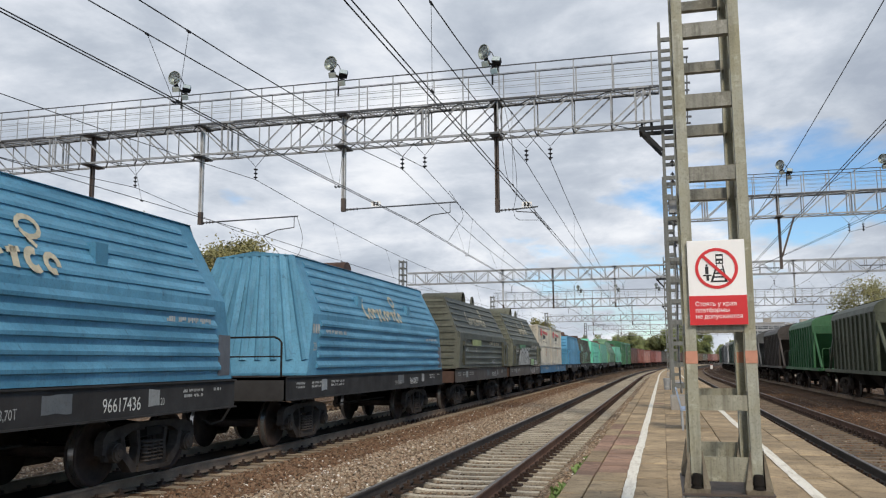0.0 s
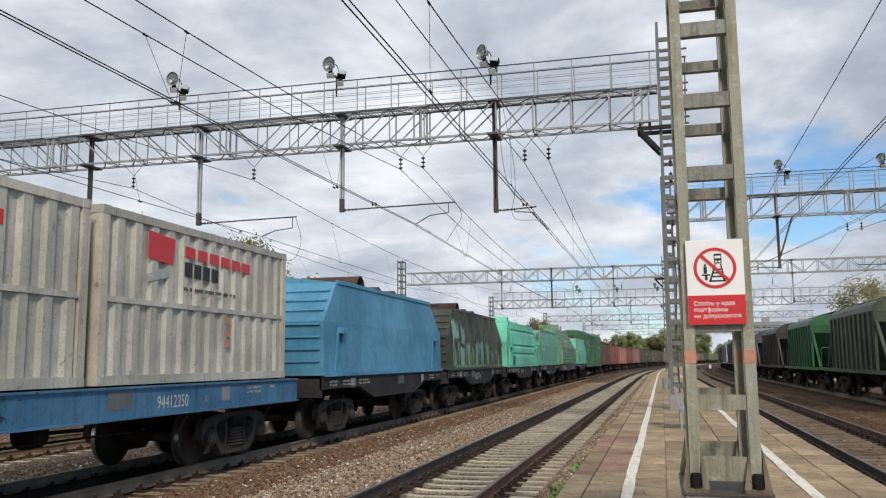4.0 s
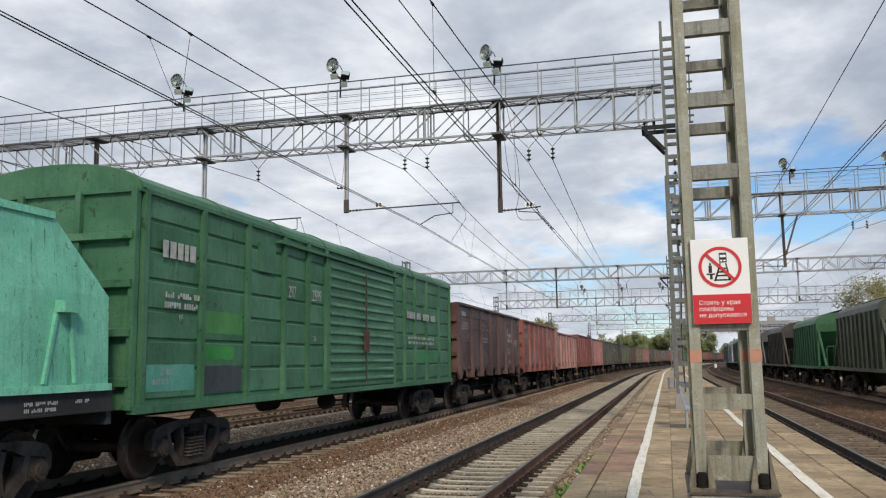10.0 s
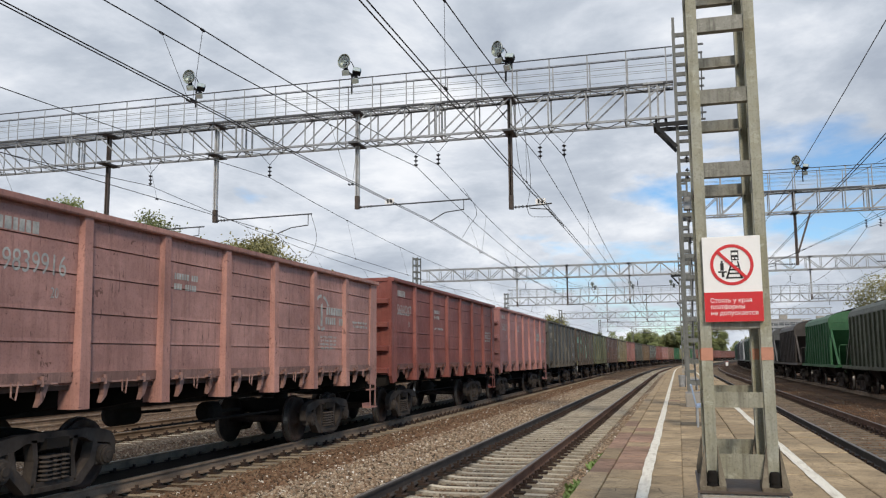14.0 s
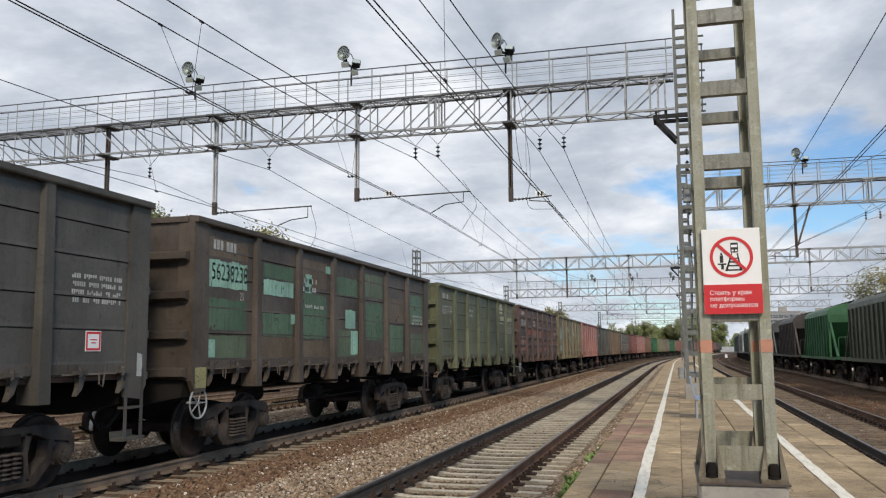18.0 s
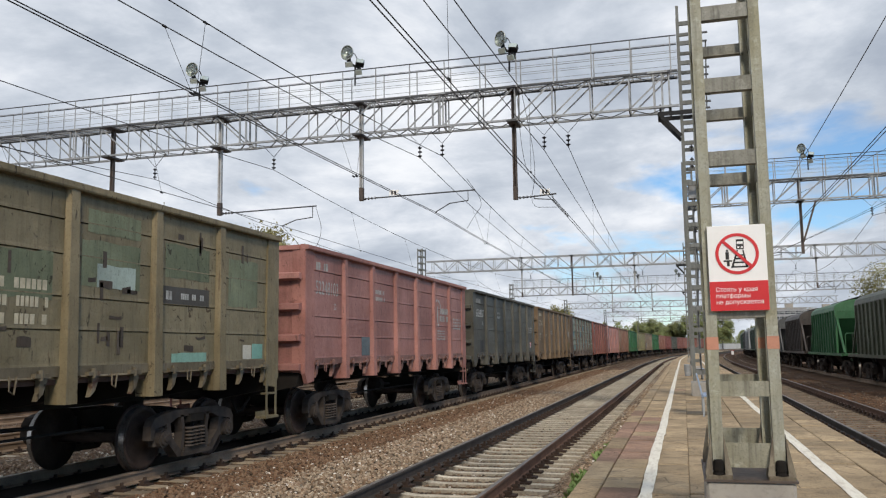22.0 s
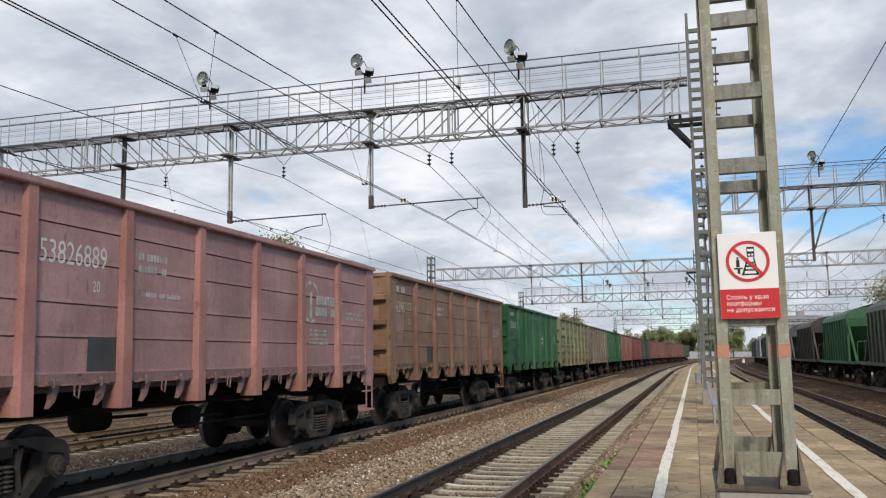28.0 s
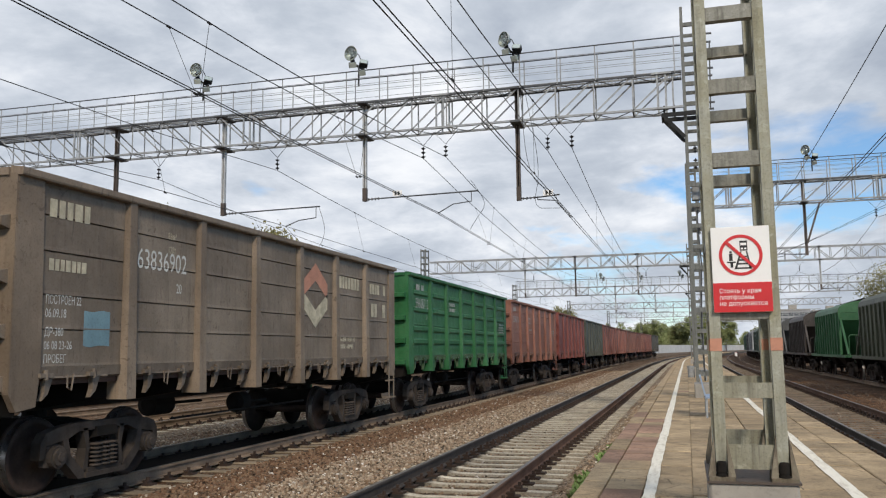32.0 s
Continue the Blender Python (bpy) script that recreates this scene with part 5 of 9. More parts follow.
def make_sign():
    """The warning sign on the front mast: a white field above a red one."""
    x0, x1, z0, z1 = 0.221, 0.666, 2.005, 2.69
    y = 7.13
    s = thing("warning_sign", "white and red enamel warning sign with a crossed-out track pictogram", "sign", m=pose(0, 0, 0))
    g = Geo()
    g.chamfer_box(x0, x1, y - 0.012, y + 0.006, z0, z1, 0.003)
    board = part("board", g, MATS["white"], s)
    g = Geo()
    zr = z0 + 0.235
    g.box(x0 + 0.001, x1 - 0.001, y - 0.0165, y - 0.0125, z0 + 0.001, zr)
    part("red_field", g, MATS["red"], board, "red lower field")
    c, r = Vector(((x0 + x1) / 2, y - 0.0135, z0 + 0.455)), 0.165
    n = 48
    g = Geo()
    for k in range(n):
        a, b = 2 * math.pi * k / n, 2 * math.pi * (k + 1) / n
        q = [(c.x + rr * math.cos(t), c.y, c.z + rr * math.sin(t)) for rr, t in ((r, a), (r, b), (r - 0.024, b), (r - 0.024, a))]
        g.add(q + [(p[0], p[1] - 0.003, p[2]) for p in q], [(4, 5, 6, 7), (0, 1, 5, 4), (3, 7, 6, 2)])
    part("ring", g.mesh("ring", MATS["red"], False, True), None, board, "red prohibition ring")
    g = Geo()
    g.beam((c.x - 0.112, c.y - 0.004, c.z + 0.112), (c.x + 0.112, c.y - 0.004, c.z - 0.112), 0.003, 0.024, (1, 0, 1))
    part("slash", g, MATS["red"], board, "red diagonal bar")
    # plain shapes: a slab with an upright mark beside a track with a railcar front
    g = Geo()
    yb = (c.y - 0.0006, c.y + 0.001)
    g.box(c.x - 0.088, c.x - 0.062, *yb, c.z - 0.045, c.z + 0.015)
    g.box(c.x - 0.083, c.x - 0.067, *yb, c.z + 0.018, c.z + 0.034)
    part("mark", g, MATS["black"], board)
    g = Geo()
    g.box(c.x - 0.105, c.x - 0.04, *yb, c.z - 0.062, c.z - 0.050)
    g.box(c.x - 0.08, c.x - 0.06, *yb, c.z - 0.098, c.z - 0.062)
    part("slab_mark", g, MATS["black"], board)
    g = Geo()
    for a, b in ((-0.042, 0.004), (0.072, 0.046)):
        g.add([(c.x + a - 0.009, c.y - 0.0006, c.z - 0.112), (c.x + a + 0.009, c.y - 0.0006, c.z - 0.112), (c.x + b + 0.005, c.y - 0.0006, c.z + 0.03), (c.x + b - 0.005, c.y - 0.0006, c.z + 0.03)], [(0, 1, 2, 3)])
    for k, z in enumerate((-0.105, -0.07, -0.04, -0.012)):
        w = 0.055 - 0.009 * k
        g.box(c.x + 0.018 - w, c.x + 0.018 + w, *yb, c.z + z - 0.006, c.z + z + 0.006)
    part("track_mark", g, MATS["black"], board)
    g = Geo()
    g.box(c.x - 0.004, c.x + 0.054, *yb, c.z + 0.035, c.z + 0.115)
    part("railcar_mark", g, MATS["black"], board)
    g = Geo()
    g.box(c.x + 0.002, c.x + 0.048, c.y - 0.0014, c.y - 0.0008, c.z + 0.078, c.z + 0.098)
    g.box(c.x + 0.004, c.x + 0.020, c.y - 0.0014, c.y - 0.0008, c.z + 0.045, c.z + 0.058)
    g.box(c.x + 0.030, c.x + 0.046, c.y - 0.0014, c.y - 0.0008, c.z + 0.045, c.z + 0.058)
    part("railcar_window", g, MATS["white"], board)
    for k, line in enumerate(("Стоять у края", "платформы", "не допускается")):
        writing(line, 0.050, MATS["white"], board, pose(x0 + 0.045, y - 0.0195, zr - 0.082 - 0.050 * k, 90, 0, 0), squeeze=0.95)


make_sign()


def make_bench(x, y):
    b = thing("platform_bench", "pale blue plastic bench on grey legs standing on the platform", "bench", "benches on the platform", m=pose(x + bend(y), y, PLATFORM_TOP))
    g = Geo()
    g.prism([(0.0, 0.40), (0.42, 0.43), (0.42, 0.46), (0.0, 0.43)], "y", 0, 1.2)
    part("seat", g, MATS["blue"], b)
    g = Geo()
    g.prism([(0.0, 0.44), (0.03, 0.44), (-0.06, 0.86), (-0.09, 0.85)], "y", 0, 1.2)
    part("backrest", g, MATS["blue"], b)
    for yy in (0.05, 1.1):
        for xx in (0.03, 0.36):
            g = Geo()
            g.beam((xx, yy, 0.0), (xx, yy, 0.42), 0.04, 0.04, (1, 0, 0))
            part("leg", g, MATS["galv"], b)


make_bench(0.31, 18.6)
make_bench(0.40, 39.0)


def make_bin(x, y):
    b = thing("litter_bin", "small grey litter bin on the platform", "litter bin", m=pose(x + bend(y), y, PLATFORM_TOP))
    g = Geo()
    g.lathe([(0.0, 0.13), (0.55, 0.17), (0.56, 0.15), (0.5, 0.14)], (0, 0, 0.02), (0, 0, 1), 14)
    part("bucket", g, MATS["galv"], b)
    g = Geo()
    g.tube((0.16, 0, 0), (0.16, 0, 0.75), 0.02, 8)
    part("pole", g, MATS["galv_dark"], b)


make_bin(0.12, 43.0)

# ---- freight wagons ----
# Every wagon is built about the middle of its length, x across, y along the train, z = 0 on the rails.
WHEEL_R = 0.475


def wheelset_geo():
    g, t = Geo(), Geo()
    for s in (-1, 1):
        o = s * 0.72
        prof = [(0.0, 0.505), (0.03, 0.505), (0.035, 0.478), (0.13, 0.472), (0.135, 0.40), (0.09, 0.385), (0.075, 0.22), (0.10, 0.13), (0.16, 0.12)]
        g.lathe(prof, (o, 0, 0), (o + s, 0, 0), 28)
        t.lathe([(0.038, 0.480), (0.128, 0.474)], (o, 0, 0), (o + s, 0, 0), 28, False)
    g.tube((-1.08, 0, 0), (1.08, 0, 0), 0.08, 12)
    return g, t


def side_frame_geo(s):
    """The cast side frame of a three-piece bogie."""
    g = Geo()
    x0, x1 = s * 1.02, s * 1.16
    a, b = min(x0, x1), max(x0, x1)
    up = [(-1.19, 0.46), (-1.18, 0.66), (-1.10, 0.77), (-0.92, 0.82), (-0.60, 0.86), (0.60, 0.86), (0.92, 0.82), (1.10, 0.77), (1.18, 0.66), (1.19, 0.46)]
    low = [(1.11, 0.46), (1.08, 0.62), (0.80, 0.66), (0.72, 0.66), (0.50, 0.75), (-0.50, 0.75), (-0.72, 0.66), (-0.80, 0.66), (-1.08, 0.62), (-1.11, 0.46)]
    g.prism(up + low, "x", a, b)
    for e in (-1, 1):
        # pedestal leg, slanting tension member, column, axle box with its cap
        leg = [(e * 0.80, 0.68), (e * 0.71, 0.68), (e * 0.65, 0.46), (e * 0.40, 0.24), (e * 0.40, 0.15), (e * 0.50, 0.15), (e * 0.75, 0.38)]
        g.prism(leg, "x", a - 0.01, b + 0.01)
        g.prism([(e * 0.42, 0.78), (e * 0.33, 0.78), (e * 0.29, 0.52), (e * 0.32, 0.24), (e * 0.41, 0.24), (e * 0.36, 0.52)], "x", a, b)
        g.chamfer_box(a + 0.01, b - 0.01, e * 0.93 - 0.15, e * 0.93 + 0.15, 0.36, 0.63, 0.03)
        g.tube((s * 0.98, e * 0.925, 0.475), (s * 1.22, e * 0.925, 0.475), 0.14, 16)
        g.lathe([(0.0, 0.115), (0.03, 0.11), (0.035, 0.06), (0.05, 0.055)], (s * 1.22, e * 0.925, 0.475), (s * 1.5, e * 0.925, 0.475), 14)
        for q in (0, 1, 2):
            u = q * 2.094 + 0.5
            g.tube((s * 1.24, e * 0.925 + 0.085 * math.cos(u), 0.475 + 0.085 * math.sin(u)), (s * 1.262, e * 0.925 + 0.085 * math.cos(u), 0.475 + 0.085 * math.sin(u)), 0.018, 6)
    g.box(a - 0.05, b + 0.05, -0.40, 0.40, 0.15, 0.21)
    g.box(a - 0.02, b + 0.02, -0.34, 0.34, 0.21, 0.27)
    # bolster end over the springs
    g.prism([(-0.28, 0.62), (0.28, 0.62), (0.26, 0.70), (0.18, 0.74), (-0.18, 0.74), (-0.26, 0.70)], "x", min(s * 0.92, s * 1.03), max(s * 0.92, s * 1.03))
    return g


def spring_geo(s):
    g = Geo()
    for y in (-0.155, 0.0, 0.155):
        for x in (1.0, 1.14):
            prof = []
            for k in range(6):
                z = 0.054 * k
                prof += [(z, 0.045), (z + 0.008, 0.094), (z + 0.026, 0.094), (z + 0.034, 0.045)]
            g.lathe(prof, (s * x, y, 0.27), (s * x, y, 1.27), 10)
    return g


WHEEL_GEO, TREAD_GEO = wheelset_geo()
count = len(WHEEL_GEO.f)
WHEEL_GEO.add(TREAD_GEO.v, TREAD_GEO.f)
WHEEL_ME = WHEEL_GEO.mesh("wheelset", MATS["wheel"], True)
WHEEL_ME.materials.append(MATS["tread"])
for face in list(WHEEL_ME.polygons)[count:]:
    face.material_index = 1
SIDE_ME = {s: side_frame_geo(s).mesh("side_frame", MATS["bogie"]) for s in (-1, 1)}
SPRING_ME = {s: spring_geo(s).mesh("spring_nest", MATS["coil"], True) for s in (-1, 1)}


def bolster_geo():
    g = Geo()
    g.prism([(-1.2, 0.66), (-1.2, 0.78), (-0.4, 0.88), (0.4, 0.88), (1.2, 0.78), (1.2, 0.66), (0.5, 0.52), (-0.5, 0.52)], "y", -0.2, 0.2)
    g.tube((0, 0, 0.86), (0, 0, 0.98), 0.16, 14)
    for e in (-1, 1):
        g.box(-0.62, 0.62, e * 0.42 - 0.04, e * 0.42 + 0.04, 0.42, 0.54)
        for s in (-1, 1):
            g.box(s * 0.80 - 0.06, s * 0.80 + 0.06, e * 0.36 - 0.04, e * 0.36 + 0.04, 0.30, 0.62)
    return g


BOLSTER_ME = bolster_geo().mesh("bogie", MATS["under"])


def add_bogie(wagon, y):
    bogie = part("bogie", BOLSTER_ME, None, wagon, "black cast-steel two-axle bogie", pose(0, y, 0))
    for s in (-1, 1):
        part("side_frame", SIDE_ME[s], None, bogie)
        tagged(part("spring_nest", SPRING_ME[s], None, bogie), kind="stuff")
    for e in (-1, 1):
        part("wheelset", WHEEL_ME, None, bogie, "", pose(0, e * 0.925, 0.475))
    return bogie


def add_coupler(wagon, y, e):
    g = Geo()
    g.box(-0.12, 0.12, min(y - e * 0.55, y), max(y - e * 0.55, y), 0.93, 1.13)
    g.prism([(-0.22, y), (0.20, y), (0.24, y + e * 0.16), (0.05, y + e * 0.30), (-0.02, y + e * 0.18), (-0.16, y + e * 0.36), (-0.26, y + e * 0.2)], "z", 0.86, 1.20)
    part("coupler", g, MATS["under"], wagon, "black automatic coupler")
    g = Geo()
    pts = [Vector((0.45, y - e * 0.1, 0.85)), Vector((0.42, y + e * 0.14, 0.62)), Vector((0.30, y + e * 0.36, 0.56)), Vector((0.2, y + e * 0.5, 0.66))]
    g.path(pts, 0.025, 6)
    part("brake_hose", g, MATS["under"], wagon)


def add_brake_gear(wagon, long):
    g = Geo()
    g.lathe([(0, 0.10), (0.04, 0.2), (0.62, 0.2), (0.68, 0.1)], (-0.62, -0.9, 0.82), (-0.62, 0, 0.82), 16)
    g.tube((-0.62, -0.3, 0.82), (-0.62, 0.9, 0.80), 0.03, 6)
    part("air_tank", g, MATS["under"], wagon)
    g = Geo()
    g.lathe([(0, 0.1), (0.05, 0.19), (0.35, 0.19), (0.4, 0.08)], (0.45, 0.3, 0.80), (0.45, 1.3, 0.80), 16)
    g.tube((0.45, 0.7, 0.80), (0.45, 1.6, 0.78), 0.03, 6)
    g.path([(0.9, -long * 0.3, 0.72), (0.9, long * 0.3, 0.72)], 0.02, 6)
    part("brake_cylinder", g, MATS["under"], wagon)


def tint(ob, color, wear):
    """Gives the painted parts of a wagon their colour and wear."""
    for o in (ob, *ob.children_recursive):
        kind = o.name.split(".")[0]
        k = (1.06, 1.02, 0.98) if kind in ("post", "corner_post", "top_rim") else (1, 1, 1)
        o.color = (*[a * b for a, b in zip(color, k)], wear)


def build_gondola(pressed=False):
    """Open-top gondola: ribbed sides, posts, drop hatches, two bogies."""
    w = thing("gondola_wagon", "open steel gondola wagon", "freight wagon", "wagons of the freight train")
    half, x1, z0, z1 = 6.45, 1.50, 1.50, 3.80
    lines = [1.58, 2.04, 2.45, 2.97, 3.40, 3.74]
    for s in (-1, 1):
        g = Geo()
        # one sheet with pressed seams between its five courses
        prof = [(s * (x1 - 0.05), z0)]
        for a, b in zip(lines, lines[1:]):
            prof += [(s * (x1 - 0.045), a - 0.016), (s * (x1 - 0.045), a + 0.002), (s * (x1 + 0.006), a + 0.004), (s * x1, a + 0.05), (s * x1, b - 0.016)]
        prof += [(s * (x1 - 0.02), 3.78), (s * (x1 - 0.06), 3.78), (s * (x1 - 0.06), z0)]
        g.prism(prof, "y", -half, half)
        wall = part("side_wall", g, MATS["paint"], w)
        g = Geo()
        g.prism([(s * (x1 - 0.04), 1.475), (s * (x1 + 0.012), 1.475), (s * (x1 + 0.018), 1.60), (s * (x1 - 0.04), 1.605)], "y", -half + 0.42, half - 0.42)
        part("side_sill", g, MATS["paint"], w)
        if pressed:
            for a, b in ((-6.2, -4.55), (-4.25, -2.8), (-2.5, -1.03), (-0.73, 0.73), (1.03, 2.5), (2.8, 4.25), (4.55, 6.2)):
                for z in (1.92, 2.28, 2.82, 3.30):
                    g = Geo()
                    x = s * (x1 - 0.005)
                    o = s * (x1 + 0.05)
                    g.add([(x, a, z - 0.03), (x, b, z - 0.03), (x, b, z + 0.15), (x, a, z + 0.15), (o, a + 0.14, z + 0.02), (o, b - 0.14, z + 0.02), (o, b - 0.14, z + 0.11), (o, a + 0.14, z + 0.11)],
                          [(4, 5, 6, 7), (0, 1, 5, 4), (1, 2, 6, 5), (2, 3, 7, 6), (3, 0, 4, 7)])
                    part("pressing", g, MATS["paint"], wall)
        for k in (-4.4, -2.65, -0.88, 0.88, 2.65, 4.4):
            g = Geo()
            # post: a tapered hat section, wider below
            g.add([(s * (x1 - 0.01), k - 0.10, 3.80), (s * (x1 - 0.01), k + 0.10, 3.80), (s * (x1 + 0.07), k + 0.075, 3.80), (s * (x1 + 0.07), k - 0.075, 3.80),
                   (s * (x1 - 0.01), k - 0.12, 1.14), (s * (x1 - 0.01), k + 0.12, 1.14), (s * (x1 + 0.11), k + 0.10, 1.14), (s * (x1 + 0.11), k - 0.10, 1.14)],
                  [(0, 1, 2, 3), (7, 6, 5, 4), (3, 2, 6, 7), (0, 3, 7, 4), (2, 1, 5, 6), (1, 0, 4, 5)])
            g.box(min(s * (x1 - 0.2), s * x1), max(s * (x1 - 0.2), s * x1), k - 0.1, k + 0.1, 1.14, 1.5)
            part("post", g, MATS["paint"], w)
        for e in (-1, 1):
            g = Geo()
            y = e * half
            # a wide corner plate that runs to a blunt point below the floor
            out = [(y, 3.80), (y - e * 0.40, 3.80), (y - e * 0.46, 1.62), (y - e * 0.40, 1.14), (y - e * 0.10, 1.10), (y + e * 0.02, 1.30)]
            g.prism(out, "x", *sorted((s * (x1 - 0.05), s * (x1 + 0.035))))
            g.box(*sorted((s * (x1 - 0.25), s * (x1 + 0.03))), *sorted((y - e * 0.05, y + e * 0.025)), 1.32, 3.80)
            part("corner_post", g, MATS["paint"], w)
        for k in (-5.5, -3.52, -1.76, 0.0, 1.76, 3.52, 5.5):
            g = Geo()
            # drop hatch edge with its latches and hooks
            b = 0.62 if abs(k) < 5 else 0.72
            g.add([(s * (x1 - 0.02), k - b, 1.52), (s * (x1 - 0.02), k + b, 1.52), (s * (x1 + 0.03), k + b, 1.46), (s * (x1 + 0.03), k - b, 1.46),
                   (s * (x1 - 0.25), k - b, 1.40), (s * (x1 - 0.25), k + b, 1.40)], [(0, 1, 2, 3), (3, 2, 5, 4), (0, 3, 4), (1, 5, 2), (0, 4, 5, 1)])
            for h in (-0.42, 0.42):
                g.box(min(s * (x1 - 0.04), s * (x1 + 0.07)), max(s * (x1 - 0.04), s * (x1 + 0.07)), k + h - 0.11, k + h + 0.11, 1.47, 1.52)
                g.tube((s * (x1 + 0.05), k + h, 1.44), (s * (x1 + 0.05), k + h, 1.56), 0.03, 8)
                g.add([(s * (x1 + 0.02), k + h + 0.02, 1.46), (s * (x1 + 0.02), k + h + 0.15, 1.46), (s * (x1 + 0.02), k + h + 0.08, 1.28), (s * (x1 + 0.02), k + h - 0.02, 1.20), (s * (x1 + 0.02), k + h + 0.02, 1.30),
                       (s * (x1 - 0.05), k + h + 0.02, 1.46), (s * (x1 - 0.05), k + h + 0.15, 1.46), (s * (x1 - 0.05), k + h + 0.08, 1.28), (s * (x1 - 0.05), k + h - 0.02, 1.20), (s * (x1 - 0.05), k + h + 0.02, 1.30)],
                      [(0, 1, 2, 3, 4), (9, 8, 7, 6, 5), (0, 5, 6, 1), (1, 6, 7, 2), (2, 7, 8, 3), (3, 8, 9, 4), (4, 9, 5, 0)])
            g.path([(s * (x1 + 0.05), k - 0.06, 1.50), (s * (x1 + 0.06), k - 0.07, 1.34), (s * (x1 + 0.06), k + 0.0, 1.30), (s * (x1 + 0.05), k + 0.05, 1.50)], 0.012, 5)
            part("hatch_latch", g, MATS["paint"], w)
    g = Geo()
    for s in (-1, 1):
        g.prism([(s * (x1 - 0.09), 3.78), (s * (x1 + 0.09), 3.78), (s * (x1 + 0.10), 3.80), (s * (x1 + 0.10), 3.87), (s * (x1 - 0.07), 3.89), (s * (x1 - 0.09), 3.87)], "y", -half - 0.02, half + 0.02)
    for e in (-1, 1):
        g.prism([(e * (half - 0.10), 3.78), (e * (half + 0.05), 3.78), (e * (half + 0.05), 3.87), (e * (half - 0.10), 3.87)], "x", -x1 + 0.08, x1 - 0.08)
    part("top_rim", g, MATS["paint"], w)
    for e in (-1, 1):
        g = Geo()
        g.box(-x1 + 0.05, x1 - 0.05, min(e * half, e * (half - 0.06)), max(e * half, e * (half - 0.06)), 1.30, 3.79)
        part("end_wall", g, MATS["paint"], w)
        for z in (1.42, 2.0, 2.62, 3.24):
            g = Geo()
            g.prism([(e * half, z - 0.09), (e * (half + 0.16), z - 0.05), (e * (half + 0.16), z + 0.05), (e * half, z + 0.09)], "x", -x1 + 0.04, x1 - 0.04)
            part("end_rib", g, MATS["paint"], w)
        add_coupler(w, e * (half + 0.35), e)
        g = Geo()
        for s in (-1, 1):
            if s * e > 0:
                # flat bars, a rung and a wide tread at the foot
                xx = s * (x1 + 0.025)
                for y in (half - 0.07, half - 0.42):
                    g.box(*sorted((xx, xx + s * 0.014)), *sorted((e * (y - 0.03), e * (y + 0.03))), 0.56, 1.52)
                g.box(*sorted((xx - s * 0.10, xx + s * 0.02)), *sorted((e * (half - 0.05), e * (half - 0.44))), 0.98, 1.01)
                g.box(*sorted((xx - s * 0.16, xx + s * 0.05)), *sorted((e * (half - 0.03), e * (half - 0.50))), 0.56, 0.60)
                g.box(*sorted((xx - s * 0.17, xx - s * 0.155)), *sorted((e * (half - 0.03), e * (half - 0.50))), 0.60, 0.68)
        part("step_ladder", g, MATS["paint"], w)
        g = Geo()
        g.prism([(-x1 + 0.1, 1.32), (x1 - 0.1, 1.32), (x1 - 0.15, 1.05), (0.4, 0.88), (-0.4, 0.88), (-x1 + 0.15, 1.05)], "y", e * (half + 0.02) if e < 0 else half - 0.28, e * (half - 0.28) if e < 0 else half + 0.02)
        part("buffer_beam", g, MATS["under"], w)
    g = Geo()
    g.box(-x1 + 0.05, x1 - 0.05, -half + 0.05, half - 0.05, 1.38, 1.44)
    part("floor", g, MATS["rusty"], w)
    g = Geo()
    g.box(-0.2, 0.2, -half, half, 0.98, 1.38)
    part("underframe", g, MATS["under"], w)
    for k in (-4.4, -2.65, -0.88, 0.88, 2.65, 4.4):
        g = Geo()
        g.prism([(-x1 + 0.02, 1.38), (x1 - 0.02, 1.38), (x1 - 0.02, 1.2), (0.3, 1.02), (-0.3, 1.02), (-x1 + 0.02, 1.2)], "y", k - 0.08, k + 0.08)
        part("cross_bearer", g, MATS["under"], w)
    add_brake_gear(w, 8)
    for y in (-4.33, 4.33):
        add_bogie(w, y)
    return w


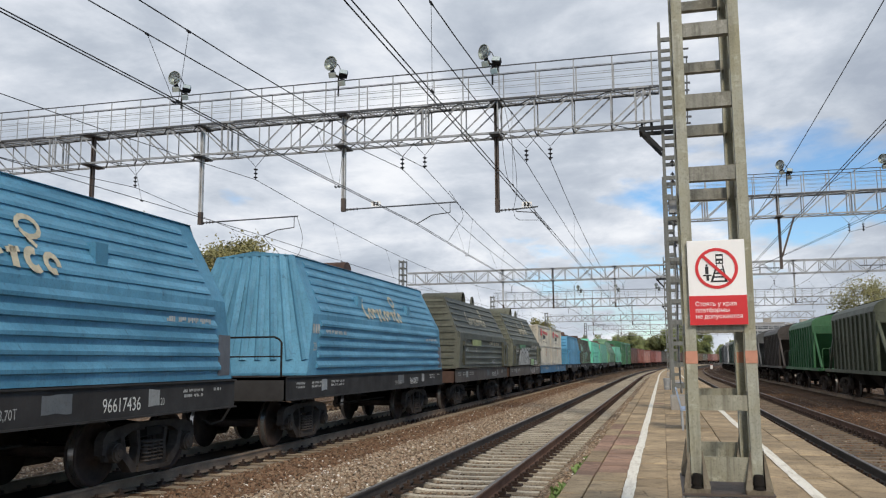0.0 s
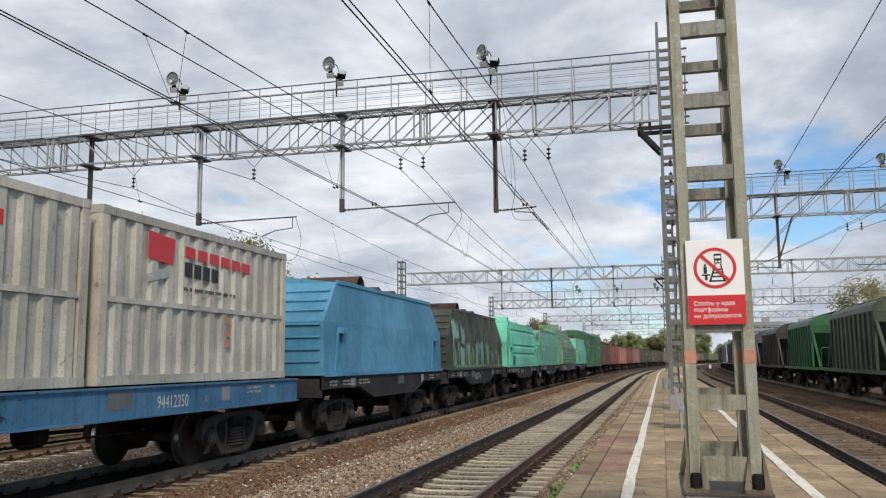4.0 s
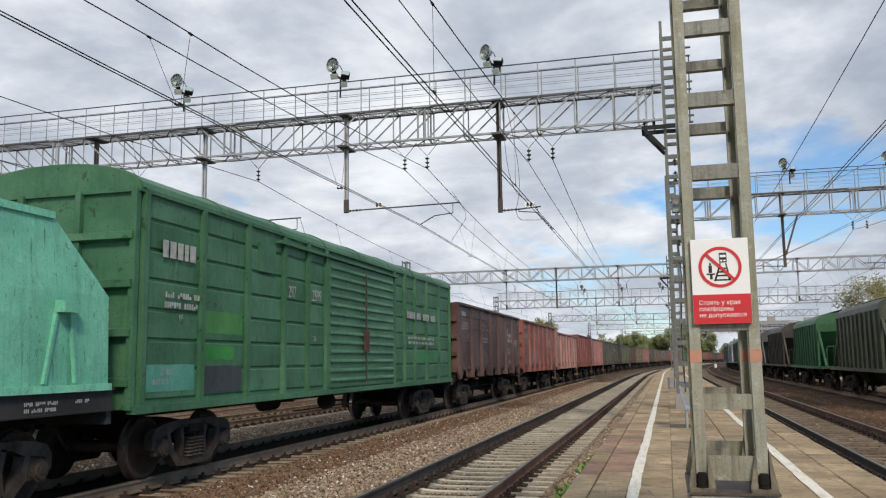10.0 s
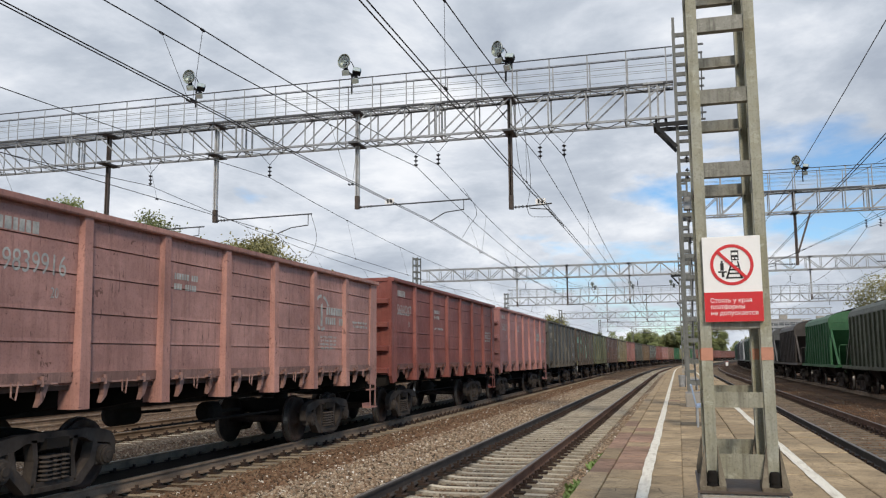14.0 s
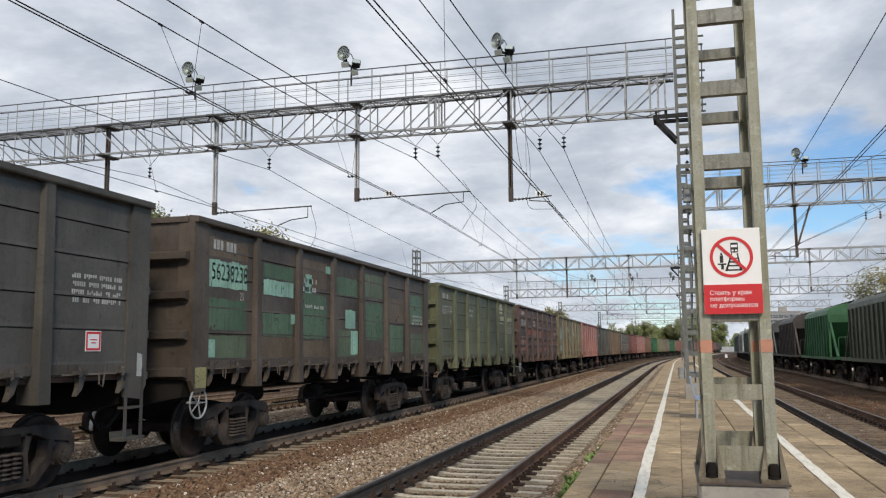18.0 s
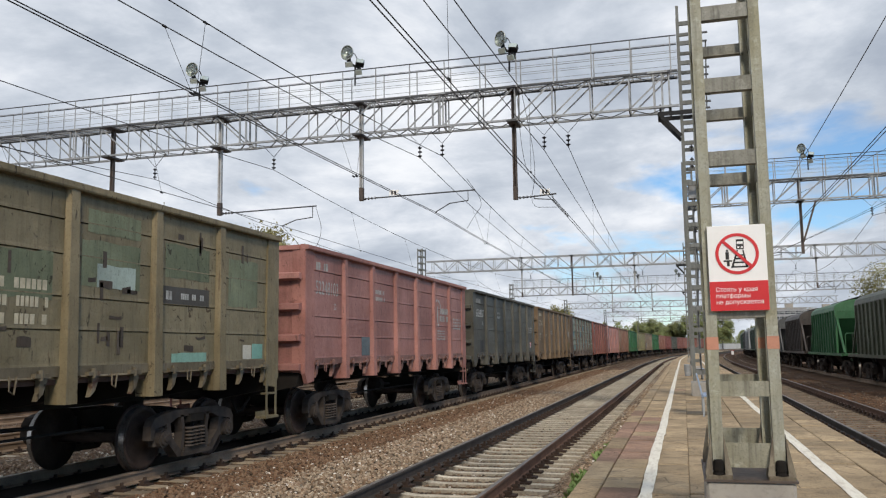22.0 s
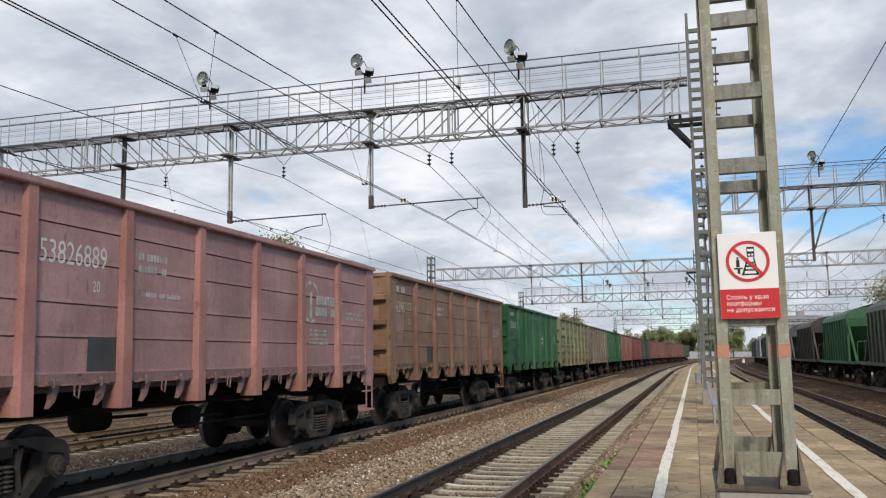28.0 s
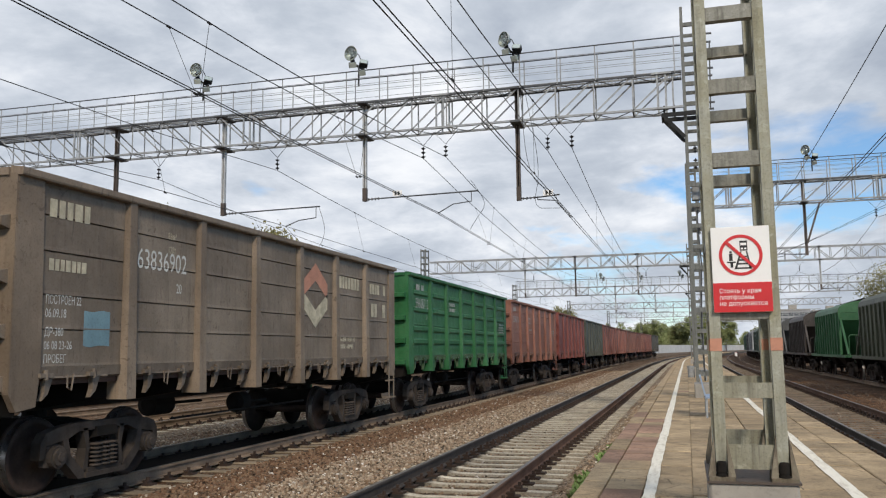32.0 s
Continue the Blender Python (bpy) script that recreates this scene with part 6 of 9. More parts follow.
def add_flat_frame(w, half, zt=1.45, fish=True, material=None, rusty_ends=True):
    """The flat car under coil hoods and containers."""
    material = material or MATS["frame"]
    x1 = 1.50
    for s in (-1, 1):
        g = Geo()
        if fish:
            out = [(-half, zt), (half, zt), (half, 1.16), (half - 2.3, 1.16), (half - 3.4, 0.86), (-half + 3.4, 0.86), (-half + 2.3, 1.16), (-half, 1.16)]
        else:
            out = [(-half, zt), (half, zt), (half, 0.97), (-half, 0.97)]
        a, b = sorted((s * (x1 - 0.02), s * (x1 + 0.03)))
        g.prism(out, "x", a, b)
        sill = part("side_sill", g, material, w)
        a, b = sorted((s * (x1 - 0.12), s * (x1 + 0.07)))
        g = Geo()
        g.prism([(-half, zt), (half, zt), (half, zt - 0.025), (-half, zt - 0.025)], "x", a, b)
        part("flange", g, material, sill)
        low = out[2:] if fish else [(half, 0.985), (-half, 0.985)]
        for p, q in zip(low, low[1:]):
            g = Geo()
            g.beam((s * (x1 + 0.02), p[0], p[1]), (s * (x1 + 0.02), q[0], q[1]), 0.12, 0.025)
            part("flange", g, material, sill)
    g = Geo()
    g.box(-x1 + 0.02, x1 - 0.02, -half, half, zt - 0.07, zt - 0.01)
    part("deck", g, MATS["rusty"], w)
    g = Geo()
    g.box(-0.25, 0.25, -half, half, 0.92, zt - 0.07)
    part("underframe", g, MATS["under"], w)
    for e in (-1, 1):
        g = Geo()
        a, b = sorted((e * half, e * (half - 0.10)))
        g.box(-x1 - 0.02, x1 + 0.02, a, b, 0.97, zt)
        part("end_beam", g, MATS["rusty" if rusty_ends else "frame"], w, "rust-brown end beam" if rusty_ends else "")
        add_coupler(w, e * (half + 0.35), e)
    add_brake_gear(w, half)
    for y in (-half + 1.85, half - 1.85):
        add_bogie(w, y)


def hood_a(w, half, top=4.12, rib_step=0.235, dy=0.35, inset=0.62):
    """Coil hood: upright lower side, sloped upper side, pressed ribs all round."""
    z0, zk, x1 = 1.47, 2.75, 1.53
    xt, yk, yt = x1 - inset, half - dy, half - dy - 0.45

    def at(z):
        if z <= zk:
            f = (z - z0) / (zk - z0)
            return x1, half + (yk - half) * f
        f = (z - zk) / (top - zk)
        return x1 + (xt - x1) * f, yk + (yt - yk) * f
    body = part("hood_shell", shell_geo([(*at(z), z) for z in (z0, zk, top)]), MATS["paint"], w)
    g = Geo()
    g.box(-xt, xt, -yt, yt, top - 0.02, top + 0.02)
    part("roof", g, MATS["paint"], w)
    z = z0 + 0.14
    while z < top - 0.08:
        x, y = at(z)
        for s in (-1, 1):
            k = 0.0 if z < zk else 0.05
            g = Geo()
            g.prism([(s * (x - 0.02), z - 0.02), (s * (x + 0.04), z - 0.012), (s * (x + 0.04), z + 0.012), (s * (x - 0.01 - k), z + 0.10)], "y", -y + 0.16, y - 0.16)
            part("pressed_rib", g, MATS["paint"], body)
            g = Geo()
            g.prism([(s * (y - 0.02), z - 0.02), (s * (y + 0.04), z - 0.012), (s * (y + 0.04), z + 0.012), (s * (y - 0.04), z + 0.10)], "x", -x + 0.10, x - 0.10)
            part("pressed_rib", g, MATS["paint"], body)
        z += rib_step
    for s in (-1, 1):
        # plain band along the knee, corner panels and the recesses for the lifting hooks
        g = Geo()
        g.prism([(s * (x1 - 0.01), zk - 0.20), (s * (x1 + 0.055), zk - 0.18), (s * (x1 + 0.055), zk + 0.02), (s * (x1 - 0.03), zk + 0.05)], "y", -yk + 0.1, yk - 0.1)
        part("knee_band", g, MATS["paint"], body)
        for e in (-1, 1):
            g = Geo()
            p, q = e * (yk - 0.85), e * (half - 0.02)
            a_, b_ = sorted((s * (x1 - 0.01), s * (x1 + 0.05)))
            y = e * (yk - 0.42)
            hole = [(y - 0.26, 1.58), (y + 0.22, 1.58), (y + 0.14, 2.40), (y - 0.06, 2.40)]
            rim = sorted([(p, z0 + 0.02), (q, z0 + 0.02)]) + sorted([(e * (yk + 0.04), zk - 0.16), (p, zk - 0.16)], reverse=True)
            for k in range(4):
                g.prism([rim[k], rim[(k + 1) % 4], hole[(k + 1) % 4], hole[k]], "x", a_, b_ + (0.06 if s > 0 else 0))
            panel = part("corner_panel", g.mesh("corner_panel", MATS["paint"], False, True), None, body, "corner panel with a lifting recess")
            g = Geo()
            a_, b_ = sorted((s * (x1 + 0.04), s * (x1 + 0.20)))
            g.box(a_, b_, y - 0.10, y + 0.20, 2.30, 2.46)
            part("hook_lug", g, MATS["paint"], panel)
    # lifting gear on the ridge: a half pipe with its gusset, and a ring plate
    add_half_pipe(w, -0.9, top, 0.40, MATS["paint"])
    g = Geo()
    g.prism([(0.9 + 0.30 * math.cos(a), top - 0.02 + 0.40 * math.sin(a)) for a in [math.pi * i / 10 for i in range(11)]], "x", xt - 0.12, xt - 0.06)
    eye = part("lifting_eye", g, MATS["paint"], w, "dark lifting eye")
    # no hole is cut: a black disc paints its shaded inside
    g = Geo()
    g.tube((xt - 0.059, 0.9, top + 0.2), (xt - 0.055, 0.9, top + 0.2), 0.11, 14)
    part("eye_hole", g, MATS["under"], eye)
    return body, at


def add_half_pipe(w, y, z, r, material, reach=0.85):
    """A half pipe laid across the roof; black sheets stand for shade inside both ends."""
    arc = [(y + r * math.cos(a), z + r * 1.1 * math.sin(a)) for a in [math.pi * i / 12 for i in range(13)]]
    inner = [(y + (r - 0.03) * math.cos(a), z + (r - 0.03) * 1.1 * math.sin(a)) for a in [math.pi - math.pi * i / 12 for i in range(13)]]
    g = Geo()
    n = 13
    v = [(x, *p) for x in (-reach, reach) for p in arc + inner[::-1]]
    f = []
    for i in range(n - 1):
        f += [(i, i + 1, 2 * n + i + 1, 2 * n + i), (n + i, n + i + 1, 3 * n + i + 1, 3 * n + i), (i, i + 1, n + i + 1, n + i), (2 * n + i, 2 * n + i + 1, 3 * n + i + 1, 3 * n + i)]
    g.add(v, f)
    pipe = part("lifting_eye", g, material, w, "half-pipe lifting bracket")
    for s in (-1, 1):
        g = Geo()
        k = s * (reach - 0.10)
        g.add([(k, *p) for p in inner], [tuple(range(13))])
        part("opening", g, MATS["under"], pipe)


def shell_geo(levels):
    """A closed shell through rectangles (half width, half length, height)."""
    g = Geo()
    v = []
    for x, y, z in levels:
        v += [(-x, -y, z), (x, -y, z), (x, y, z), (-x, y, z)]
    n = len(levels)
    f = [(3, 2, 1, 0), tuple(range(4 * n - 4, 4 * n))]
    for k in range(n - 1):
        f += [(4 * k + i, 4 * k + (i + 1) % 4, 4 * k + 4 + (i + 1) % 4, 4 * k + 4 + i) for i in range(4)]
    return g.add(v, f)


def hood_b(w, half, top=3.62, style="flat"):
    """Coil hood with upright sides and ends that lean in above the knee."""
    z0, zk, x1 = 1.42, 2.66, 1.53
    yt = half - 1.05
    body = part("hood_shell", shell_geo([(x1, half, z0), (x1 - 0.02, half - 0.03, zk), (x1 - 0.12, yt, top)]), MATS["paint"], w)
    g = Geo()
    g.prism([(-1.40, top - 0.01), (0, top + 0.16), (1.40, top - 0.01)], "y", -yt, yt)
    part("roof", g, MATS["paint"], w)
    g = Geo()
    for s in (-1, 1):
        g.prism([(s * 1.40, top - 0.05), (s * 1.45, top - 0.05), (s * 1.45, top + 0.04), (s * 1.38, top + 0.04)], "y", -yt, yt)
    part("eave", g, MATS["paint"], w)
    g = Geo()
    for s in (-1, 1):
        a, b = sorted((s * (x1 - 0.02), s * (x1 + 0.06)))
        g.box(a, b, -half, half, z0 - 0.0, z0 + 0.09)
    part("bottom_rail", g, MATS["paint"], w)
    for e in (-1, 1) if style != "bands" else ():
        for z in (1.75, 2.02, 2.30, 2.58):
            g = Geo()
            g.prism([(e * (half - 0.03), z - 0.03), (e * (half + 0.03), z - 0.01), (e * (half + 0.03), z + 0.02), (e * (half - 0.03), z + 0.03)], "x", -x1 + 0.1, x1 - 0.1)
            part("pressed_rib", g, MATS["paint"], body)
        for k in range(3):
            f = (k + 1) / 4
            z, y, x = zk + (top - zk) * f, half - 0.03 - (1.02) * f, x1 - 0.02 - 0.1 * f
            g = Geo()
            g.prism([(e * (y + 0.03), z - 0.03), (e * (y + 0.06), z + 0.01), (e * (y - 0.03), z + 0.05)], "x", -x + 0.08, x - 0.08)
            part("pressed_rib", g, MATS["paint"], body)
    if style == "ribbed":
        for s in (-1, 1):
            for k in range(7):
                y = -half + 1.5 + k * (2 * half - 3.0) / 6
                g = Geo()
                for d in (-0.16, 0.16):
                    g.add([(s * x1, y + d - 0.06, z0 + 0.1), (s * x1, y + d + 0.06, z0 + 0.1), (s * (x1 + 0.06), y + d + 0.045, z0 + 0.1), (s * (x1 + 0.06), y + d - 0.045, z0 + 0.1),
                           (s * (x1 - 0.12), y + d - 0.06, top - 0.06), (s * (x1 - 0.12), y + d + 0.06, top - 0.06), (s * (x1 - 0.06), y + d + 0.045, top - 0.06), (s * (x1 - 0.06), y + d - 0.045, top - 0.06)],
                          [(3, 2, 6, 7), (0, 3, 7, 4), (2, 1, 5, 6), (4, 5, 6, 7)])
                part("pressed_rib", g, MATS["paint"], body)
    if style == "bands":
        # a skin with three long pressed grooves
        def skin(z, out):
            return x1 - 0.02 - 0.1 * max(0.0, (z - zk) / (top - zk)) + out
        for s in (-1, 1):
            prof = [(skin(1.52, 0.0), 1.52), (skin(1.52, 0.075), 1.53)]
            for za, zb in ((1.98, 2.12), (2.40, 2.54), (3.14, 3.30)):
                prof += [(skin(za, 0.075), za), (skin(za, 0.012), za + 0.07), (skin(zb, 0.012), zb + 0.01), (skin(zb, 0.075), zb + 0.03)]
            prof += [(skin(3.56, 0.075), 3.55), (skin(3.57, 0.0), 3.57)]
            g = Geo()
            g.prism([(s * px_, pz_) for px_, pz_ in prof], "y", -half + 1.22, half - 1.22)
            part("pressed_skin", g, MATS["paint"], body)
    for s in (-1, 1):
        for e in (-1, 1):
            # recess with a lifting hook at each end of the side
            y = e * (half - 0.95)
            g = Geo()
            for p, q in (((y - 0.30, 1.53), (y - 0.10, 2.45)), ((y + 0.26, 1.53), (y + 0.13, 2.45))):
                g.beam((s * (x1 + 0.015), *p), (s * (x1 + 0.005), *q), 0.05, 0.045, (0, 1, 0))
            part("hook_recess", g, MATS["paint"], body, "side plates of the lifting recess")
            g = Geo()
            a, b = sorted((s * x1, s * (x1 + 0.07)))
            g.box(*sorted((s * x1, s * (x1 + 0.15))), y - 0.14, y + 0.14, 2.40, 2.55)
            part("hook_lug", g, MATS["paint"], body)
    add_half_pipe(w, -0.9, top + 0.08, 0.34, MATS["rusty"] if style != "bands" else MATS["paint"])
    for y in (0.7, 2.2):
        g = Geo()
        g.prism([(y - 0.3, top), (y + 0.3, top), (y + 0.3, top + 0.22), (y + 0.1, top + 0.30), (y - 0.3, top + 0.16)], "x", -0.8, 0.8)
        part("lifting_eye", g, MATS["rusty"] if style != "bands" else MATS["paint"], w, "roof lifting bracket")
    return body


def slant(p, q, r, h, out, t=0.03):
    """A raised ridge from p to q that stands proud by out."""
    g = Geo()
    p, q, out = Vector(p), Vector(q), Vector(out)
    d = (q - p).normalized()
    s = d.cross(out).normalized() * r
    o = out.normalized() * h
    g.add([p - s, p + s, p + s * 0.4 + o, p - s * 0.4 + o, q - s, q + s, q + s * 0.4 + o, q - s * 0.4 + o],
          [(3, 2, 6, 7), (0, 3, 7, 4), (2, 1, 5, 6), (4, 7, 6, 5), (0, 1, 2, 3)])
    return g


def hood_c(w, half, shift=0.0):
    """Blue coil hood: ribbed sides between plain corner strips, ends with upright corrugation."""
    z0, zk, top, x1 = 1.46, 2.77, 4.10, 1.53
    xt, yk, yt = x1 - 0.62, half - 0.32, half - 0.55

    def at(z):
        if z <= zk:
            f = (z - z0) / (zk - z0)
            return x1, half + (yk - half) * f
        f = (z - zk) / (top - zk)
        return x1 + (xt - x1) * f, yk + (yt - yk) * f
    body = part("hood_shell", shell_geo([(*at(z), z) for z in (z0, zk, top)]), MATS["paint"], w, m=pose(0, shift, 0))
    g = Geo()
    g.prism([(-xt - 0.05, top - 0.02), (0, top + 0.10), (xt + 0.05, top - 0.02)], "y", -yt - 0.03, yt + 0.03)
    part("roof", g, MATS["paint"], body)
    for s in (-1, 1):
        for z in [1.62 + 0.225 * k for k in range(5)] + [2.86 + 0.20 * k for k in range(6)]:
            x, y = at(z + 0.05)
            lower = z < zk - 0.05
            g = Geo()
            k = 0.05 if not lower else 0.0
            g.prism([(s * (x - 0.02), z - 0.02), (s * (x + 0.05), z), (s * (x + 0.055 - k * 0.4), z + 0.05), (s * (x - 0.01 - k), z + 0.15)], "y", -y + 0.42, y - 0.42)
            part("pressed_rib", g, MATS["paint"], body)
        for y in (-2.1, 2.1):
            g = Geo()
            a, b = sorted((s * 1.22, s * 1.42))
            g.box(a, b, y - 0.13, y + 0.13, 3.06, 3.36)
            part("lug", g, MATS["paint"], body)
    for e in (-1, 1):
        for k in range(9):
            f = (k - 4) / 4.2
            g = slant((f * x1, e * (half - 0.075), z0 + 0.32), (f * xt, e * yt, top - 0.03), 0.09, 0.045, (0, e, 0.25))
            part("corrugation", g, MATS["paint"], body)
        g = Geo()
        a, b = sorted((e * (half - 0.03), e * (half + 0.015)))
        g.box(-x1, x1, a, b, z0, z0 + 0.05)
        part("bottom_flange", g, MATS["paint"], body)
    g = Geo()
    g.prism([(0.34 * math.cos(a) - 0.2, top + 0.05 + 0.34 * math.sin(a)) for a in [math.pi * i / 10 for i in range(11)]], "x", -0.35, 0.35)
    part("lifting_eye", g, MATS["rusty"], body, "rusty lifting bracket")
    return body


def add_end_railing(w, y):
    """A low bent-pipe railing on the open end of the deck."""
    for s in (-1, 1):
        g = Geo()
        x = s * 1.36
        g.path([(x, y, 1.42), (x, y, 2.12), (x - s * 0.06, y, 2.20), (x - s * 0.16, y, 2.24), (s * 0.14, y, 2.24), (s * 0.06, y, 2.20), (s * 0.04, y, 2.12), (s * 0.04, y, 1.42)], 0.022, 6)
        rail = part("end_railing", g, MATS["under"], w, "dark bent-pipe railing")
        g = Geo()
        g.tube((x, y, 1.85), (s * 0.05, y, 1.85), 0.015, 6)
        part("cross_bar", g, MATS["under"], rail)


def add_handwheel(w, y, z=0.95):
    g = Geo()
    n = 20
    pts = [(1.50, y + 0.24 * math.cos(2 * math.pi * k / n), z + 0.24 * math.sin(2 * math.pi * k / n)) for k in range(n + 1)]
    g.path(pts, 0.016, 6)
    for k in range(5):
        a = 2 * math.pi * k / 5
        g.tube((1.50, y, z), (1.50, y + 0.24 * math.cos(a), z + 0.24 * math.sin(a)), 0.011, 5)
    g.tube((1.30, y, z), (1.53, y, z), 0.022, 8)
    part("handwheel", g, MATS["galv"], w, "pale handbrake wheel")


def build_container():
    """A grey ribbed container, its side in an upper and a lower course."""
    c = thing("container", "pale grey corrugated steel container on the flat wagon", "container", "containers on the flat wagon")
    h, x1, z0, z1 = 3.0, 1.22, 1.44, 3.98
    g = Geo()
    g.box(-x1 + 0.06, x1 - 0.06, -h + 0.06, h - 0.06, z0 + 0.1, z1 - 0.03)
    part("shell", g, MATS["paint"], c)
    for s in (-1, 1):
        for za, zb in ((z0 + 0.13, 2.62), (2.70, z1 - 0.12)):
            g = Geo()
            pts, n = [], 13
            step = (2 * h - 0.3) / n
            for k in range(n):
                y = -h + 0.15 + k * step
                pts += [(y, 0.0), (y + step * 0.36, 0.0), (y + step * 0.5, 0.05), (y + step * 0.86, 0.05)]
            pts.append((h - 0.15, 0.0))
            v = [(s * (x1 - 0.056 + d), y, z) for y, d in pts for z in (za, zb)]
            g.add(v, [(2 * i, 2 * i + 1, 2 * i + 3, 2 * i + 2) for i in range(len(pts) - 1)])
            part("corrugated_panel", g, MATS["paint"], c)
        g = Geo()
        a, b = sorted((s * (x1 - 0.07), s * (x1 + 0.01)))
        g.box(a, b, -h, h, 2.62, 2.70)
        part("belt_rail", g, MATS["paint"], c)
        for z, t in ((z0, 0.14), (z1 - 0.12, 0.12)):
            g = Geo()
            g.box(a, b, -h, h, z, z + t)
            part("side_rail", g, MATS["paint"], c)
        for e in (-1, 1):
            g = Geo()
            p, q = sorted((e * h, e * (h - 0.15)))
            a2, b2 = sorted((s * (x1 - 0.16), s * (x1 + 0.012)))
            g.box(a2, b2, p - 0.006, q + 0.006, z0, z1)
            post = part("corner_post", g, MATS["paint"], c)
            for z in (z0 + 0.0, z1 - 0.115):
                g = Geo()
                g.box(a2 - 0.006, b2 + 0.008, p - 0.012, q + 0.012, z, z + 0.12)
                part("casting", g, MATS["paint"], post)
    for e in (-1, 1):
        for za, zb in ((z0 + 0.12, 2.62), (2.66, z1 - 0.1)):
            g = Geo()
            for k in range(8):
                x = -0.98 + k * 0.28
                p, q = sorted((e * (h - 0.06), e * (h - 0.015)))
                g.box(x, x + 0.10, p, q, za, zb)
            part("end_panel", g, MATS["paint"], c)
        g = Geo()
        p, q = sorted((e * (h - 0.08), e * h))
        g.box(-x1 + 0.1, x1 - 0.1, p, q, 2.60, 2.68)
        g.box(-x1 + 0.1, x1 - 0.1, p, q, z1 - 0.12, z1)
        g.box(-x1 + 0.1, x1 - 0.1, p, q, z0, z0 + 0.12)
        part("end_frame", g, MATS["paint"], c)
    return c


def build_boxcar():
    """A green covered wagon with an arched roof, posts, hatches and a wide sliding door."""
    w = thing("boxcar", "green covered wagon with an arched roof and a sliding door", "freight wagon", "wagons of the freight train")
    half, x1, z0, z1 = 9.05, 1.50, 1.12, 4.28
    body = part("body", shell_geo([(x1 - 0.04, half - 0.03, z0), (x1 - 0.04, half - 0.03, z1)]), MATS["paint"], w)
    arch = [(-x1 - 0.04, z1 - 0.04)] + [(-(x1 + 0.04) * math.cos(math.pi * k / 14), z1 + 0.02 + 0.42 * math.sin(math.pi * k / 14)) for k in range(15)] + [(x1 + 0.04, z1 - 0.04)]
    g = Geo()
    g.prism(arch, "y", -half - 0.03, half + 0.03)
    roof = part("roof", g, MATS["paint"], w)
    for k in range(9):
        y = -half + 0.02 + k * (2 * half - 0.14) / 8
        g = Geo()
        g.prism([(a * 1.012, z1 + (b - z1) * 1.05) for a, b in arch[1:-1]], "y", y, y + 0.09)
        part("roof_rib", g, MATS["paint"], roof)
    door = (-2.0, 2.6)
    posts = [-8.9, -7.3, -5.75, -4.25, -3.1, -2.1, 2.75, 3.7, 4.75, 6.0, 7.5, 8.9]
    for s in (-1, 1):
        for y in posts:
            g = Geo()
            a, b = sorted((s * (x1 - 0.04), s * (x1 + 0.05)))
            g.box(a, b, y - 0.06, y + 0.06, z0, z1)
            part("post", g, MATS["paint"], body)
        for a0, b0 in zip(posts, posts[1:]):
            if a0 == -2.1:
                continue
            for k in range(7):
                z = z0 + 0.12 + k * 0.44
                g = Geo()
                g.prism([(s * (x1 - 0.045), z), (s * (x1 - 0.012), z + 0.03), (s * (x1 - 0.012), z + 0.39), (s * (x1 - 0.045), z + 0.42)], "y", a0 + 0.07, b0 - 0.07)
                part("panel", g, MATS["paint"], body)
        for y in (-5.0, 5.3):
            g = Geo()
            a, b = sorted((s * (x1 - 0.02), s * (x1 + 0.03)))
            g.box(a, b, y - 0.33, y + 0.33, 3.45, 4.0)
            part("hatch", g, MATS["paint"], body, "closed loading hatch")
        g = Geo()
        a, b = sorted((s * (x1 - 0.02), s * (x1 + 0.04)))
        g.box(a, b, door[0], door[1], z0 + 0.08, 4.05)
        dr = part("sliding_door", g, MATS["paint"], body, "ribbed sliding door")
        for k in range(13):
            z = z0 + 0.2 + k * 0.21
            g = Geo()
            g.prism([(s * (x1 + 0.035), z), (s * (x1 + 0.075), z + 0.015), (s * (x1 + 0.075), z + 0.04), (s * (x1 + 0.035), z + 0.10)], "y", door[0] + 0.06, door[1] - 0.06)
            part("slat", g, MATS["paint"], dr)
        g = Geo()
        g.beam((s * (x1 + 0.09), door[0] + 2.3, 1.3), (s * (x1 + 0.09), door[0] + 2.3, 3.9), 0.03, 0.03, (1, 0, 0))
        g.box(min(s * (x1 + 0.07), s * (x1 + 0.12)), max(s * (x1 + 0.07), s * (x1 + 0.12)), door[0] + 2.15, door[0] + 2.45, 2.0, 2.5)
        part("door_latch", g, MATS["rusty"], dr, "rusty door latch")
        g = Geo()
        a, b = sorted((s * (x1 - 0.02), s * (x1 + 0.10)))
        g.box(a, b, door[0] - 2.6, door[1] + 0.3, 4.07, 4.13)
        part("door_track", g, MATS["paint"], body)
        g = Geo()
        a, b = sorted((s * (x1 - 0.1), s * (x1 + 0.06)))
        g.box(a, b, -half, half, z0 - 0.06, z0 + 0.05)
        part("side_sill", g, MATS["paint"], body)
    for e in (-1, 1):
        for z in (1.5, 2.2, 2.9, 3.6):
            g = Geo()
            g.prism([(e * (half - 0.04), z - 0.08), (e * (half + 0.10), z - 0.05), (e * (half + 0.10), z + 0.05), (e * (half - 0.04), z + 0.08)], "x", -x1 + 0.04, x1 - 0.04)
            part("end_rib", g, MATS["paint"], body)
        for x in (-1.45, -0.5, 0.5, 1.45):
            g = Geo()
            p, q = sorted((e * (half - 0.04), e * (half + 0.06)))
            g.box(x - 0.05, x + 0.05, p, q, z0, z1)
            part("end_post", g, MATS["paint"], body)
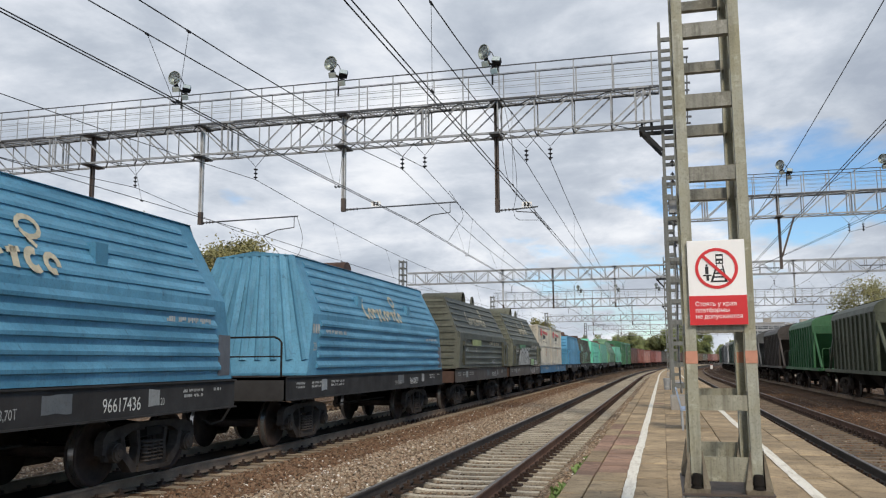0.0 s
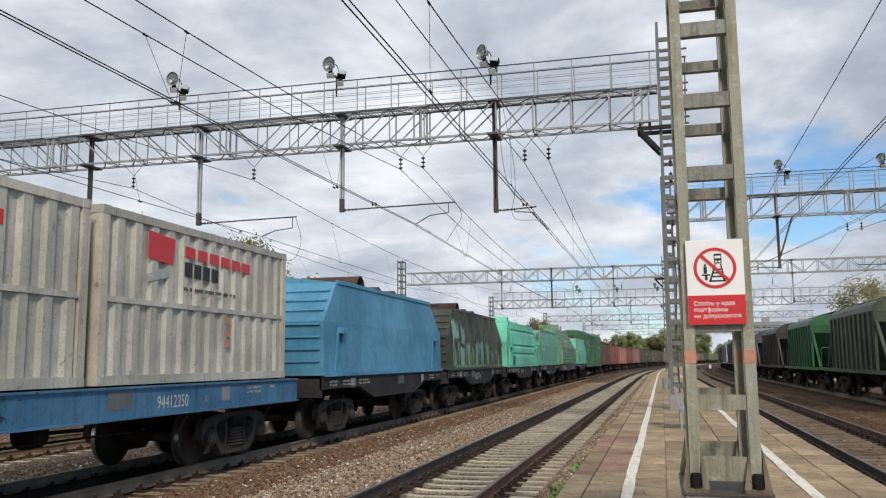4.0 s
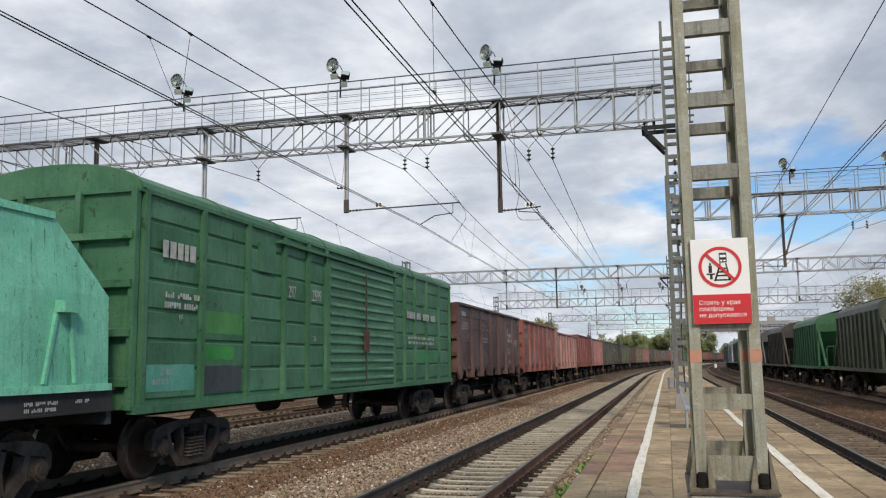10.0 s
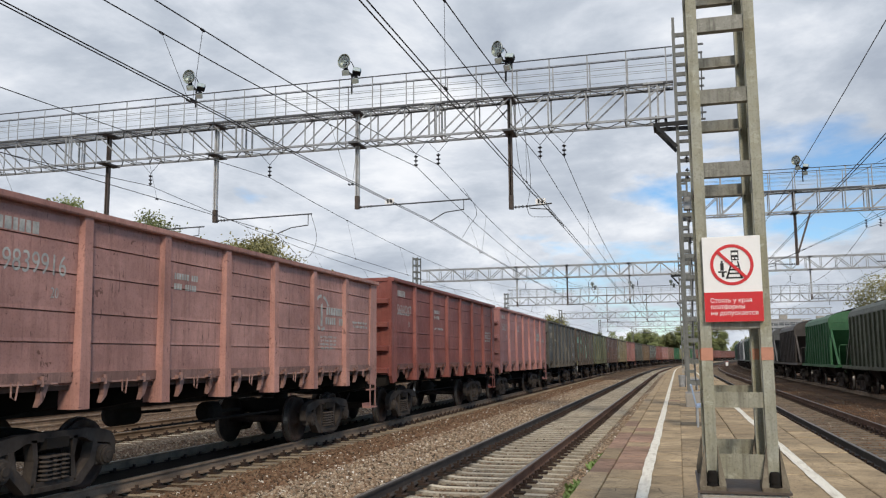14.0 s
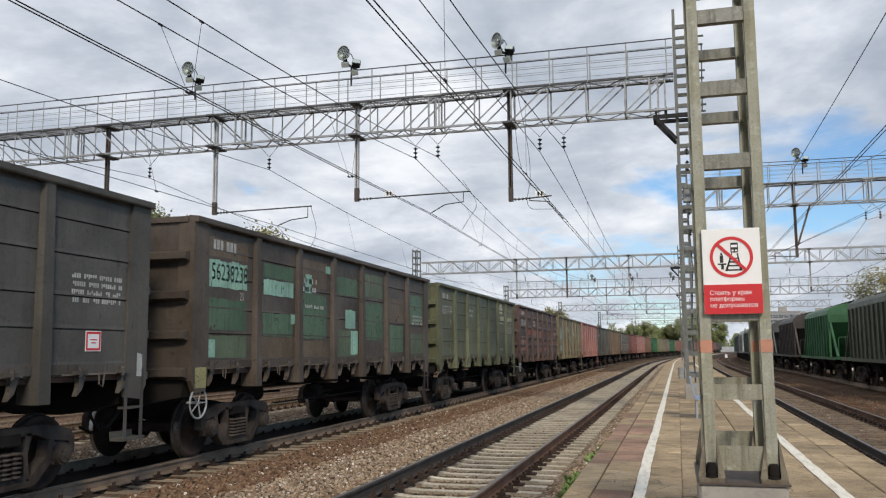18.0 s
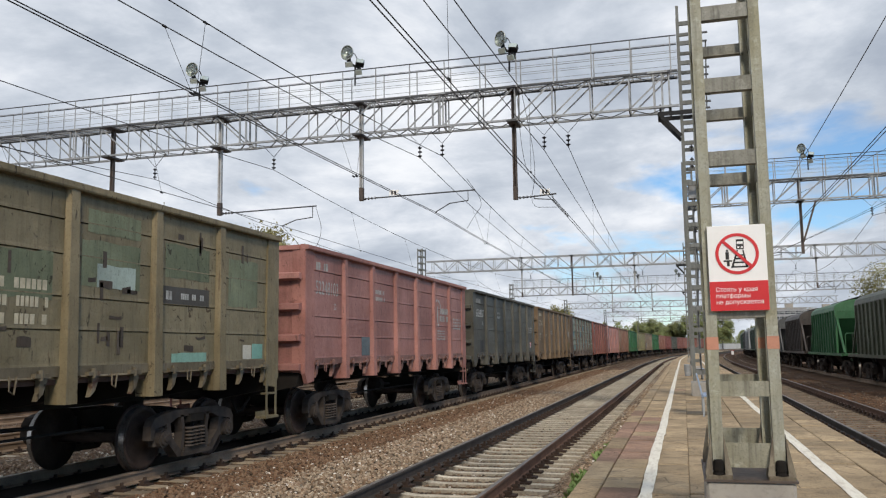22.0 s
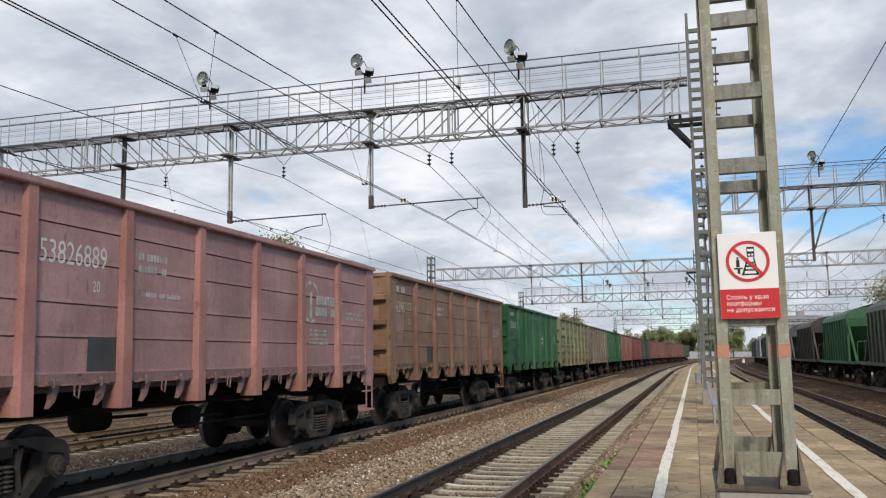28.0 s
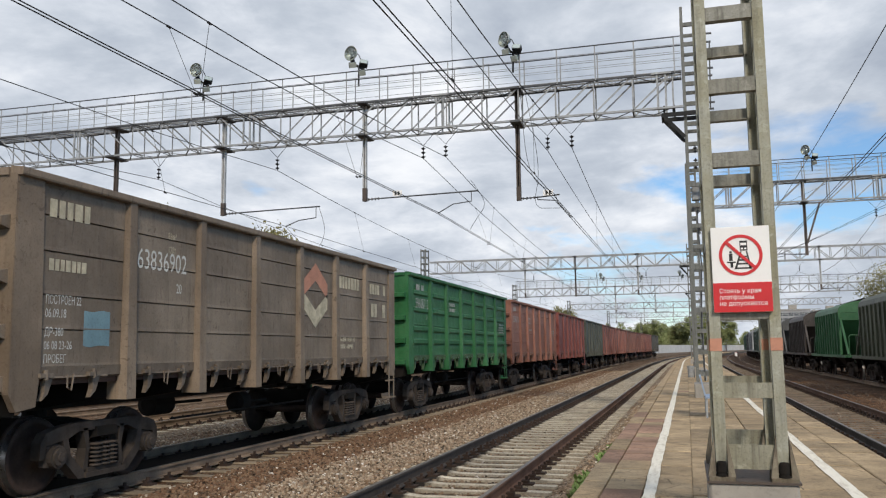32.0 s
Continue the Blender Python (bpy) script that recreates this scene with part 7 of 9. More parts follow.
        add_coupler(w, e * (half + 0.35), e)
    g = Geo()
    g.box(-0.25, 0.25, -half, half, 0.90, z0 - 0.02)
    part("underframe", g, MATS["under"], w)
    add_brake_gear(w, 8)
    for y in (-half + 2.2, half - 2.2):
        add_bogie(w, y)
    return w


def build_hopper():
    """A covered hopper: ribbed side walls, rounded roof with a running board, sloped end sheets."""
    w = thing("hopper_wagon", "parked covered hopper wagon", "freight wagon", "parked hopper wagons")
    half, x1, z0, z1 = 4.15, 1.58, 1.25, 3.50
    for s in (-1, 1):
        g = Geo()
        a, b = sorted((s * (x1 - 0.05), s * x1))
        g.prism([(-half, z1), (half, z1), (half - 0.25, z0), (-half + 0.25, z0)], "x", a, b)
        wall = part("side_wall", g, MATS["paint"], w)
        for k in range(10):
            y = -half + 0.35 + k * (2 * half - 0.7) / 9
            g = Geo()
            a, b = sorted((s * x1, s * (x1 + 0.08)))
            g.box(a, b, y - 0.05, y + 0.05, z0, z1 - 0.03)
            part("rib", g, MATS["paint"], wall)
        g = Geo()
        a, b = sorted((s * (x1 - 0.1), s * (x1 + 0.1)))
        g.box(a, b, -half - 1.9, half + 1.9, z0 - 0.14, z0)
        part("side_sill", g, MATS["paint"], w)
    arch = [(-x1 - 0.03, z1 - 0.05)] + [(-(x1 + 0.03) * math.cos(math.pi * k / 12), z1 + 0.58 * math.sin(math.pi * k / 12) ** 0.8) for k in range(13)] + [(x1 + 0.03, z1 - 0.05)]
    g = Geo()
    g.prism(arch, "y", -half, half)
    part("roof", g, MATS["paint"], w)
    g = Geo()
    g.box(-0.4, 0.4, -half - 0.2, half + 0.2, z1 + 0.63, z1 + 0.67)
    for k in range(8):
        y = -half + 0.3 + k * (2 * half - 0.6) / 7
        g.box(-0.38, 0.38, y - 0.05, y + 0.05, z1 + 0.53, z1 + 0.63)
    part("running_board", g, MATS["under"], w, "dark running board along the roof")
    for e in (-1, 1):
        g = Geo()
        v = [(-x1 + 0.06, e * (half - 0.05), 3.1), (x1 - 0.06, e * (half - 0.05), 3.1), (x1 - 0.06, e * (half - 2.2), 1.3), (-x1 + 0.06, e * (half - 2.2), 1.3)]
        g.add(v + [(x, y - e * 0.03, z - 0.03) for x, y, z in v], [(0, 1, 2, 3), (7, 6, 5, 4), (0, 4, 5, 1), (2, 6, 7, 3)])
        part("slope_sheet", g, MATS["paint"], w)
        g = Geo()
        p, q = sorted((e * (half - 0.06), e * (half - 0.02)))
        g.box(-x1 + 0.05, x1 - 0.05, p, q, 3.05, z1 + 0.2)
        part("end_panel", g, MATS["paint"], w)
        for s in (-1, 1):
            g = Geo()
            g.beam((s * (x1 - 0.1), e * (half + 1.7), z0), (s * (x1 - 0.1), e * (half + 0.0), 3.1), 0.1, 0.1)
            part("end_brace", g, MATS["paint"], w)
            g = Geo()
            g.beam((s * (x1 - 0.05), e * (half - 0.1), z0), (s * (x1 - 0.05), e * (half - 0.02), 3.5), 0.1, 0.12)
            part("end_column", g, MATS["paint"], w)
            g = Geo()
            y = e * (half + 1.85)
            g.path([(s * 1.45, y, z0), (s * 1.45, y, 2.15), (s * 1.38, y, 2.25), (s * 0.9, y, 2.25), (s * 0.85, y, 2.15), (s * 0.85, y, z0)], 0.022, 6)
            part("end_railing", g, MATS["paint"], w)
        g = Geo()
        p, q = sorted((e * (half - 0.4), e * (half + 1.95)))
        g.box(-x1, x1, p, q, z0 - 0.12, z0 - 0.02)
        part("end_platform", g, MATS["paint"], w)
        add_coupler(w, e * (half + 2.2), e)
    for y in (-1.6, 1.6):
        g = Geo()
        v0 = [(-1.3, y - 1.4, z0 - 0.02), (1.3, y - 1.4, z0 - 0.02), (1.3, y + 1.4, z0 - 0.02), (-1.3, y + 1.4, z0 - 0.02)]
        v1 = [(-0.9, y - 0.3, 0.6), (0.9, y - 0.3, 0.6), (0.9, y + 0.3, 0.6), (-0.9, y + 0.3, 0.6)]
        g.add(v0 + v1, [(0, 1, 2, 3), (7, 6, 5, 4)] + [(i, (i + 1) % 4, 4 + (i + 1) % 4, 4 + i) for i in range(4)])
        part("discharge_chute", g, MATS["under"], w)
    g = Geo()
    g.box(-0.25, 0.25, -half - 1.9, half + 1.9, 0.92, z0 - 0.12)
    part("underframe", g, MATS["under"], w)
    for y in (-half - 0.1, half + 0.1):
        add_bogie(w, y)
    return w


# ---- markings and paint patches ----
def stencil(w, text, y, z, size, x=1.506, material="marking", squeeze=0.72):
    writing(text, size, MATS[material], w, pose(x, y, z, 90, 0, 90), "stencil", "", squeeze)


def bars(w, y, z, width, rows, h=0.05, x=1.506, material="marking", seed=0):
    """Lines of small lettering too fine to read, as plain bars."""
    rng = random.Random(seed + int(y * 31) + int(z * 17))
    g = Geo()
    for k in range(rows):
        yy, zz = y + rng.uniform(0, 0.05), z - k * h * 1.7
        while yy < y + width:
            for _ in range(rng.randint(2, 7)):
                d = h * rng.uniform(0.42, 0.66)
                if yy + d > y + width:
                    break
                lo, hi = (0, 1) if h >= 0.1 or rng.random() < 0.7 else ((0, 0.6) if rng.random() < 0.5 else (0.35, 1))
                g.quad((x, yy, zz + lo * h), (x, yy + d, zz + lo * h), (x, yy + d, zz + hi * h), (x, yy, zz + hi * h))
                yy += d + h * 0.16
            yy += h * rng.uniform(0.5, 1.2)
    if not g.v:
        return
    tagged(part("stencil_bar", g, MATS[material], w), kind="stuff")


def ring_emblem(w, y, z, r, x=1.507, material="marking"):
    g = Geo()
    n = 28
    for k in range(n):
        if k in (6, 20) or k < 2 or k > 22:
            continue
        a, b = 2 * math.pi * k / n, 2 * math.pi * (k + 1) / n
        g.add([(x, y + q * math.cos(t), z + q * math.sin(t)) for q, t in ((r, a), (r, b), (r * 0.83, b), (r * 0.83, a))], [(0, 1, 2, 3)])
    g.quad((x, y - r * 0.12, z - r * 0.75), (x, y + r * 0.14, z - r * 0.75), (x, y + r * 0.14, z + r * 0.55), (x, y - r * 0.12, z + r * 0.40))
    part("emblem", g, MATS[material], w, "round white emblem")
    bars(w, y + r * 0.52, z - r * 0.08, 0.95, 1, 0.18, x + 0.001, material)
    bars(w, y + r * 0.40, z - r * 0.62, 1.05, 1, 0.17, x + 0.001, material)


def patch(w, y0, y1, z0, z1, color, wear=0.1, x=1.504, rag=0.05, lean=None, seed=1, label="", drip=0.0):
    """A patch of other paint with an uneven, brushed outline."""
    g = Geo()
    pts = []
    n = max(6, int((y1 - y0) / 0.04))
    for k in range(n + 1):
        y = y0 + (y1 - y0) * k / n
        pts.append((y, z1 + rag * noise.noise(Vector((y * 3.0, seed, 0))) + drip * abs(noise.noise(Vector((y * 11.0, seed, 5))))))
    low = [(y, z0 + rag * 0.6 * noise.noise(Vector((y * 4.0, seed, 9)))) for y, _ in pts]
    v = []
    for (ya, za), (yb, zb) in zip(pts, low):
        zm = lean[0] if lean else 0
        for z in (zb, min(max(zm, zb), za) if lean else (za + zb) / 2, za):
            xx = x - (max(0, z - lean[0]) * lean[1] if lean else 0)
            v.append((xx, ya, z))
    for k in range(n):
        for j in range(2):
            g.f.append((3 * k + j, 3 * k + 3 + j, 3 * k + 4 + j, 3 * k + 1 + j))
    g.v = v
    ob = part("paint_patch", g, MATS["paint"], w, label)
    ob.color = (*color, wear)
    return ob

# ---- the freight train, from its front to its tail ----
TRAIN = []
BLUE, DARKGREEN = (0.068, 0.222, 0.345), (0.064, 0.068, 0.050)


def coil_wagon(label, kind, half, color, wear, centre, style="flat"):
    w = thing("coil_wagon", label, "freight wagon", "wagons of the freight train")
    add_flat_frame(w, half, 1.45, kind == "b", rusty_ends=kind == "a")
    if kind == "a":
        for o in w.children_recursive:
            if o.name.split(".")[0] in ("side_sill", "flange"):
                o.material_slots[0].link, o.material_slots[0].material = "OBJECT", MATS["paint"]
    if kind == "a":
        hood_a(w, half - 0.1)
    elif kind == "c":
        hood_c(w, half - 0.55, 0.45)
        add_end_railing(w, -half + 0.12)
    else:
        hood_b(w, half - 0.1, style=style)
    tint(w, color, wear)
    if kind == "a":
        for o in w.children_recursive:
            if o.name.split(".")[0] in ("side_sill", "flange"):
                o.color = (0.050, 0.041, 0.036, 0.3)
    TRAIN.append((w, centre))
    return w


SILL = 1.536


def sill_marks(w, number, y, half):
    """White lettering along the dark frame."""
    if number:
        stencil(w, number, y, 1.08, 0.27, SILL, "marking_bright", 0.8)
        stencil(w, "20", y + 1.35, 1.12, 0.15, SILL)
    for k, a in enumerate((-half + 1.75, y - 1.15, half - 2.5)):
        patch(w, a, a + (0.32, 0.55, 0.28)[k], 1.12, 1.36, ((0.20, 0.22, 0.24), (0.10, 0.11, 0.12), (0.24, 0.25, 0.25))[k], 0.0, SILL - 0.002, 0.05, seed=k + int(y * 10), label="grey patch of paint")
    for k, (a, b, rows) in enumerate(((-half + 0.4, 0.5, 2), (-half + 1.2, 0.7, 2), (-half + 2.3, 0.8, 2), (half - 1.6, 0.6, 2), (half - 0.7, 0.3, 1))):
        if abs(a - y) > 0.9:
            bars(w, a, 1.28, b, rows, 0.045, SILL)


def ribbon(g, pts, width, at):
    """A flat stroke of even width along the points, laid on a surface by at(y, z, lift)."""
    pts = [Vector(p) for p in pts]
    left, right = [], []
    for i, p in enumerate(pts):
        d = (pts[min(i + 1, len(pts) - 1)] - pts[max(i - 1, 0)]).normalized()
        e = Vector((-d.y, d.x)) * width / 2
        left.append(p + e)
        right.append(p - e)
    for i in range(len(pts) - 1):
        g.quad(at(*right[i]), at(*right[i + 1]), at(*left[i + 1]), at(*left[i]))
    return g


def bow(cy, cz, ry, rz, a0, a1, n=9):
    return [(cy + ry * math.cos(radians(a0 + (a1 - a0) * i / n)), cz + rz * math.sin(radians(a0 + (a1 - a0) * i / n))) for i in range(n + 1)]


def hood_name(w, y, z, x, lean, wide=3.0):
    """The faded maker's emblem on the sloped side: a row of brushed cream hooks and bars, and a curl above them."""
    def at(yy, zz):
        return (x - (zz - 2.75) * lean + 0.05, yy, zz)
    step = wide / 10.2
    for k in range(10):
        c, r = y + (k + 0.5) * step, step * 0.36
        big = 1.9 if k == 0 else 1.0
        g = Geo()
        kind = k % 4
        if kind == 0:
            ribbon(g, bow(c, z + 0.12 * big, r * (1.2 if k == 0 else 1), 0.12 * big, 60, 310), 0.10, at)
        elif kind == 1:
            ribbon(g, bow(c, z + 0.11, r, 0.11, -20, 290), 0.085, at)
        elif kind == 2:
            ribbon(g, [(c - r, z), (c - r * 0.7, z + 0.25)], 0.095, at)
            ribbon(g, bow(c + r * 0.2, z + 0.12, r * 0.8, 0.10, 150, 10, 6), 0.08, at)
        else:
            ribbon(g, [(c - r * 0.2, z - 0.08 * (k == 3)), (c + r * 0.1, z + 0.26)], 0.11, at)
            ribbon(g, [(c - r, z + 0.20), (c + r, z + 0.23)], 0.07, at)
        part("emblem", g, MATS["cream"], w, "brushed cream emblem shape")
    g = Geo()
    m = y + wide * 0.86
    ribbon(g, bow(m, z + 0.55, 0.19, 0.13, -120, 200, 12), 0.07, at)
    ribbon(g, [(m - 0.16, z + 0.50), (m - 0.02, z + 0.36), (m + 0.05, z + 0.30)], 0.06, at)
    part("emblem", g, MATS["cream"], w, "cream curl of the emblem")


w = coil_wagon("light blue ribbed coil wagon with a black frame and cream emblem", "c", 6.15, BLUE, 0.05, 7.35)
sill_marks(w, "96617436", 2.55, 6.1)
stencil(w, "ТАРА 23,70Т", 0.3, 1.10, 0.17, SILL)
hood_name(w, -1.45, 2.86, 1.53, 0.466, 3.2)
bars(w, 3.9, 2.36, 1.3, 1, 0.08, 1.59)
patch(w, 5.55, 5.95, 1.52, 2.2, (0.10, 0.11, 0.13), 0.0, 1.536, 0.01, label="dark square of repair paint")
w = coil_wagon("light blue ribbed coil wagon with white frame lettering", "c", 6.15, BLUE, 0.05, 21.75)
sill_marks(w, "96618921", 2.35, 6.1)
stencil(w, "ТАРА 23,90Т", 0.9, 1.10, 0.15, SILL)
stencil(w, "20", -4.85, 1.98, 0.26, 1.538)
bars(w, -4.9, 2.35, 0.45, 1, 0.2, 1.538)
bars(w, -4.3, 2.36, 1.3, 1, 0.08, 1.59)
hood_name(w, -1.45, 2.86, 1.53, 0.466, 3.2)
bars(w, 3.9, 2.36, 1.3, 1, 0.08, 1.59)
patch(w, 5.55, 5.95, 1.52, 2.2, (0.10, 0.11, 0.13), 0.0, 1.536, 0.01, label="dark square of repair paint")
w = coil_wagon("dark green ribbed coil wagon with rusty end beams", "a", 5.2, DARKGREEN, 0.18, 34.95)
sill_marks(w, "96693155", 1.6, 5.2)
hood_name(w, -2.25, 3.2, 1.53, 0.45, 3.5)
stencil(w, "96693155", 1.36, 1.62, 0.26, 1.578, "marking", 0.66)
stencil(w, "ЛИСТОВОЙ   ПРОКАТ   В РУЛОНАХ", 0.8, 2.40, 0.19, 1.588, "cream", 0.66)
stencil(w, "20", -1.85, 2.10, 0.22, 1.578, "cream")
stencil(w, "МАССА КОЛПАКА 3,90Т", -4.37, 2.12, 0.16, 1.578, "marking_bright", 0.6)
patch(w, -2.5, -0.81, 2.34, 2.60, (0.25, 0.29, 0.12), 0.15, 1.575, 0.02, label="pale olive patch of paint")
w = coil_wagon("dark green ribbed coil wagon with white graffiti", "a", 5.2, (0.075, 0.080, 0.058), 0.18, 46.2)
sill_marks(w, "", 2.35, 5.2)
stencil(w, "96692074", 1.75, 1.04, 0.36, SILL + 0.004, "marking_bright", 0.8)
hood_name(w, -1.08, 3.2, 1.53, 0.45, 2.75)
stencil(w, "МАССА КОЛПАКА 3,90Т", -3.95, 2.18, 0.16, 1.578, "marking_bright", 0.6)
stencil(w, "ЛИСТОВОЙ   ПРОКАТ   В РУЛОНАХ", 1.5, 2.42, 0.19, 1.588, "marking_bright")
stencil(w, "СЕРВИСНОЕ", 0.0, 2.28, 0.21, 1.588, "marking_bright", 0.66)
stencil(w, "ОБСЛУЖИВАНИЕ", -0.2, 2.02, 0.21, 1.588, "marking_bright", 0.62)
patch(w, -2.3, -0.4, 2.34, 2.62, (0.10, 0.24, 0.13), 0.1, 1.574, 0.03)
bars(w, 0.75, 1.80, 0.6, 2, 0.08, 1.578)
# graffiti: a bumpy grey-white cloud with a black outline and looping black strokes inside
def cloud(y0, y1, z0, top, grow, x):
    g = Geo()
    n = 40
    lo, hi = [], []
    for i in range(n + 1):
        u = i / n
        y = y0 - grow + (y1 - y0 + 2 * grow) * u
        k = min(1.0, 5.0 * u, 5.0 * (1 - u)) ** 0.5
        hi.append((x, y, z0 + (top - z0) * k * (0.78 + 0.22 * abs(math.sin(u * 11.5 + 0.4))) + grow))
        lo.append((x, y, z0 - grow))
    for i in range(n):
        g.quad(lo[i], lo[i + 1], hi[i + 1], hi[i])
    return g


part("graffiti_line", cloud(-3.0, 0.75, 1.53, 2.42, 0.045, 1.5915), MATS["black"], w, "black spray-painted outline")
part("graffiti", cloud(-3.0, 0.75, 1.53, 2.42, 0.0, 1.5945), MATS["spray"], w, "grey-white spray-painted graffiti")
g = Geo()
for k, pts in enumerate((bow(-2.55, 1.85, 0.20, 0.28, 80, 330), [(-2.2, 1.55), (-2.05, 2.0), (-1.85, 2.25)], bow(-1.62, 1.98, 0.24, 0.2, 200, -60), [(-1.75, 1.55), (-1.45, 1.85), (-1.15, 1.62)],
                         [(-1.2, 2.28), (-1.0, 1.9), (-1.05, 1.56)], bow(-0.62, 1.9, 0.26, 0.3, 20, 300), [(-0.72, 1.92), (-0.35, 1.80)], bow(0.05, 1.75, 0.22, 0.2, 140, -120), [(0.35, 1.56), (0.42, 1.85), (0.3, 2.05)])):
    ribbon(g, pts, 0.075 - 0.012 * (k % 2), lambda yy, zz: (1.597, yy, zz))
part("graffiti_line", g, MATS["black"], w, "black looping spray strokes")
patch(w, 1.29, 2.32, 1.5, 1.83, (0.30, 0.46, 0.24), 0.0, 1.5915, 0.05)
g = Geo()
for k in range(4):
    ribbon(g, [(1.38 + 0.23 * k, 1.56), (1.46 + 0.23 * k, 1.74), (1.54 + 0.23 * k, 1.58)] if k % 2 else bow(1.46 + 0.23 * k, 1.66, 0.07, 0.09, 70, 320), 0.03, lambda yy, zz: (1.5945, yy, zz))
part("graffiti_line", g, MATS["black"], w, "black scribbled strokes")
g = Geo()
for k in range(5):
    ribbon(g, bow(2.75 + 0.23 * k, 1.66, 0.10, 0.10, 30 + 40 * k, 330 + 40 * k), 0.045, lambda yy, zz: (1.5915, yy, zz))
part("graffiti", g, MATS["marking_bright"], w, "white scribbled strokes")

flat = thing("flat_wagon", "blue flat wagon carrying two pale grey containers", "freight wagon", "wagons of the freight train")
add_flat_frame(flat, 6.77, 1.42, False)
for o in flat.children_recursive:
    if o.name.split(".")[0] in ("side_sill", "flange", "end_beam"):
        o.material_slots[0].link, o.material_slots[0].material = "OBJECT", MATS["paint"]
tint(flat, (0.045, 0.15, 0.27), 0.32)
sill_marks(flat, "94412350", 1.8, 6.2)
stencil(flat, "КД", -3.6, 1.12, 0.2, SILL)
TRAIN.append((flat, 58.57))
box_1 = build_container()
tint(box_1, (0.43, 0.41, 0.355), 0.14)


def container_logo(c):
    for pts, mat_ in ((((-1.9, 3.35), (-1.2, 3.30), (-1.15, 3.72), (-1.9, 3.78)), "red"), (((-1.9, 3.10), (-1.3, 3.28), (-1.3, 3.10), (-1.9, 2.98)), "marking"),
                      (((-0.85, 3.48), (1.5, 3.40), (1.5, 3.58), (-0.85, 3.66)), "red"), (((-0.85, 3.16), (0.3, 3.13), (0.3, 3.36), (-0.85, 3.40)), "black")):
        if mat_ in ("red", "black") and pts[0][0] > -1:
            g = Geo()
            n = 6 if mat_ == "red" else 4
            for k in range(n):
                u, v = k / n, (k + 0.8) / n
                a, b, c_, d = [Vector((0, *p)) for p in pts]
                q = [a.lerp(b, u), a.lerp(b, v), d.lerp(c_, v), d.lerp(c_, u)]
                g.quad(*[(1.226, p.y, p.z) for p in q])
        else:
            g = Geo()
            g.quad(*[(1.226, p[0], p[1]) for p in pts])
        part("emblem", g, MATS[mat_], c, "plain coloured emblem shapes")
    bars(c, -0.9, 2.92, 1.8, 1, 0.06, 1.226, "black")
    g = Geo()
    for k in range(3):
        g.quad((1.226, 0.55, 2.42 - k * 0.2), (1.226, 0.75, 2.42 - k * 0.2), (1.226, 0.75, 2.56 - k * 0.2), (1.226, 0.55, 2.56 - k * 0.2))
    part("warning_label", g, MATS["orange"], c, "orange square labels")
    for y in (-3.004,):
        for z, x in ((3.45, -0.45), (2.95, -0.05)):
            g = Geo()
            g.add([(x - 0.16, y, z - 0.13), (x + 0.16, y, z - 0.13), (x, y, z + 0.15)], [(0, 1, 2)])
            part("warning_triangle", g, MATS["orange"], c, "orange warning triangle")


container_logo(box_1)
box_2 = copy_thing(box_1, Matrix())
TRAIN.append((box_1, 59.23 - 3.14))
TRAIN.append((box_2, 59.23 + 3.14))

w = coil_wagon("blue smooth-sided coil wagon with lifting recesses", "b", 5.25, (0.065, 0.235, 0.385), 0.08, 71.9)
sill_marks(w, "", 1.5, 5.2)
w = coil_wagon("dark green coil wagon with peeling mint paint patches", "b", 5.25, (0.046, 0.052, 0.036), 0.22, 83.3, style="ribbed")
sill_marks(w, "", -0.3, 5.2)
stencil(w, "54217716", -0.85, 1.03, 0.33, SILL, "marking_bright", 0.8)
stencil(w, "66т", 0.55, 1.2, 0.14, SILL, "cream")
for k, (a, b, zt) in enumerate(((-4.55, -3.55, 3.15), (-3.45, -2.7, 2.2), (-3.2, -2.6, 3.0), (-2.4, -1.7, 2.35), (-1.5, -0.85, 2.1), (-0.65, 0.12, 2.40), (0.14, 0.82, 2.44), (1.28, 2.0, 2.38), (2.31, 2.95, 2.10), (3.37, 3.95, 2.12), (3.95, 4.4, 1.95))):
    low = {2: 2.35, 8: 1.66, 9: 1.68}.get(k, 1.53)
    patch(w, a, b, low, zt, (0.19, 0.36, 0.30) if k not in (4, 7) else (0.17, 0.33, 0.15), 0.12, 1.536, 0.22, (2.66, 0.125), 3 + k, drip=0.34)
for k in range(13):
    a = -4.5 + 0.7 * k
    patch(w, a, a + 0.6, 1.50, 1.58, (0.12, 0.24, 0.12), 0.1, 1.594, 0.05, seed=70 + k, drip=0.12)
w = coil_wagon("clean mint green coil wagon with pressed bands", "b", 5.25, (0.12, 0.47, 0.335), 0.0, 94.9, style="bands")
sill_marks(w, "54218912", -0.98, 5.2)
patch(w, -3.75, -3.1, 1.5, 2.0, (0.10, 0.12, 0.12), 0.0, 1.60, 0.01, label="dark square of repair paint")
w = coil_wagon("weathered mint green coil wagon with rust streaks", "b", 5.25, (0.11, 0.33, 0.235), 0.54, 106.4)
for o in w.children:
    if o.name.split(".")[0] == "roof":
        o.color = (0.33, 0.12, 0.085, 0.4)
patch(w, -5.0, -4.2, 3.0, 3.52, (0.30, 0.11, 0.08), 0.3, 1.45, 0.05, (2.66, 0.10), 5, label="reddish patch of primer")
sill_marks(w, "", -1.9, 5.2)
stencil(w, "54211669", -1.93, 0.86, 0.27, SILL, "marking_bright", 0.8)
stencil(w, "20", -0.3, 0.9, 0.16, SILL)
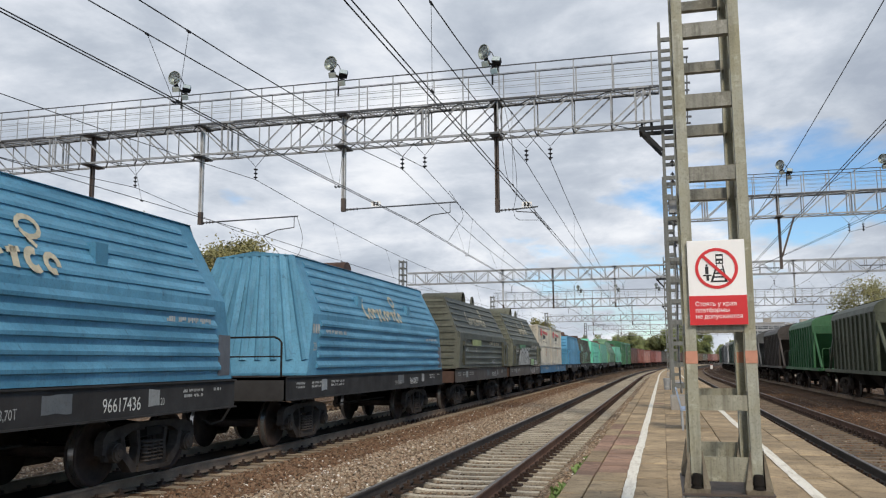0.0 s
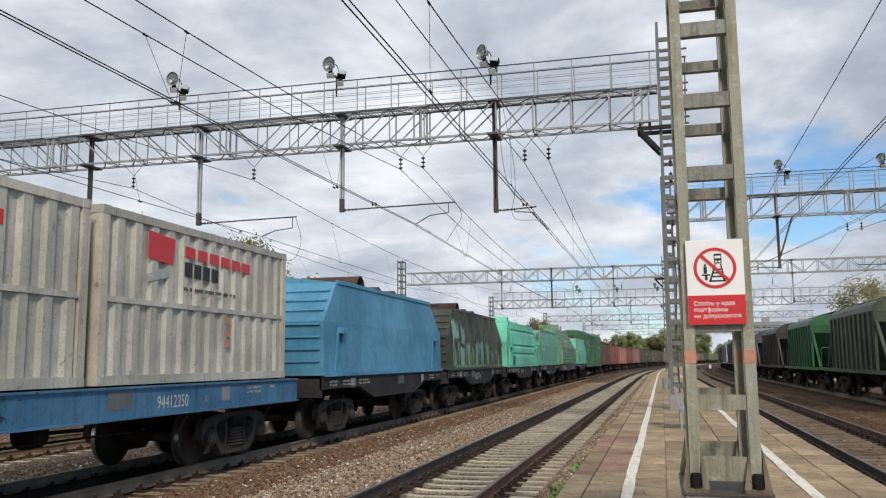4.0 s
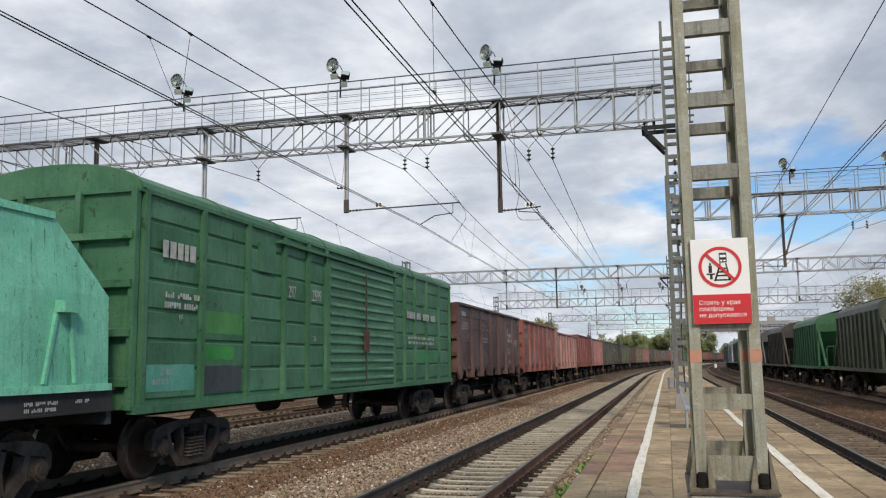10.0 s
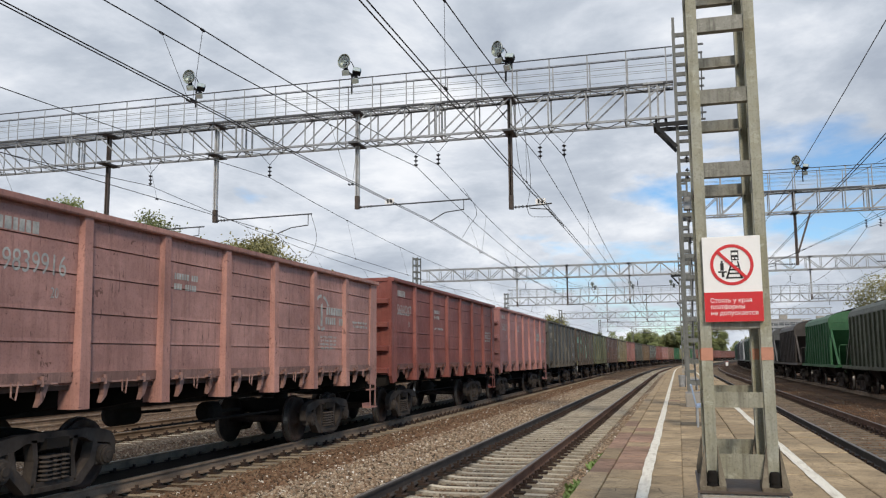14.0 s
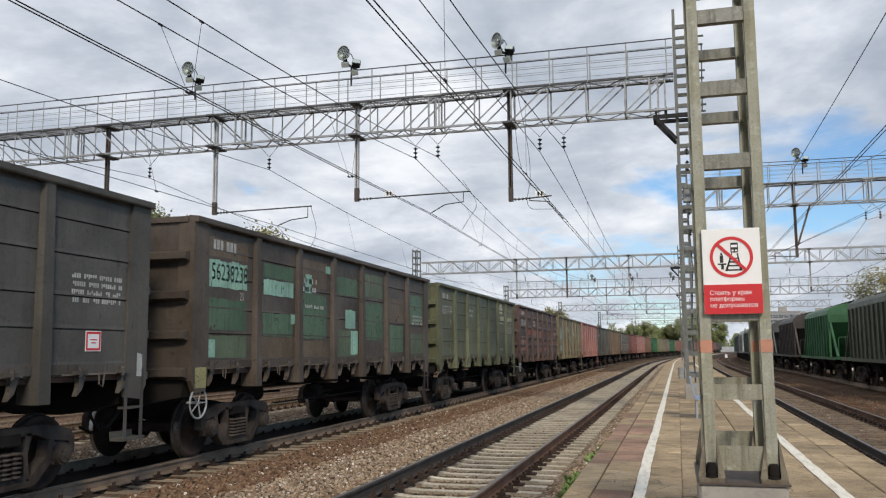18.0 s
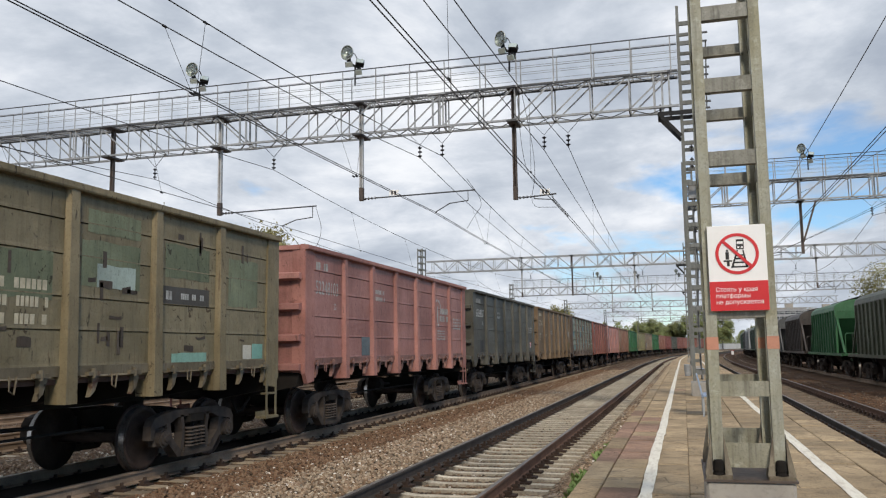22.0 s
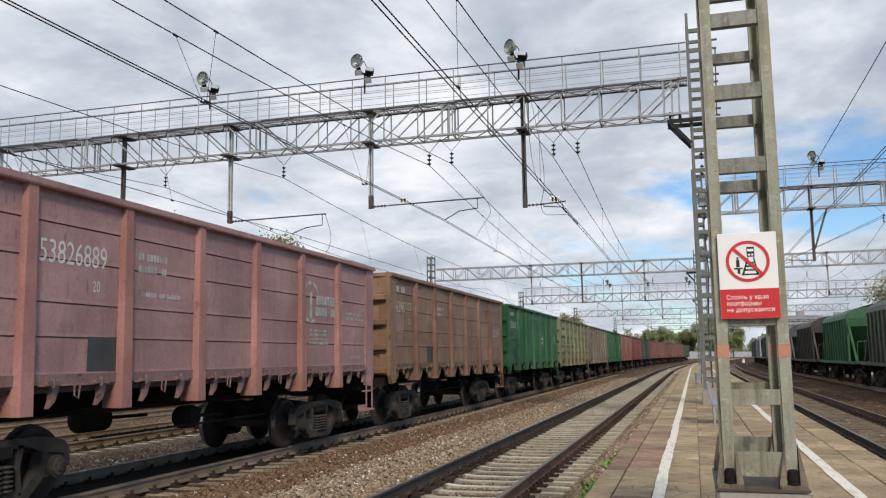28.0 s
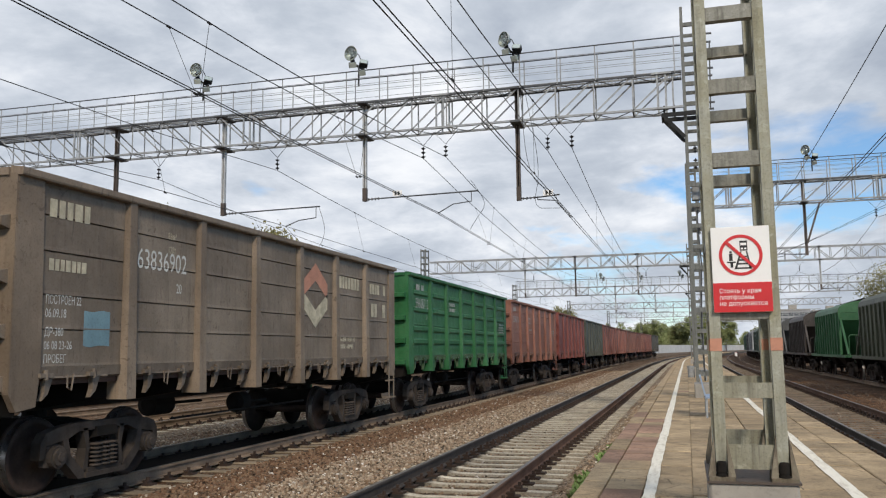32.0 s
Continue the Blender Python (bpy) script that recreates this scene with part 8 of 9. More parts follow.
add_handwheel(w, -5.0)
w = coil_wagon("green ribbed coil wagon with faded white lettering", "a", 5.2, (0.10, 0.205, 0.115), 0.36, 117.8)
sill_marks(w, "96632559", -3.0, 5.2)
hood_name(w, -1.3, 3.1, 1.53, 0.45, 2.6)
stencil(w, "96632559", -2.25, 2.34, 0.36, 1.578, "marking_bright", 0.78)
stencil(w, "20", -1.6, 2.08, 0.22, 1.578)
stencil(w, "ЛИСТОВОЙ", 1.15, 2.40, 0.17, 1.578)
stencil(w, "ПРОКАТ", 2.35, 2.42, 0.17, 1.578)
stencil(w, "В РУЛОНАХ", 3.1, 2.44, 0.17, 1.578)
stencil(w, "МАССА КОЛПАКА 3,90Т", -4.3, 1.90, 0.13, 1.578)
bars(w, 2.15, 1.74, 1.0, 3, 0.07, 1.578)
patch(w, -0.17, 0.21, 1.50, 1.74, (0.06, 0.30, 0.10), 0.0, 1.575, 0.02)
w = coil_wagon("pale mint green coil wagon with flaking paint", "b", 5.25, (0.15, 0.46, 0.32), 0.22, 129.1)
sill_marks(w, "54219415", -0.91, 5.2)
patch(w, -2.2, -1.5, 1.56, 2.1, (0.16, 0.17, 0.18), 0.0, 1.536, 0.01, label="grey square of repair paint")

w = build_boxcar()
tint(w, (0.040, 0.135, 0.068), 0.16)
stencil(w, "297", -4.1, 3.05, 0.34, 1.535)
stencil(w, "2599", -2.98, 3.05, 0.34, 1.56)
bars(w, -8.5, 3.35, 1.0, 1, 0.26, 1.535)
bars(w, -8.4, 2.75, 1.0, 2, 0.09, 1.535)
stencil(w, "КР", -8.0, 2.42, 0.12, 1.535)
stencil(w, "20", -2.9, 2.2, 0.16, 1.56)
patch(w, -7.15, -5.9, 2.25, 2.62, (0.05, 0.20, 0.05), 0.0, 1.494, 0.02)
patch(w, -7.15, -6.2, 1.82, 2.05, (0.02, 0.20, 0.03), 0.0, 1.494, 0.02)
patch(w, -7.2, -5.9, 1.28, 1.72, (0.035, 0.045, 0.05), 0.0, 1.494, 0.01)
patch(w, -8.75, -7.45, 1.35, 1.75, (0.07, 0.26, 0.20), 0.0, 1.494, 0.02)
stencil(w, "ДР 0323", -8.4, 1.60, 0.12, 1.50)
stencil(w, "06 03 23 26", -8.6, 1.46, 0.12, 1.50)
bars(w, 3.8, 3.0, 3.2, 1, 0.2, 1.556)
bars(w, 3.9, 2.4, 2.8, 2, 0.08, 1.556)
patch(w, 4.85, 6.95, 1.7, 2.05, (0.02, 0.16, 0.05), 0.0, 1.494, 0.02)
TRAIN.append((w, 143.9))

# colour, wear, number, pressed sides, extras
GONDOLAS = [
    ("dark maroon gondola wagon with white stencils", (0.075, 0.038, 0.034), 0.12, "52598331", False, "ring"),
    ("brick red gondola wagon with a round white emblem", (0.19, 0.066, 0.053), 0.14, "55147854", False, "ring square_blue"),
    ("faded pinkish red gondola wagon", (0.30, 0.155, 0.135), 0.22, "59839916", False, "ring"),
    ("deep red gondola wagon with white stencils", (0.165, 0.048, 0.04), 0.12, "56060267", False, ""),
    ("dusty pink gondola wagon with a round white emblem", (0.27, 0.125, 0.12), 0.06, "53910215", False, "ring"),
    ("dark grey gondola wagon with white numbers", (0.053, 0.050, 0.045), 0.07, "64172950", False, "square"),
    ("rust-brown gondola wagon with large green and mint patches", (0.052, 0.041, 0.033), 0.16, "56238238", False, "green_patches wheel"),
    ("olive green gondola wagon with yellowed markings", (0.078, 0.084, 0.048), 0.25, "62573154", False, ""),
    ("patchy maroon gondola wagon with red paint squares", (0.066, 0.040, 0.034), 0.35, "52351673", True, "red_patches wheel"),
    ("yellowish olive gondola wagon with pale patches", (0.135, 0.113, 0.066), 0.38, "56041207", False, "pale_patches"),
    ("dusty salmon pink gondola wagon", (0.25, 0.116, 0.103), 0.14, "52248103", False, "ring square"),
    ("dark grey-green gondola wagon with white number", (0.061, 0.061, 0.052), 0.08, "63868837", False, "square"),
    ("dull brown gondola wagon with a yellowed number", (0.122, 0.083, 0.048), 0.14, "62678651", False, "orange"),
    ("rusty gondola wagon with flaking pale turquoise paint", (0.195, 0.225, 0.18), 0.62, "52362107", True, "turquoise"),
    ("rusty red gondola wagon", (0.16, 0.056, 0.045), 0.34, "53012846", False, "ring"),
    ("dusty mauve-pink gondola wagon with white number", (0.265, 0.148, 0.145), 0.05, "53826889", False, "ring square"),
    ("light brown gondola wagon with faded number", (0.195, 0.117, 0.072), 0.36, "62987177", False, "square"),
    ("bright green gondola wagon with white stencils", (0.010, 0.085, 0.027), 0.06, "55326342", False, "square"),
    ("pale olive gondola wagon with flaking paint", (0.155, 0.15, 0.078), 0.3, "56134406", True, "olive_patches"),
    ("brownish grey gondola wagon with an orange emblem", (0.145, 0.114, 0.086), 0.12, "63836902", False, "rhombus"),
    ("bright green gondola wagon with fresh paint", (0.011, 0.095, 0.030), 0.04, "59608712", True, ""),
    ("faded red-brown gondola wagon", (0.185, 0.078, 0.056), 0.2, "52883116", False, ""),
    ("dark red gondola wagon with white streaks", (0.145, 0.038, 0.033), 0.2, "", False, "streaks"),
    ("blackish green gondola wagon", (0.042, 0.05, 0.042), 0.12, "", False, ""),
    ("dull red gondola wagon", (0.15, 0.055, 0.045), 0.2, "", False, ""),
    ("faded red gondola wagon", (0.17, 0.065, 0.052), 0.2, "", False, ""),
    ("dull maroon gondola wagon", (0.14, 0.06, 0.048), 0.25, "", False, ""),
    ("faded brown and red gondola wagon", (0.165, 0.066, 0.05), 0.2, "", False, ""),
    ("faded maroon gondola wagon", (0.155, 0.062, 0.052), 0.2, "", False, ""),
    ("dark grey gondola wagon at the tail of the train", (0.055, 0.055, 0.052), 0.15, "", False, ""),
]
smooth_first, pressed_first = build_gondola(), build_gondola(True)
used = set()
for i, (label, color, wear, number, pressed, extra) in enumerate(GONDOLAS):
    proto = pressed_first if pressed else smooth_first
    if (pressed in used):
        w = copy_thing(proto, Matrix())
        for o in list(w.children):
            if o.name.split(".")[0] in ("stencil", "stencil_bar", "emblem", "paint_patch", "handwheel"):
                bpy.data.objects.remove(o)
    else:
        w = proto
        used.add(pressed)
    tagged(w, label)
    tint(w, tuple(c * 1.14 for c in color), wear)
    for o in w.children:
        if o.name.split(".")[0] in ("side_sill", "hatch_latch"):
            # rust and dust gather on the lowest edge
            o.color = (*[c * 0.62 + k for c, k in zip(color, (0.034, 0.027, 0.022))], min(0.6, wear + 0.2))
        if o.name.split(".")[0] == "post" and i in (15, 16):
            o.color = (*[c * k for c, k in zip(color, ((1.22, 1.02, 0.90), (0.95, 0.78, 0.88))[i - 15])], wear)
    sx = 1.556 if pressed else 1.506
    rng = random.Random(i)
    if number:
        bay = {"53826889": -4.22, "63836902": -4.22}.get(number, -5.92)
        worn_ink = "cream" if i in (5, 12, 16) else ("marking_bright" if i in (8, 11, 15, 17, 18, 19) else "marking")
        stencil(w, number, bay, 2.92, 0.40, sx, worn_ink, 0.76)
        stencil(w, "20", bay + 0.95, 2.62, 0.2, sx, worn_ink)
        if i != 19:
            bars(w, -5.9, 3.42, 0.8, 1, 0.16, sx, "cream" if i == 12 else "marking", seed=i)
        if i == 5:
            stencil(w, "ДР", -5.8, 2.44, 0.15, sx, "cream")
            stencil(w, "16.07.2029", -5.9, 2.28, 0.15, sx, "cream")
            stencil(w, "ПРОБЕГ", -5.85, 2.12, 0.15, sx, "cream")
            bars(w, -4.1, 2.72, 1.1, 1, 0.13, sx, "cream", seed=3)
            bars(w, 2.9, 3.18, 0.6, 1, 0.22, sx, "cream", seed=4)
            bars(w, 1.2, 2.3, 1.0, 2, 0.07, sx, "cream", seed=5)
        if i == 18:
            stencil(w, "ДР-380", -5.3, 2.28, 0.14, sx)
            stencil(w, "04 08 23-26", -5.6, 2.12, 0.14, sx)
            stencil(w, "ПРОБЕГ", -5.4, 1.78, 0.15, sx, "marking_bright")
            stencil(w, "ТАРА 24 Т", -4.1, 1.58, 0.16, sx)
        if i == 0:
            stencil(w, "ПОСТРОЕН", -2.45, 3.12, 0.15, sx)
            stencil(w, "КР", -1.45, 3.12, 0.15, sx)
            stencil(w, "25 06 2008", -2.4, 2.96, 0.13, sx)
            stencil(w, "29 07 2011", -1.55, 2.96, 0.13, sx)
        elif i not in (19, 17, 12, 5):
            bars(w, -2.4, 3.12, 0.7, 2, 0.10, sx, seed=i)
        if i % 3 == 0:
            bars(w, -2.3, 2.62, 1.0, rng.choice((1, 2)), 0.07, sx, seed=i)
        if i not in (9, 19):
            bars(w, 4.9, 2.68, 1.0, rng.choice((2, 3, 4)), 0.06, sx, seed=i)
        if i in (15, 7):
            stencil(w, "АВТОРЕЖИМ", 5.1 if i == 15 else 3.2, 1.72, 0.13, sx)
    if i == 0:
        patch(w, -2.45, -2.1, 1.66, 1.9, (0.17, 0.06, 0.05), 0.0, sx, 0.01, label="red square of paint")
        patch(w, 3.45, 4.15, 1.58, 1.80, (0.26, 0.09, 0.07), 0.0, sx, 0.01, label="red strip of paint")
        bars(w, 3.5, 1.66, 0.55, 1, 0.06, sx + 0.004, seed=3)
        bars(w, -2.43, 2.24, 0.2, 3, 0.05, sx, seed=4)
    if i == 5:
        patch(w, 6.24, 6.36, 1.42, 1.72, (0.42, 0.43, 0.42), 0.3, 1.539, 0.06, seed=4, label="scuff of pale paint on the corner")
    if i in (5, 11):
        g = Geo()
        g.box(sx, sx + 0.004, 5.2, 5.5, 1.76, 2.02)
        label_ = part("paper_label", g, MATS["white"], w, "white label with a red border")
        g = Geo()
        for a, b, c, d in ((5.21, 5.49, 1.77, 1.80), (5.21, 5.49, 1.98, 2.01), (5.21, 5.24, 1.80, 1.98), (5.46, 5.49, 1.80, 1.98), (5.29, 5.42, 1.90, 1.915), (5.31, 5.40, 1.86, 1.875)):
            g.box(sx + 0.0045, sx + 0.006, a, b, c, d)
        part("border", g, MATS["red"], label_)
    if i == 7:
        g = Geo()
        g.add([(sx, 3.5 + 0.32 * math.cos(math.pi * k / 14), 3.42 + 0.32 * math.sin(math.pi * k / 14)) for k in range(15)], [tuple(range(15))])
        part("emblem", g, MATS["cream"], w, "faded cream half-disc emblem")
        g = Geo()
        g.quad((sx, 3.25, 3.26), (sx, 3.75, 3.26), (sx, 3.8, 3.36), (sx, 3.2, 3.36))
        part("emblem", g, MATS["cream"], w, "faded cream emblem stripe")
        bars(w, 2.85, 2.98, 1.3, 1, 0.19, sx, "cream", seed=2)
        bars(w, 2.9, 2.84, 1.2, 1, 0.07, sx, "cream", seed=5)
        bars(w, 4.75, 2.98, 1.2, 1, 0.17, sx, "cream", seed=6)
        for k in (-4.4, -2.65, -0.88, 0.88, 2.65, 4.4):
            patch(w, k - 0.095, k - 0.05, 1.2, 3.7, (0.05, 0.22, 0.10), 0.25, 1.614, 0.0, (1.14, 0.0148), label="green stripe of fresh paint")
    if i == 9:
        patch(w, 2.85, 4.1, 2.46, 2.72, (0.05, 0.045, 0.04), 0.0, sx, 0.005, label="dark painted name plate")
        bars(w, 3.3, 2.54, 0.7, 1, 0.09, sx + 0.004, seed=4)
        bars(w, 2.92, 2.52, 0.2, 1, 0.13, sx + 0.004, seed=5)
        patch(w, 3.1, 4.05, 1.60, 1.74, (0.16, 0.30, 0.25), 0.1, sx, 0.02)
        patch(w, 5.2, 5.5, 1.62, 1.86, (0.45, 0.44, 0.38), 0.0, sx, 0.01)
        patch(w, 5.52, 5.9, 1.62, 1.88, (0.16, 0.33, 0.28), 0.0, sx, 0.01)
        bars(w, -0.6, 2.5, 1.2, 3, 0.12, sx, "cream", seed=8)
        for k, (a, b, c, d) in enumerate(((-0.5, 0.6, 2.4, 2.95), (1.1, 2.3, 2.6, 3.2), (2.9, 4.1, 2.85, 3.35), (4.7, 5.7, 2.5, 3.3), (1.2, 2.3, 3.3, 3.6))):
            patch(w, a, b, c, d, (0.13, 0.15, 0.09), 0.35, sx - 0.002, 0.06, seed=k + 20)
        for k in range(34):
            a, c = rng.choice((-6.0, -4.2, -2.4, -0.6, 1.1, 2.9, 4.7)) + rng.uniform(0.05, 1.0), rng.uniform(1.66, 3.45)
            tall = rng.random() < 0.5
            patch(w, a, a + (0.06 if tall else 0.2) * rng.uniform(0.7, 1.5), c, c + (0.26 if tall else 0.07) * rng.uniform(0.6, 1.4), (0.05, 0.036, 0.026), 0.4, sx + 0.0015, 0.05, seed=k + 90)
    if i == 12:
        bars(w, -5.9, 2.42, 0.5, 3, 0.08, sx, "cream", seed=5)
        bars(w, -4.0, 2.35, 0.6, 1, 0.13, sx, "cream", seed=6)
    if i == 16:
        patch(w, -6.05, -5.35, 2.40, 2.86, (0.26, 0.15, 0.135), 0.1, sx, 0.02, label="pinkish patch of primer")
        patch(w, -2.3, -2.05, 1.62, 1.92, (0.27, 0.15, 0.13), 0.1, sx, 0.02)
        patch(w, 3.0, 3.9, 1.62, 2.2, (0.26, 0.14, 0.12), 0.1, sx, 0.03, label="pinkish patch of primer")
    if i == 17:
        bars(w, 1.1, 2.52, 0.9, 2, 0.12, sx, "marking_bright", seed=2)
        stencil(w, "АВТОРЕЖИМ", 2.85, 2.02, 0.13, sx, "marking_bright")
        stencil(w, "1-1", 3.8, 2.04, 0.12, sx, "marking_bright")
    if i == 19:
        bars(w, -5.95, 3.38, 0.9, 1, 0.22, sx, "cream", seed=1)
        bars(w, -5.93, 2.74, 0.8, 1, 0.14, sx, "cream", seed=2)
        stencil(w, "ПОСТРОЕН 22", -5.93, 2.34, 0.15, sx, "marking_bright", 0.6)
        stencil(w, "06.09.18", -5.93, 2.18, 0.15, sx, "marking_bright", 0.7)
        stencil(w, "ДР-380", -5.93, 1.96, 0.14, sx, "marking_bright", 0.7)
        stencil(w, "06 08 23-26", -5.93, 1.80, 0.14, sx, "marking_bright", 0.7)
        stencil(w, "ПРОБЕГ", -5.93, 1.64, 0.14, sx, "marking_bright", 0.7)
        stencil(w, "83м³", -3.5, 3.40, 0.14, sx, "cream")
        stencil(w, "120т", -3.5, 3.20, 0.14, sx, "cream")
        bars(w, -4.45, 1.66, 0.35, 1, 0.12, sx, "cream", seed=5)
    if "ring" in extra:
        ring_emblem(w, 3.12, 2.86, 0.42, sx + 0.001)
        bars(w, 3.05, 2.28, 0.9, 4, 0.05, sx, seed=i)
    if "square_blue" in extra:
        stencil(w, "69,5т 88м³", -4.05, 3.06, 0.2, sx, "cream")
        patch(w, -3.32, -2.80, 1.62, 2.05, (0.14, 0.20, 0.24), 0.0, sx, 0.01, label="blue-grey square of paint")
    elif "square" in extra:
        at = -3.32 if i in (10, 15, 16) else -5.35
        patch(w, at, at + 0.55, 1.62, 2.05, (0.035, 0.036, 0.038) if i != 10 else (0.10, 0.14, 0.16), 0.0, sx, 0.01, label="black square of paint")
    if "wheel" in extra:
        add_handwheel(w, -6.2)
    if "orange" in extra:
        patch(w, 4.95, 5.35, 1.95, 2.25, (0.35, 0.13, 0.03), 0.0, sx, 0.01, label="orange square of paint")
        patch(w, 5.5, 5.7, 1.7, 2.1, (0.13, 0.14, 0.05), 0.0, sx, 0.02)
    if "rhombus" in extra:
        # two chevrons that face each other, hollow in the middle
        for e, mat_, label_ in ((1, "orange", "faded orange chevron emblem"), (-1, "cream", "faded cream chevron emblem")):
            g = Geo()
            cy, cz = 1.66, 2.88
            for d in (-0.60, 0.60):
                g.quad((sx, cy + d, cz + 0.26 * e), (sx, cy, cz + 0.66 * e), (sx, cy, cz + 0.30 * e), (sx, cy + d, cz - 0.06 * e))
            part("emblem", g, MATS[mat_], w, label_)
        bars(w, 2.85, 3.12, 1.3, 1, 0.26, sx, "cream", seed=1)
        bars(w, 4.75, 3.10, 1.2, 1, 0.24, sx, "cream", seed=2)
        bars(w, 4.8, 2.55, 1.2, 1, 0.32, sx, "cream", seed=3)
        bars(w, 2.9, 1.95, 0.9, 2, 0.09, sx, "cream", seed=4)
        patch(w, -5.25, -4.75, 1.84, 2.28, (0.16, 0.27, 0.32), 0.0, sx - 0.002, 0.05, label="pale blue paint patch")
    if "green_patches" in extra:
        mint, moss = (0.23, 0.40, 0.32), (0.06, 0.115, 0.065)
        for k, (a, b, c, d, col) in enumerate(((-6.0, -4.72, 2.80, 3.24, mint), (-4.1, -2.85, 2.78, 3.06, mint), (-2.95, -2.76, 2.27, 2.46, mint), (-2.3, -1.98, 2.92, 3.3, mint), (-1.27, -1.0, 3.4, 3.55, mint),
                                               (-0.12, 0.5, 2.25, 2.66, mint), (0.22, 0.66, 1.66, 2.2, mint), (-6.05, -5.75, 1.66, 1.92, mint), (-4.1, -2.85, 2.02, 2.44, moss), (-4.1, -2.85, 3.1, 3.35, moss), (-6.0, -4.75, 2.1, 2.6, moss),
                                               (-2.4, -1.2, 2.0, 2.9, moss), (1.1, 2.4, 2.0, 2.9, moss), (3.0, 4.1, 1.7, 2.4, moss), (-0.6, 0.6, 3.0, 3.4, moss), (4.7, 5.9, 2.5, 3.3, moss))):
            patch(w, a, b, c, d, col, 0.42 if col is mint else 0.55, sx - (0 if col is mint else 0.003), 0.03, seed=k, drip=0.05)
        for k, (a, b, c, d) in enumerate(((-4.15, -2.8, 1.62, 2.0), (-6.0, -4.7, 1.64, 2.0), (-2.4, -1.1, 1.62, 1.95), (-0.6, 0.7, 1.62, 2.2), (-6.0, -4.7, 3.3, 3.6), (1.1, 2.4, 3.05, 3.6), (2.9, 4.2, 2.5, 3.1), (4.7, 6.0, 1.65, 2.2), (-2.4, -1.2, 3.05, 3.6))):
            patch(w, a, b, c, d, (0.082, 0.112, 0.066) if k % 2 else (0.105, 0.075, 0.048), 0.55, sx - 0.004, 0.03, seed=k + 40, drip=0.05)
        patch(w, -6.38, -6.05, 1.18, 1.50, (0.24, 0.22, 0.10), 0.35, 1.539, 0.01, seed=3, label="yellowish patch on the corner plate")
    if "red_patches" in extra:
        for k, (a, b, c, d) in enumerate(((-6.0, -4.6, 1.7, 2.2), (-6.0, -4.7, 3.3, 3.7), (-4.2, -2.9, 2.5, 2.8), (-2.4, -1.4, 2.4, 2.9), (-0.6, 0.6, 2.2, 2.75), (-0.6, 0.5, 1.6, 1.9), (1.1, 2.3, 1.7, 2.1), (3.0, 3.9, 2.0, 2.9), (4.7, 5.8, 1.9, 2.3), (4.8, 5.8, 2.6, 3.0))):
            patch(w, a, b, c, d, (0.22, 0.062, 0.045) if k % 3 else (0.26, 0.10, 0.07), 0.42, 1.508, 0.05, seed=k, drip=0.05)
        stencil(w, "70т  86м", -3.7, 2.86, 0.17, sx)
        stencil(w, "ДР 321", -5.9, 2.28, 0.15, sx)
        stencil(w, "24.07.2325", -5.9, 2.12, 0.15, sx)
        stencil(w, "ПРОБЕГ", -5.9, 1.93, 0.15, sx)
    if "pale_patches" in extra:
        for k, (a, b, c, d) in enumerate(((-6.0, -4.7, 2.4, 3.1), (-5.9, -4.8, 1.65, 2.0), (-2.2, -1.3, 2.9, 3.3), (1.4, 2.2, 2.6, 2.9))):
            patch(w, a, b, c, d, (0.27, 0.33, 0.30), 0.1, sx, 0.02, seed=k)
    if "turquoise" in extra:
        for o in w.children_recursive:
            if o.name.split(".")[0] in ("post", "corner_post", "top_rim", "end_wall", "end_rib", "hatch_latch", "step_ladder"):
                o.color = (0.075, 0.055, 0.046, 0.3)
        for k, (a, b, c, d) in enumerate(((-5.9, -5.2, 2.48, 2.9), (-5.3, -4.7, 1.64, 2.0), (-2.3, -1.3, 2.5, 2.9), (1.3, 2.3, 2.05, 2.4), (-4.1, -3.2, 2.0, 2.4), (2.9, 3.7, 3.0, 3.35), (-0.5, 0.5, 2.98, 3.36))):
            patch(w, a, b, c, d, (0.10, 0.24, 0.30), 0.5, 1.508, 0.12, seed=k)
    if "olive_patches" in extra:
        for k, (a, b, c, d) in enumerate(((-6.0, -5.0, 1.65, 1.85), (-6.0, -5.4, 2.5, 2.7), (-3.9, -2.9, 2.45, 2.75), (-2.3, -1.2, 3.0, 3.3), (-0.5, 0.5, 2.45, 2.75))):
            patch(w, a, b, c, d, (0.05, 0.17, 0.06), 0.1, 1.508, 0.04, seed=k)
        for k in range(7):
            patch(w, -6.15 + k * 1.78, -5.1 + k * 1.78, 2.05, 2.2, (0.22, 0.27, 0.22), 0.2, 1.508, 0.04, seed=k + 40)
    if "streaks" in extra:
        for k in range(6):
            patch(w, -4.2 + k * 1.75, -4.1 + k * 1.75, 1.8, 3.4, (0.45, 0.42, 0.40), 0.0, sx, 0.03, seed=k)
    if i == 2:
        # an older, lower body
        low = Matrix.Translation((0, 0, 1.14)) @ Matrix.Diagonal((1, 1, 0.916, 1)) @ Matrix.Translation((0, 0, -1.14))
        for o in w.children:
            if o.name.split(".")[0] in ("side_wall", "post", "corner_post", "top_rim", "end_wall", "end_rib", "stencil", "stencil_bar", "emblem", "paint_patch"):
                o.matrix_basis = low @ o.matrix_basis
    TRAIN.append((w, (167.1 if i == 0 else 181.3 + 14.1 * (i - 1)) - 6.5))

